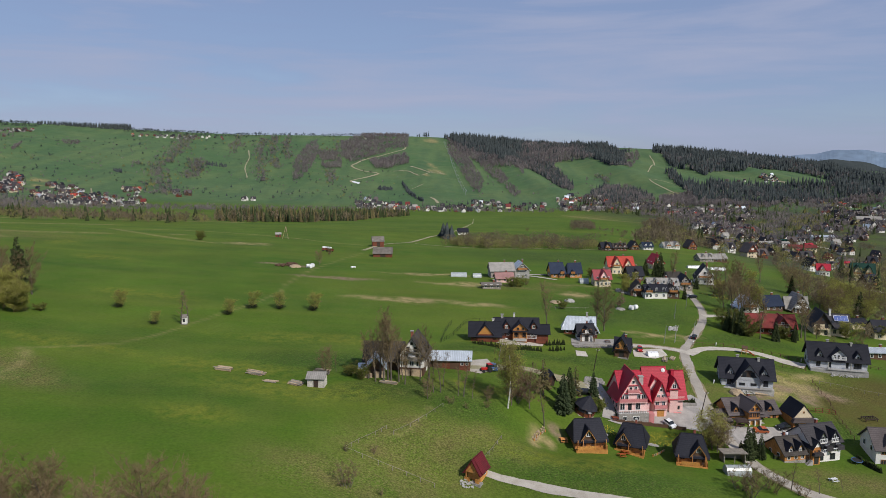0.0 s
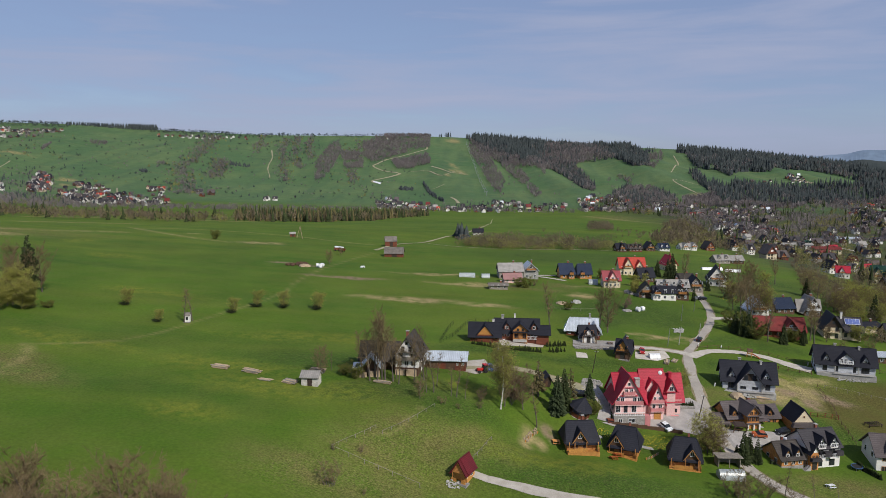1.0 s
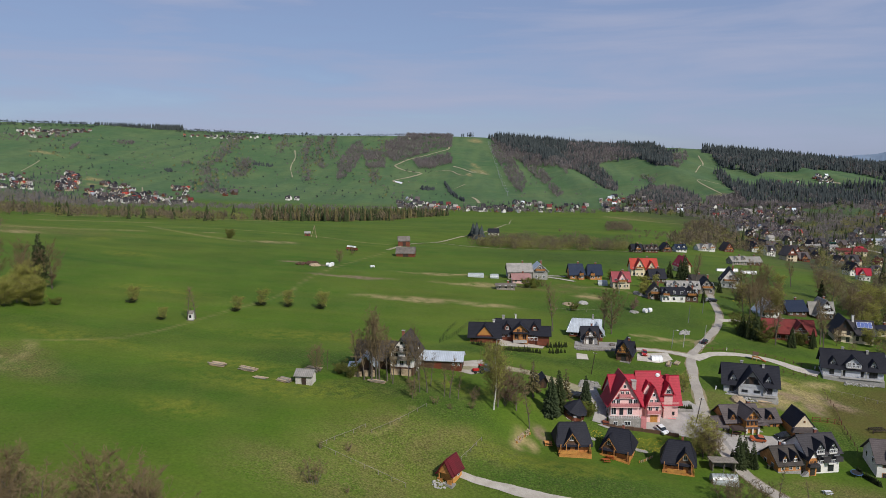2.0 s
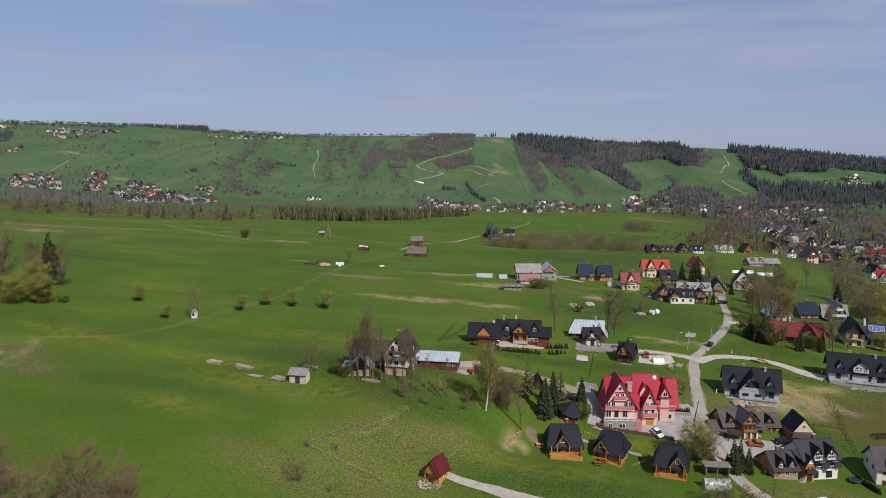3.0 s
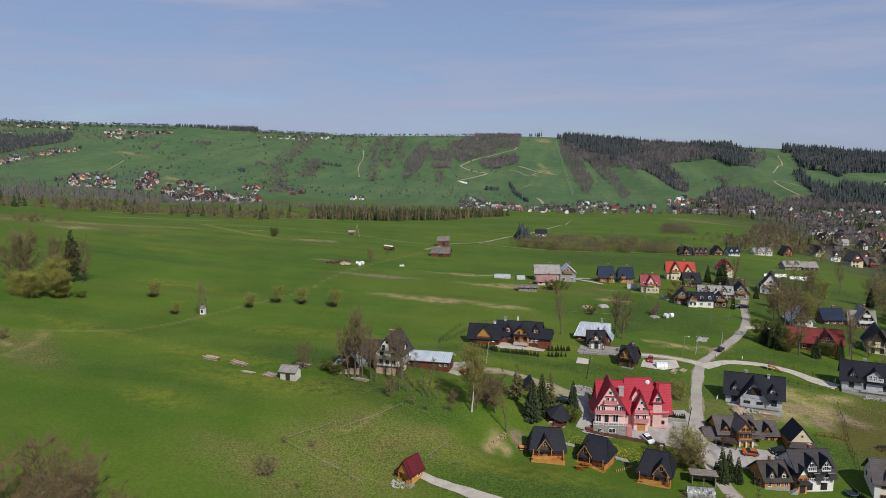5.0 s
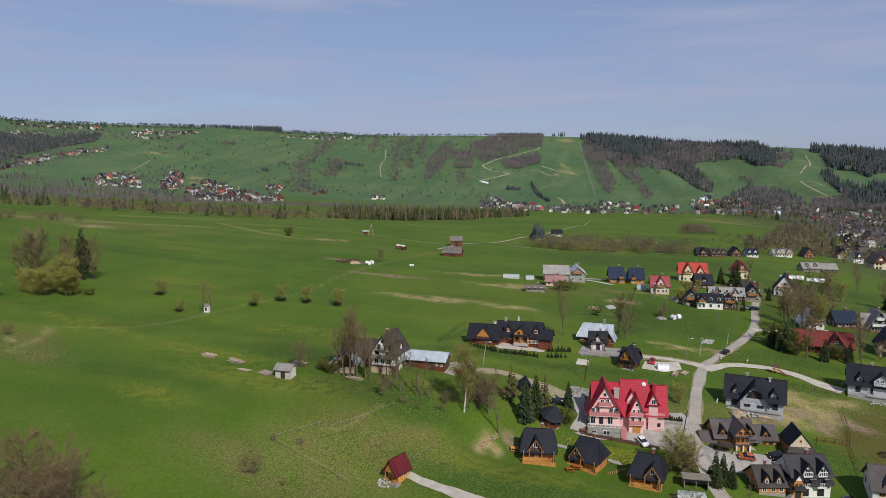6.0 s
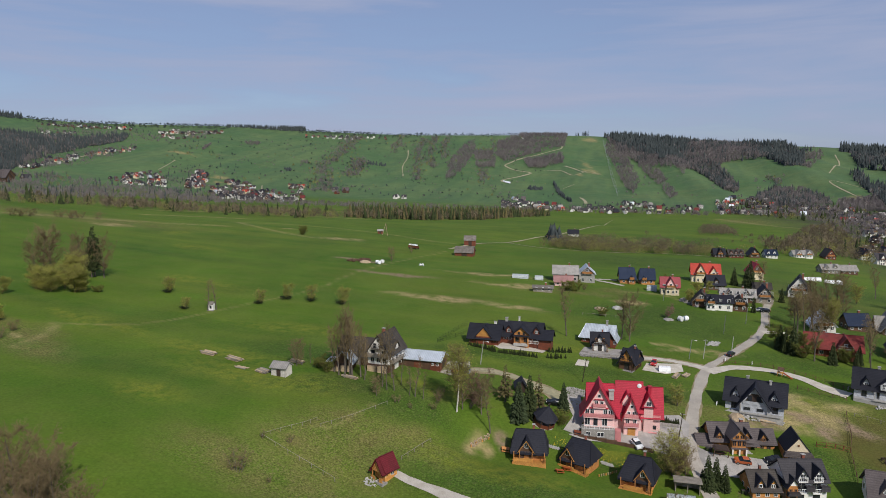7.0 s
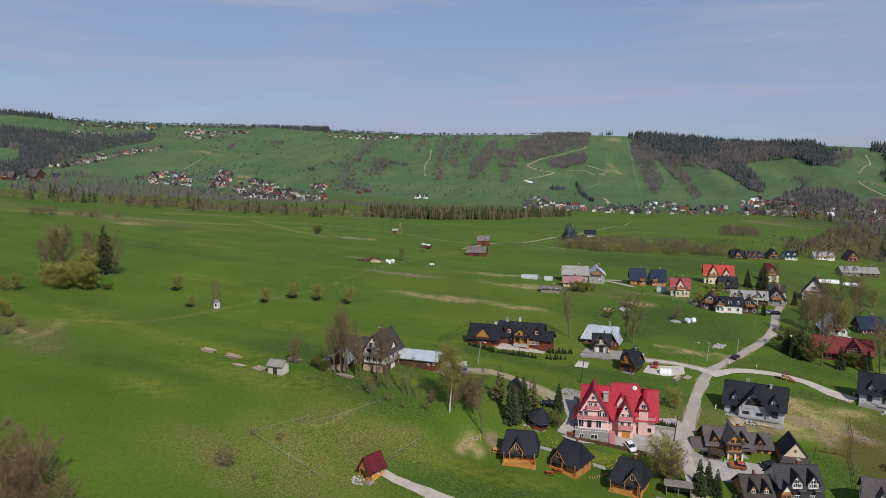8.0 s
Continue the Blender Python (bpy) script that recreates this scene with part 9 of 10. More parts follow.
STRIPS = [([(-998, 2775), (-925, 2483), (-868, 2229), (-829, 2034), (-730, 1818), (-658, 1662)], 34, 430), ([(-785, 2275), (-742, 2106), (-718, 1980)], 26, 170), ([(-833, 2882), (-729, 2457)], 14, 60), ([(-730, 2866), (-654, 2522), (-583, 2248), (-511, 2012)], 20, 210), ([(-690, 2907), (-600, 2479), (-526, 2228)], 18, 150), ([(-640, 2946), (-576, 2580), (-522, 2399)], 18, 120), ([(-358, 2222), (-319, 2014)], 18, 50), ([(496, 2290), (506, 2254), (507, 2164)], 10, 30),
          ([(-417, 2889), (-380, 2700), (-450, 2560)], 40, 120)]
SMUDGES = [([(-1266, 2351), (-1215, 2375), (-1181, 2312), (-1221, 2277)], 60), ([(-1280, 2095), (-1303, 2182), (-1314, 2221), (-1264, 2077)], 40), ([(-812, 2700), (-760, 2720), (-730, 2600), (-790, 2580)], 30), ([(-930, 2100), (-905, 2120), (-890, 2080), (-915, 2060)], 14)]
wood("far_bushes", "leafless purple-brown woods under the skyline", np.concatenate([patchy(inside(SLOPE_WOOD_A, 420, 20), 26, -1.0), patchy(inside(SLOPE_WOOD_B, 360, 21), 26, -1.1), patchy(inside(SLOPE_WOOD_C, 1500, 22), 30, -1.4), inside(SLOPE_WOOD_D, 420, 23), band((-340, 3000), (-147, 3030), 60, 20, 220, 120)]), BROAD, 9, 17, FOREST_BARE_HAZED, 20, 0.95)
wood("far_bushes", "bushes following the gullies down the ridge", np.concatenate([beside(l, n, half, 30 + i) for i, (l, half, n) in enumerate(STRIPS)] + [inside(p, n, 130 + n) for p, n in SMUDGES]), BROAD, 6, 13, FOREST_BARE_HAZED, 21, 1.05)
wood("far_trees", "dark spruce hedge curving down the ski meadow", beside([(-122, 2104), (-98, 1961), (-74, 1861), (-52, 1782)], 130, 5, 63), SPRUCE, 9, 12, FOREST_HAZED, 23, 1.3)
wood("far_trees", "dark spruce clumps on the slope", np.concatenate([inside([(-185, 2012), (-146, 2017), (-143, 1978), (-181, 1973)], 60, 64), inside([(-755, 2248), (-693, 2260), (-682, 2213), (-741, 2204)], 60, 65), inside([(-916, 1953), (-898, 1968), (-884, 1938), (-900, 1923)], 30, 66)]), SPRUCE, 7, 11, FOREST_HAZED, 24, 1.5)
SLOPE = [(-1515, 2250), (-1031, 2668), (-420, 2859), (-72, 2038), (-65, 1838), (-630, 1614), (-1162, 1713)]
wood("far_bushes", "scattered bushes on the western slope", np.concatenate([patchy(inside(SLOPE, 420, 70), 60, 0.0), inside(SLOPE, 90, 170)]), BROAD, 3, 9, FOREST_BARE_HAZED, 25, 1.4)
wood("far_bushes", "dark bushes scattered on the western slope", np.concatenate([inside(SLOPE, 60, 171), patchy(inside(SLOPE, 160, 172), 90, 0.4)]), SPRUCE, 4, 8, FOREST_HAZED, 125, 1.8)
wood("far_bushes", "round dark bushes dotted over the western slope", np.concatenate([patchy(inside(SLOPE, 520, 173), 70, 0.2), inside(SLOPE, 60, 174)] + [beside(l, n // 4, half * 1.5, 330 + i) for i, (l, half, n) in enumerate(STRIPS)]), BROAD, 4, 10, FOREST_HAZED, 126, 1.3)
wood("far_bushes", "pale budding bushes along the gullies of the ridge", np.concatenate([patchy(inside(SLOPE, 260, 175), 80, 0.3)] + [beside(l, n // 3, half * 1.3, 360 + i) for i, (l, half, n) in enumerate(STRIPS)]), BROAD, 4, 11, FOREST_BUD, 127, 1.2)
wood("far_bushes", "scattered bushes on the eastern slope", patchy(inside([(106, 2359), (315, 2098), (525, 2300), (605, 1895), (585, 1830), (67, 1807)], 150, 71), 50, 0.2), BROAD, 4, 11, FOREST_BARE_HAZED, 26, 1.4)
wood("far_bushes", "round trees standing along the skyline", band((-784, 2854), (-200, 2983), 8, 25, 60, 72), BROAD, 6, 13, FOREST_HAZED, 27, 1.3)
wood("far_bushes", "skyline trees among the ridge farms", np.concatenate([band((-1190, 2645), (-784, 2854), 90, 30, 420, 73), band((-1640, 2400), (-1431, 2515), 90, 30, 300, 74), band((-2054, 2151), (-1643, 2387), 90, 30, 520, 75), band((-784, 2854), (-420, 2950), 60, 30, 110, 76)]), BROAD, 4, 11, FOREST_HAZED, 28, 1.2)
wood("far_bushes", "hedges and bushes round the hillside farms", np.concatenate([inside([(-1914, 2056), (-1791, 2206), (-1573, 2288), (-1511, 2493), (-1386, 2293), (-1478, 2122), (-1735, 1879)], 260, 76), inside([(-1553, 1614), (-1563, 1875), (-1490, 2046), (-1422, 1955), (-1370, 1655), (-1406, 1483)], 300, 77)]), BROAD, 5, 11, FOREST_BARE_HAZED, 29, 1.2)
# trees in the stream valley beyond the meadow
STREAM = [(-239.4, 734.7), (-197.1, 727.8), (-141.2, 777.5), (-111.5, 955.8), (-64, 1347), (-96, 1417), (-187, 1029), (-309.3, 957.3)]
wood("stream_wood", "olive brown larches along the stream", inside(STREAM, 420, 80), SLIM_SPRUCE, 9, 18, NEEDLE_BROWN, 30, 1.2)
wood("stream_wood", "dark spruces along the stream", inside(STREAM, 460, 81), SLIM_SPRUCE, 10, 19, NEEDLE, 31, 1.2)
wood("stream_wood", "bare trees along the stream", inside(STREAM, 330, 82), BROAD, 7, 14, HEDGE_BARE, 32)
WEST_STREAM = [(-393.9, 402.5), (-403.6, 508.0), (-353.5, 579.5), (-289.9, 625.0), (-215.2, 676.0), (-262.2, 790.5), (-440.8, 892.0), (-577.8, 852.3), (-428.3, 432.6)]
wood("stream_wood", "budding bushes along the western stream", inside(WEST_STREAM, 260, 83), BROAD_FINE, 4, 9, FOREST_BUD, 33, 1.2)
wood("stream_wood", "bare bushes along the western stream", inside(WEST_STREAM, 330, 84), BROAD, 5, 12, HEDGE_BARE, 34, 1.1)
wood("stream_wood", "scattered dark spruces along the western stream", inside(WEST_STREAM, 60, 85), SPRUCE, 8, 17, NEEDLE, 35, 1.2)
BOTTOM = [(-1322, 1284), (-1392, 1434), (-1326, 1530), (-1210, 1438), (-1119, 1446), (-964, 1428), (-760, 1317), (-593, 1049), (-696, 1009), (-703.2, 782.2), (-1080, 1059)]
wood("valley_wood", "grey leafless woods on the valley floor", patchy(inside(BOTTOM, 1300, 86), 28, -0.7), BROAD, 6, 13, FOREST_BARE_HAZED, 36)
wood("valley_wood", "budding bushes on the valley floor", patchy(inside(BOTTOM, 420, 286), 40, -0.2), BROAD_FINE, 4, 9, FOREST_BUD, 236, 1.2)
wood("valley_wood", "dark spruces among the valley woods", patchy(inside(BOTTOM, 330, 186), 36, 0.2), SLIM_SPRUCE, 9, 18, FOREST_HAZED, 136)
wood("valley_wood", "leafless trees below the ridge", inside([(-799, 1262), (-654, 1182), (-464, 1421), (-209, 1575), (271, 1550), (257, 1469), (-198, 1490), (-610.4, 962.8)], 900, 87), BROAD, 4, 10, FOREST_BARE_HAZED, 37)
# hedges and clumps in the middle distance
HEDGE = [(-0.9, 534.7), (35.6, 508.5), (75.7, 528.1), (123.4, 548.6), (131.9, 587.1), (85.7, 598.4), (40.6, 602.4), (22.9, 570.0), (4.0, 560.0)]
wood("hedge_trees", "leafless hedge trees along the field road", inside(HEDGE, 150, 90), BROAD_FINE, 5, 12, HEDGE_BARE, 40, 0.9)
wood("hedge_trees", "budding hedge bushes along the field road", inside(HEDGE, 190, 91), BROAD_FINE, 3, 9, FOREST_BUD, 41, 1.2)
wood("hedge_trees", "dark spruces at the hedge end", inside([(0.0, 614.0), (8.9, 608.9), (8.6, 588.2), (0.0, 588.8)], 14, 92), SPRUCE, 9, 15, FOREST_HAZED, 42, 1.9)
wood("hedge_trees", "round bare clump on the green hill", inside([(147.4, 796.5), (216, 1002), (162.7, 753.4), (134.7, 727.6)], 46, 93), BROAD_FINE, 7, 11, HEDGE_BARE, 43, 1.1)
EDGE = [(130.7, 561.0), (150.9, 586.6), (216.4, 727.5), (322, 1149), (386, 1234), (372, 1102), (265.6, 700.0), (238.8, 642.8), (186.2, 608.1), (139.6, 559.9)]
wood("hedge_trees", "bare and budding trees at the village edge", inside(EDGE, 120, 94), TWIGGY, 5, 11, HEDGE_BARE, 44, 1.1)
wood("hedge_trees", "budding bushes at the village edge", inside(EDGE, 130, 95), BROAD_FINE, 4, 8, FOREST_BUD, 45, 1.2)
wood("hedge_trees", "bushes dotted on the green hill", inside([(86.3, 728.4), (291, 1035), (372, 1159), (186.2, 661.6), (77.1, 607.9)], 26, 96), TWIGGY, 3, 7, HEDGE_BARE, 46, 1.2)
TOWN_FAR = [(274, 1532), (291, 1734), (416, 1802), (523, 1700), (720, 1720), (1070, 1830), (1126, 1782), (800, 1240), (560, 1000), (366, 975), (344, 1174), (418, 1302)]
TOWN_NEAR = [(366, 975), (560, 1000), (640, 990), (270, 393), (232, 395), (247, 460), (291, 609), (245, 600), (192, 595), (171, 625)]
OLIVE_WOOD = [(710, 1435), (813, 1531), (745, 1359), (636, 1175), (600, 1201)]
wood("town_trees", "leafless trees between the houses of the town", patchy(inside(TOWN_FAR, 3600, 97), 34, -0.5), BROAD, 6, 13, FOREST_BARE_HAZED, 47, 1.0)
wood("town_trees", "leafless gardens on the near side of the town", patchy(inside(TOWN_NEAR, 620, 197), 22, -0.2), TWIGGY, 5, 12, HEDGE_BARE, 147, 1.0)
wood("town_trees", "budding trees between the houses of the town", np.concatenate([patchy(inside(TOWN_FAR, 900, 98), 30, 0.1), inside(OLIVE_WOOD, 130, 198), patchy(inside(TOWN_NEAR, 420, 199), 20, 0.2)]), BROAD_FINE, 5, 12, FOREST_BUD, 48, 1.1)
wood("town_trees", "dark spruces between the houses of the town", np.concatenate([patchy(inside(TOWN_FAR, 1100, 99), 26, 0.0), patchy(inside(TOWN_NEAR, 150, 200), 20, 0.2)]), SLIM_SPRUCE, 8, 19, NEEDLE, 49, 1.2)
NEAR_SLOPE = [(253, 529), (242, 451), (250, 389), (188, 291), (176, 306), (178, 345), (200, 400), (221, 453)]
wood("town_trees", "bare scrub on the slope above the town", inside(NEAR_SLOPE, 110, 100), TWIGGY, 3, 8, HEDGE_BARE, 50, 1.1)
wood("town_trees", "budding scrub on the slope above the town", inside(NEAR_SLOPE, 130, 101), BROAD_FINE, 3, 7, FOREST_BUD, 51, 1.2)
LANE_WOOD = [(344, 1174), (400, 1240), (355, 967), (230, 640), (192, 595), (171, 625)]
wood("town_trees", "leafless thicket between meadow and town", inside(LANE_WOOD, 260, 102), BROAD, 6, 13, HEDGE_BARE, 52, 1.0)
wood("town_trees", "budding thicket between meadow and town", inside(LANE_WOOD, 150, 103), BROAD_FINE, 4, 10, FOREST_BUD, 53, 1.1)

# tracks and bare ground on the ski slope
for pts, w, s in (([(-145, 2763), (-151, 2667), (-214, 2566), (-269, 2470), (-295, 2386), (-303, 2339), (-256, 2266), (-206, 2244), (-234, 2172), (-277, 2103), (-244, 2058)], 7, 0), ([(-108, 2341), (-82, 2309), (-50, 2265), (-25, 2259), (11, 2265)], 6, 1),
                  ([(-172, 2282), (-117, 2273), (-69, 2196), (-26, 2297), (4, 2250)], 3.5, 2), ([(-33, 1847), (-20, 1804), (-13, 1740)], 6, 3), ([(-87, 2001), (-57, 2066)], 3.5, 4),
                  ([(803, 2741), (767, 2555), (664, 2282)], 4, 5), ([(680, 2006), (615, 2089), (627, 1870)], 3, 6), ([(-703, 2553), (-656, 2387), (-624, 2221), (-574, 2062)], 3.5, 7), ([(1023, 2209), (1041, 2135)], 8, 8),
                  ([(-1463, 1751), (-1470, 1856), (-1447, 1960)], 10, 9), ([(-1189, 1731), (-1217, 1824), (-1238, 1884)], 4, 10), ([(-834, 1661), (-777, 1551)], 4, 12)):
    setting("track", ribbon(pts, w, 0.9, 14, 1.2, 3, 40 + s), BARE_SOIL, "tan bare earth track on the ridge slope", "track")
setting("bare_patch", apron([(-274, 2103), (-246, 2079), (-245, 2052), (-267, 2077)], 1.6, 15), PLASTIC_WHITE, "last white snow patch on the ski slope", "snow")


# ---- distant villages ----
def far_house(walls, roof, label, along, tall, boards, gable=True):
    """A highland house far off: steep roof, boarded gable, balcony, two rows of windows, and a front gable on long houses."""
    h = thing("village_house", label, "house", None, "houses of the far villages")
    w, d, t, r = (11, 9, 3.0 + tall, 4.8) if along == "x" else (11, 9, 3.0 + tall, 6.2)
    turn = pose(0, 0, 0, 0, 0, 0 if along == "x" else 90) @ pose(0, 0, 0, 0, 0, -90)

    def block(piece, profile, y0, y1, material, m, owner=h):
        bm = prism(profile, y0, y1)
        bmesh.ops.transform(bm, matrix=m, verts=bm.verts[:])
        return part(piece, bm, material, owner)

    def cover(half, low, high, over):
        k = over * (high - low) / half
        return [(-half - over, low - k), (-half - over, low - k + 0.45), (0, high + 0.45), (half + over, low - k + 0.45), (half + over, low - k), (0, high)]

    block("wall", [(-d / 2, -2.5), (d / 2, -2.5), (d / 2, t), (0, t + r), (-d / 2, t)], -w / 2, w / 2, walls, turn)
    block("roof", cover(d / 2, t, t + r, 0.9), -w / 2 - 0.8, w / 2 + 0.8, roof, turn)
    front = -(d if along == "x" else w) / 2
    if along == "y":
        block("gable_boarding", [(-d * 0.46, t + 0.3), (d * 0.46, t + 0.3), (0, t + r - 0.1)], front - 0.08, front + 0.02, boards, Matrix.Identity(4))
        part("balcony", box(-d * 0.42, d * 0.42, front - 1.1, front, t - 0.2, t + 0.8), boards, h)
        part("window", box(-1.1, 1.1, front - 0.14, front, t + 1.4, t + 2.8), WHITE, h)
    elif gable:
        g = block("front_gable", [(-2.6, -2.0), (2.6, -2.0), (2.6, t + 0.2), (0, t + 4.2), (-2.6, t + 0.2)], front - 1.3, 0.0, walls, pose(-1.2, 0, 0))
        block("gable_roof", cover(2.6, t + 0.2, t + 4.2, 0.6), front - 2.0, 0.0, roof, pose(-1.2, 0, 0), g)
        part("balcony", box(-3.6, 1.2, front - 2.1, front - 1.3, t - 0.2, t + 0.7), boards, h)
        front -= 1.3
    for z in ((0.6, 3.2) if tall > 2 else (0.6,)):
        for x in (-2.4, 0.1):
            part("window", box(x - 0.75, x + 0.75, front - 0.07, front + 0.02, z, z + 1.5), GLASS, h)
    part("chimney", box(0.6, 1.3, 0.6, 1.3, t + r * 0.6, t + r + 0.9), BRICK, h)
    return h


# some dark roofs use lighter greys and browns, standing for haze over them
STYLES = [(WHITE, ROOF_GREY, "white house with dark grey roof in the valley village", "x", 2.4, LOG_BROWN), (CREAM, ROOF_FADED, "cream gabled house with red roof in the valley village", "y", 2.4, LOG_BROWN),
          (LOG_BROWN, ROOF_DARK, "brown timber house with black gable roof", "y", 0.6, WOOD_DARK), (WHITE, ROOF_ETERNIT, "white house with pale grey roof", "x", 2.4, WOOD_GREY, False),
          (LOG_RED, ROOF_BROWN, "red-brown timber house with grey roof", "x", 0.4, LOG_ORANGE), (WHITE, ROOF_GREY, "white gabled house with grey steep roof", "y", 2.6, LOG_BROWN),
          (WHITE, ROOF_FADED, "white house with faded red roof", "x", 0.6, LOG_BROWN), (LOG_BROWN, ROOF_BROWN, "dark timber house with grey-brown roof", "x", 1.6, WOOD_DARK),
          (WHITE, ROOF_SILVER, "white gabled house with bright metal roof", "y", 0.8, WOOD_GREY), (STONE, ROOF_GREY, "grey house with a dark grey roof", "x", 2.4, LOG_BROWN),
          (CREAM, ROOF_ORANGE, "cream house with bright red roof", "x", 2.4, LOG_BROWN), (CREAM, ROOF_BROWN, "cream gabled house with brown roof", "y", 2.4, LOG_RED)]
MODELS = [far_house(*s) for s in STYLES]
_used = [False] * len(MODELS)
MIX = (0, 0, 0, 2, 2, 2, 2, 3, 3, 4, 4, 5, 5, 5, 6, 7, 7, 7, 7, 8, 9, 9, 11, 11, 1, 4, 7, 5, 0, 2, 10)


def village(poly, n, seed, gap, big=1.0, joined=False, least=-0.9):
    """Scatters n houses in a polygon, each a thing, or far off all as one mass."""
    rnd = random.Random(seed)
    placed, vs, fs, mats, slots = [], [], [], [], []
    for x, y in patchy(inside(poly, n * 14, seed), 34, least):
        if len(placed) >= n:
            break
        if all((x - a) ** 2 + (y - b) ** 2 > gap * gap for a, b in placed):
            placed.append((x, y))
            k = rnd.choice(MIX)
            m = pose(x, y, gz(x, y) - 0.2, 0, 0, rnd.choice((5, 15, 20, -12, 95, -80, 10)) + rnd.uniform(-12, 12))
            s = big * rnd.uniform(0.6, 0.95)
            if joined:
                for ob in MODELS[k].children_recursive:
                    if not ob.name.startswith("chimney"):
                        me, b = ob.data, len(vs)
                        if me.materials[0] not in slots:
                            slots.append(me.materials[0])
                        vs += [m @ (v.co * s) for v in me.vertices]
                        fs += [[b + i for i in f.vertices] for f in me.polygons]
                        mats += [slots.index(me.materials[0])] * len(me.polygons)
                continue
            if _used[k]:
                ob = copy_thing(MODELS[k], m)
            else:
                ob, _used[k] = MODELS[k], True
                ob.matrix_basis = m
            ob.scale = (s, s, s)
    if joined:
        me = bpy.data.meshes.new("far_village")
        me.from_pydata(vs, [], fs)
        for mt in slots:
            me.materials.append(mt)
        me.polygons.foreach_set("material_index", mats)
        tagged(new("far_village", me), "white and dark houses of a far village below the ridge", "houses", "", "stuff")


village([(-1009, 1598), (-1111, 1811), (-1057, 1767), (-923, 1534), (-941, 1488)], 60, 1, 12, joined=True, least=-3)
village([(-1172, 1501), (-1191, 1601), (-1172, 1733), (-985, 1469), (-1047, 1456), (-1156, 1492)], 50, 16, 14, joined=True, least=-3)
village([(-878, 1484), (-939, 1633), (-937, 1714), (-827, 1618), (-759, 1585), (-582, 1387), (-560, 1270), (-690, 1200)], 120, 2, 12, joined=True, least=-2)
village([(-782, 1707), (-750, 1728), (-648, 1503), (-689, 1527)], 14, 23, 13, joined=True)
village([(-236, 1752), (-212, 1828), (-116, 1712), (-32, 1635), (-5, 1497), (-177, 1517)], 52, 3, 13, joined=True)
village([(-19, 1668), (95, 1786), (254, 1737), (221, 1511), (-5, 1482)], 60, 4, 14, joined=True)
village([(291, 1795), (331, 1816), (411, 1846), (414, 1675), (527, 1690), (462, 1461), (265, 1519)], 110, 5, 13, joined=True)
village([(523, 1676), (744, 1686), (616, 1367), (456, 1305), (449, 1418)], 105, 6, 14, joined=True)
village([(910, 1924), (1063, 1892), (1021, 1815), (796, 1682)], 36, 24, 14, joined=True)
village([(1040, 1877), (1117, 1766), (783, 1232), (708, 1252), (806, 1483)], 90, 25, 15, 1.1, joined=True)
village([(456, 1305), (577, 1354), (497, 1120), (366, 989)], 44, 7, 16, 1.1)
village([(600, 1180), (700, 1250), (783, 1232), (560, 960), (480, 990)], 26, 26, 19, 1.15)
village([(378, 997), (542, 1048), (378, 717), (247, 553), (255, 664)], 34, 27, 19, 1.1)
village([(471, 894), (600, 960), (300, 470), (246, 470)], 14, 8, 20, 1.1)
village([(1017, 2283), (1050, 2238), (1031, 2144), (1005, 2189)], 14, 9, 14, joined=True)
village([(882, 2218), (960, 2190), (940, 2130), (885, 2172)], 3, 29, 22)
village([(-1165, 2664), (-870, 2839), (-858, 2770), (-1148, 2600)], 34, 10, 18, joined=True)
village([(-1620, 2440), (-1452, 2517), (-1422, 2440), (-1571, 2340)], 30, 11, 18, joined=True)
village([(-1994, 2149), (-1906, 2258), (-1775, 2347), (-1730, 2356), (-1701, 2306), (-1912, 2188)], 40, 12, 15, joined=True)
village([(-1850, 2005), (-1796, 2168), (-1671, 2039), (-1736, 1908)], 18, 13, 18, joined=True)
village([(-1436, 1501), (-1500, 1682), (-1500, 1787), (-1493, 1911), (-1453, 1988), (-1427, 1944), (-1450, 1759), (-1401, 1593), (-1404, 1487)], 54, 14, 13, joined=True)
village([(-1620, 2319), (-1612, 2427), (-1537, 2480), (-1419, 2301), (-1493, 2207)], 26, 15, 15, joined=True)
village([(-1328, 1266), (-1345, 1306), (-1279, 1399), (-1205, 1315), (-1247, 1304)], 5, 17, 40, 2.6, joined=True)
village([(-352, 2963), (-259, 2976), (-257, 2948), (-349, 2936)], 6, 18, 18, joined=True)
village([(-648, 1704), (-619, 1708), (-600, 1640), (-630, 1630)], 3, 19, 18, 1.5)
village([(-484, 1692), (-461, 1709), (-440, 1630), (-459, 1614)], 3, 20, 16, 1.2)


for k, ob in enumerate(MODELS):
    if not _used[k]:
        for q in [*ob.children, ob]:
            bpy.data.objects.remove(q)
GARDENS = np.concatenate([inside([(-1172, 1501), (-1163, 1747), (-1072, 1802), (-900, 1526), (-1029, 1432)], 150, 150), inside([(-869, 1472), (-923, 1615), (-872, 1610), (-663, 1583), (-528, 1265), (-643, 1099)], 220, 151), inside([(291, 1734), (352, 1771), (497, 1680), (451, 1443), (274, 1532)], 130, 152), inside([(-236, 1752), (-212, 1828), (-116, 1712), (95, 1786), (254, 1737), (221, 1511), (-177, 1517)], 420, 153), inside([(-1172, 1501), (-1163, 1747), (-1072, 1802), (-900, 1526), (-560, 1270), (-690, 1200)], 420, 154), inside([(-1500, 1500), (-1500, 1900), (-1427, 1944), (-1401, 1487)], 220, 155), inside([(-1994, 2149), (-1730, 2356), (-1440, 2500), (-1419, 2301), (-1736, 1908)], 420, 156)])
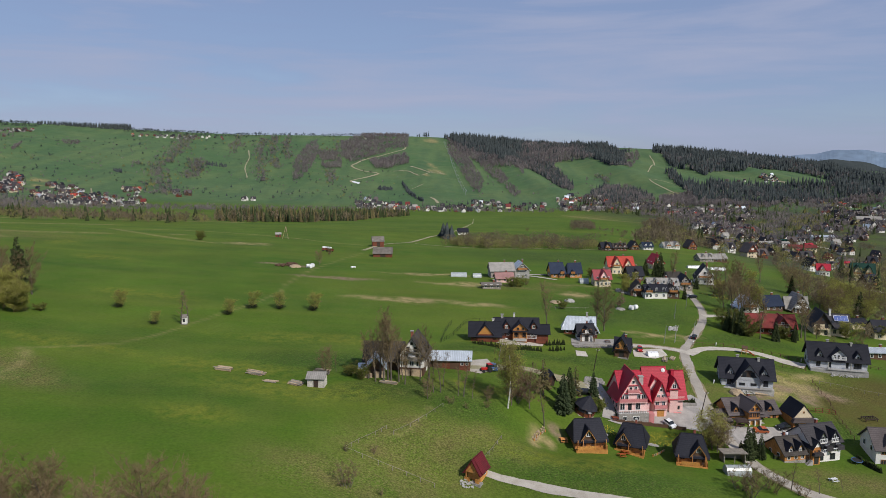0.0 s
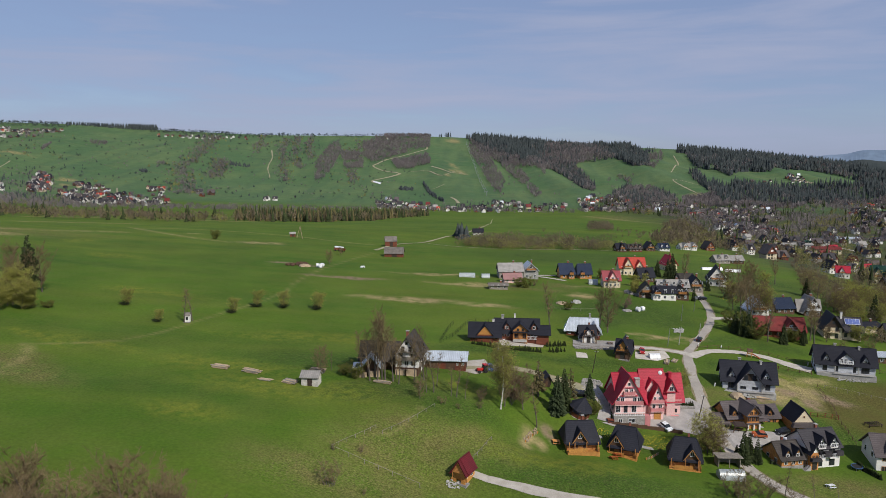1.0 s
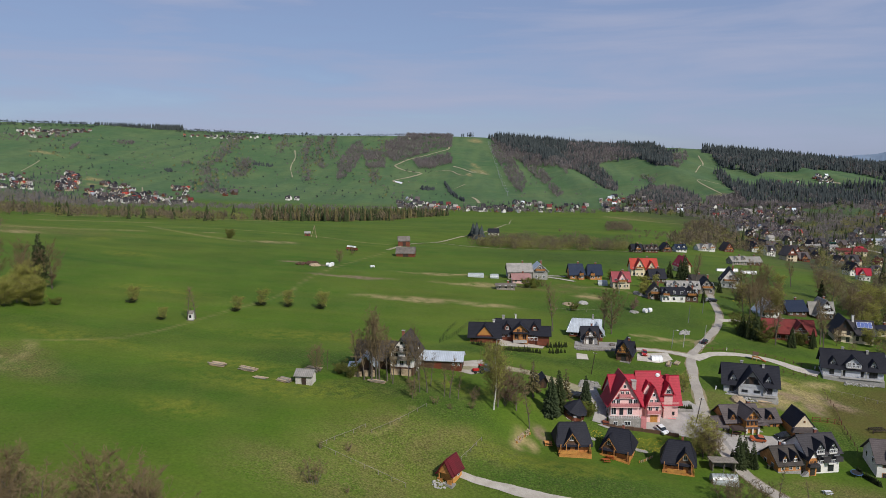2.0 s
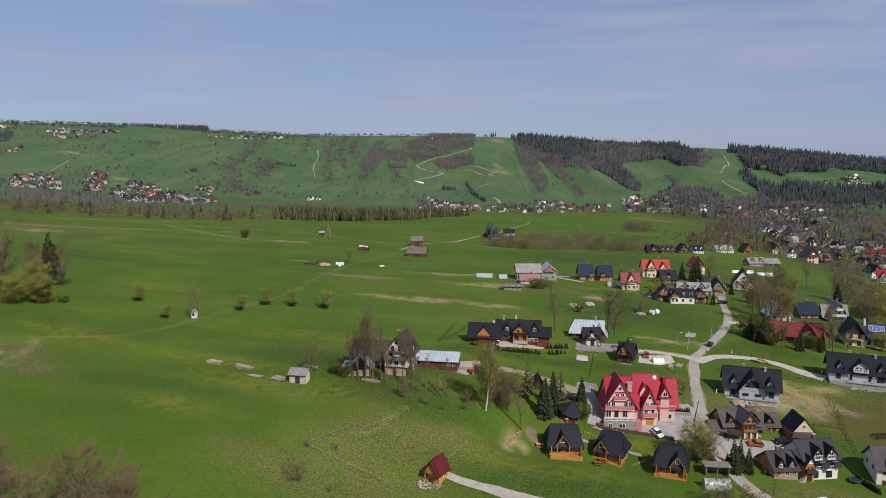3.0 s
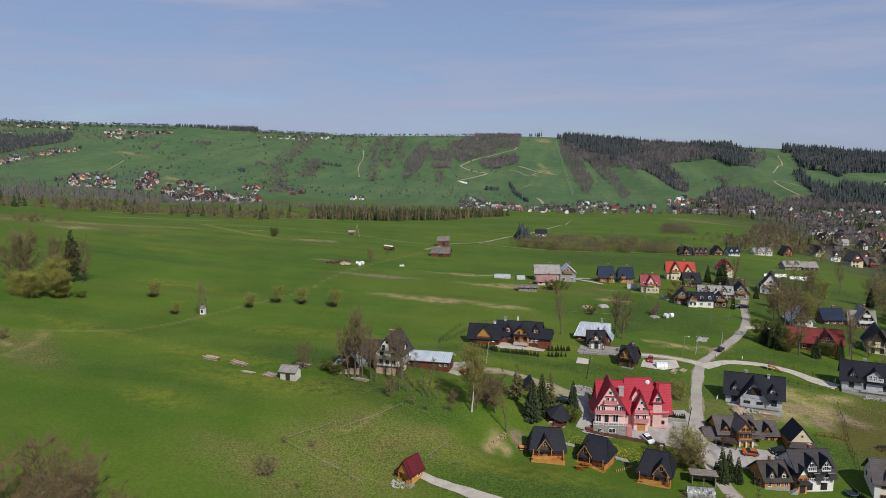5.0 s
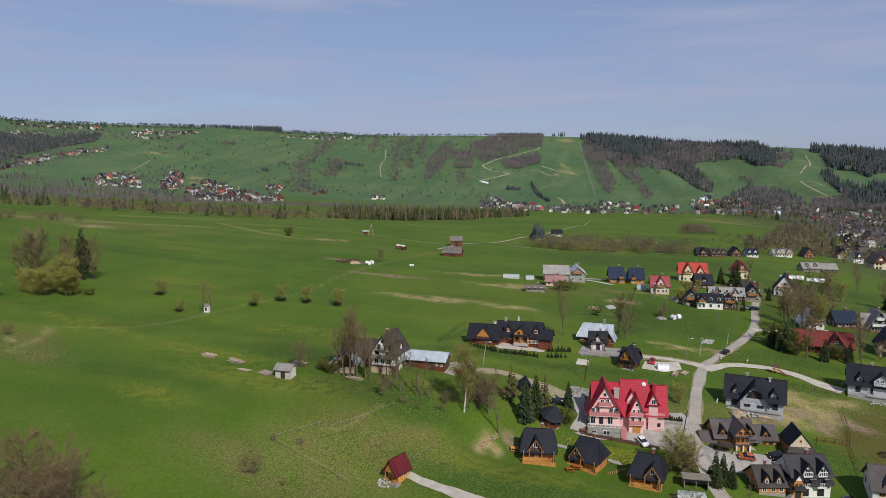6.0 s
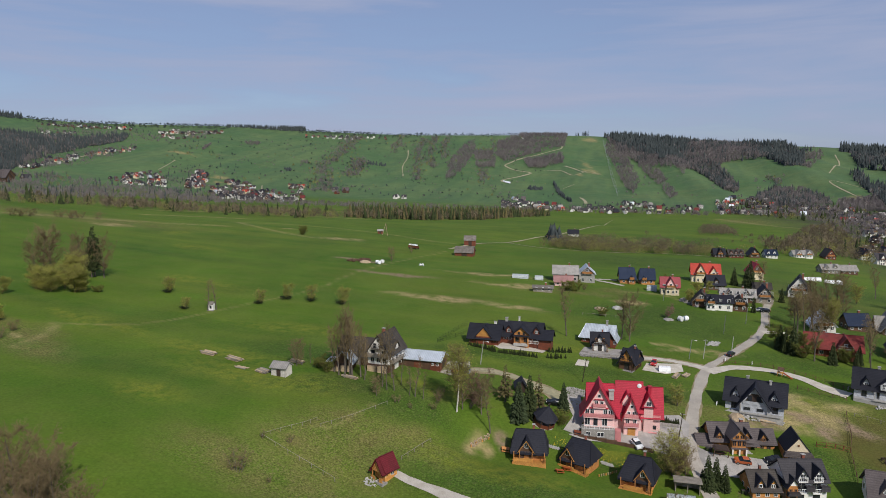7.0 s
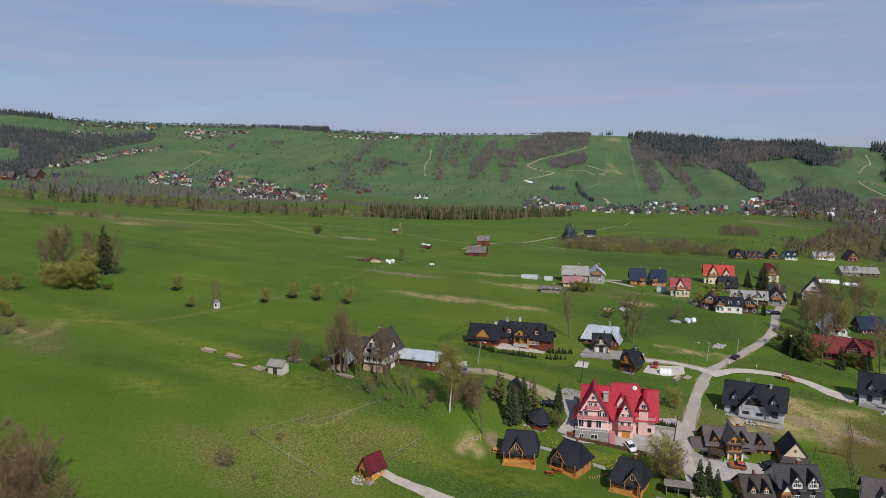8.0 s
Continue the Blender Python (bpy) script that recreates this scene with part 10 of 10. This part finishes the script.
wood("village_trees", "bare garden trees of the far villages", GARDENS[::2], BROAD, 4, 8, FOREST_BARE_HAZED, 150)
wood("village_trees", "dark garden spruces of the far villages", GARDENS[1::3], SPRUCE, 5, 11, FOREST_HAZED, 151, 1.2)


# larger halls and the roads of the town
def town_hall(xy, turn, w, d, t, r, walls, roof, label):
    h = thing("town_hall", label, "building", site_at(*xy, turn))
    gabled(h, -w / 2, w / 2, 0, d, t, r, "x", 0.8, walls, roof, below=3)
    per = int(w / 4)
    for i in range(per):
        part("window", box(-0.9, 0.9, -0.06, 0.03, 0, 1.6), GLASS, h, "", pose(-w / 2 + w * (i + 0.5) / per, 0, t * 0.45))
    return h


town_hall((470, 905), -8, 34, 12, 5.0, 3.0, CREAM, ROOF_FADED, "long town building with a faded red roof")
town_hall((470, 1108), -20, 40, 14, 5.0, 3.0, BRICK, ROOF_FADED, "long brick-red building among the town chalets")
town_hall((438, 925), -6, 46, 14, 5.0, 1.6, WHITE, ROOF_ETERNIT, "long pale flat-roofed hall beside the town road")
town_hall((835, 1365), -14, 44, 16, 8.0, 5.0, CREAM, ROOF_ETERNIT, "large cream hotel with a pale roof")
town_hall((569, 1040), -10, 30, 12, 7.0, 2.0, WHITE, ROOF_SILVER, "white commercial building with a bright roof")
setting("road", ribbon([(330, 960), (366, 976), (401, 994), (441, 1005), (487, 1008), (520, 975), (540, 920)], 7, 0.5, 6, 0.6, 3, 31), GRAVEL, "pale main road through the town", "road")
setting("road", ribbon([(222, 402), (236, 414), (248, 412), (262, 404)], 6, 0.3, 4, 0.5, 3, 32), GRAVEL, "pale street below the green-roofed hotel", "road")
setting("road", ribbon([(-896, 1574), (-800, 1410), (-710, 1255)], 6, 0.6, 10, 0.6, 3, 33), GRAVEL, "pale street through the valley village", "road")
setting("road", ribbon([(-985, 1560), (-1060, 1700)], 6, 0.6, 10, 0.6, 3, 34), GRAVEL, "pale street between the valley blocks", "road")


# the chair lift up the ski meadow
def ski_lift(a, b, n):
    h = thing("ski_lift", "grey chair lift with a line of pylons up the ski meadow", "ski lift", pose(a[0], a[1], gz(*a)))
    tops = []
    for i in range(n):
        f = i / (n - 1)
        x, y = a[0] + (b[0] - a[0]) * f, a[1] + (b[1] - a[1]) * f
        z = gz(x, y) - gz(*a)
        part("pylon", boxes((-0.5, 0.5, -0.5, 0.5, -1, 11), (-3.4, 3.4, -0.4, 0.4, 11, 11.8)), STEEL, h, "", pose(x - a[0], y - a[1], z))
        tops.append((x - a[0], y - a[1], z + 11.6))
    for s in (-3.2, 3.2):
        rope = bmesh.new()
        tube(rope, [Vector((x + s, y, z)) for x, y, z in tops], [0.12] * n, 4)
        part("cable", rope, STEEL, h)
    return h


ski_lift((62, 1914), (5, 2877), 17)

# the mountains beyond the end of the ridge, with haze in their colour
for r, top, low, material, seed in ((4620, 92, 62, FAR_HAZE_BLUE, 1), (4480, 42, 60, FOREST_HAZED, 2)):
    deg = np.arange(20, 62, 0.25)
    a = np.radians(deg)
    crest = top + 14 * np.sin(deg / 2.3 + seed) + 8 * np.sin(deg / 0.9) + 3 * np.sin(deg * 3.1) + (deg - 28) * (1.0 if seed == 1 else -1.5)
    vs = [(r * math.sin(t), r * math.cos(t), z) for t, z in zip(a, crest)] + [((r - 260) * math.sin(t), (r - 260) * math.cos(t), z) for t, z in zip(a, crest * 0.3 - 60)] + [((r - 500) * math.sin(t), (r - 500) * math.cos(t), -150) for t in a]
    n = len(deg)
    fs = [(k * n + i, k * n + i + 1, (k + 1) * n + i + 1, (k + 1) * n + i) for k in range(2) for i in range(n - 1)]
    tagged(part("backdrop", mesh_of("backdrop", vs, fs), material, None, "hazy wooded mountains on the horizon"), "", "mountains", "", "structure")
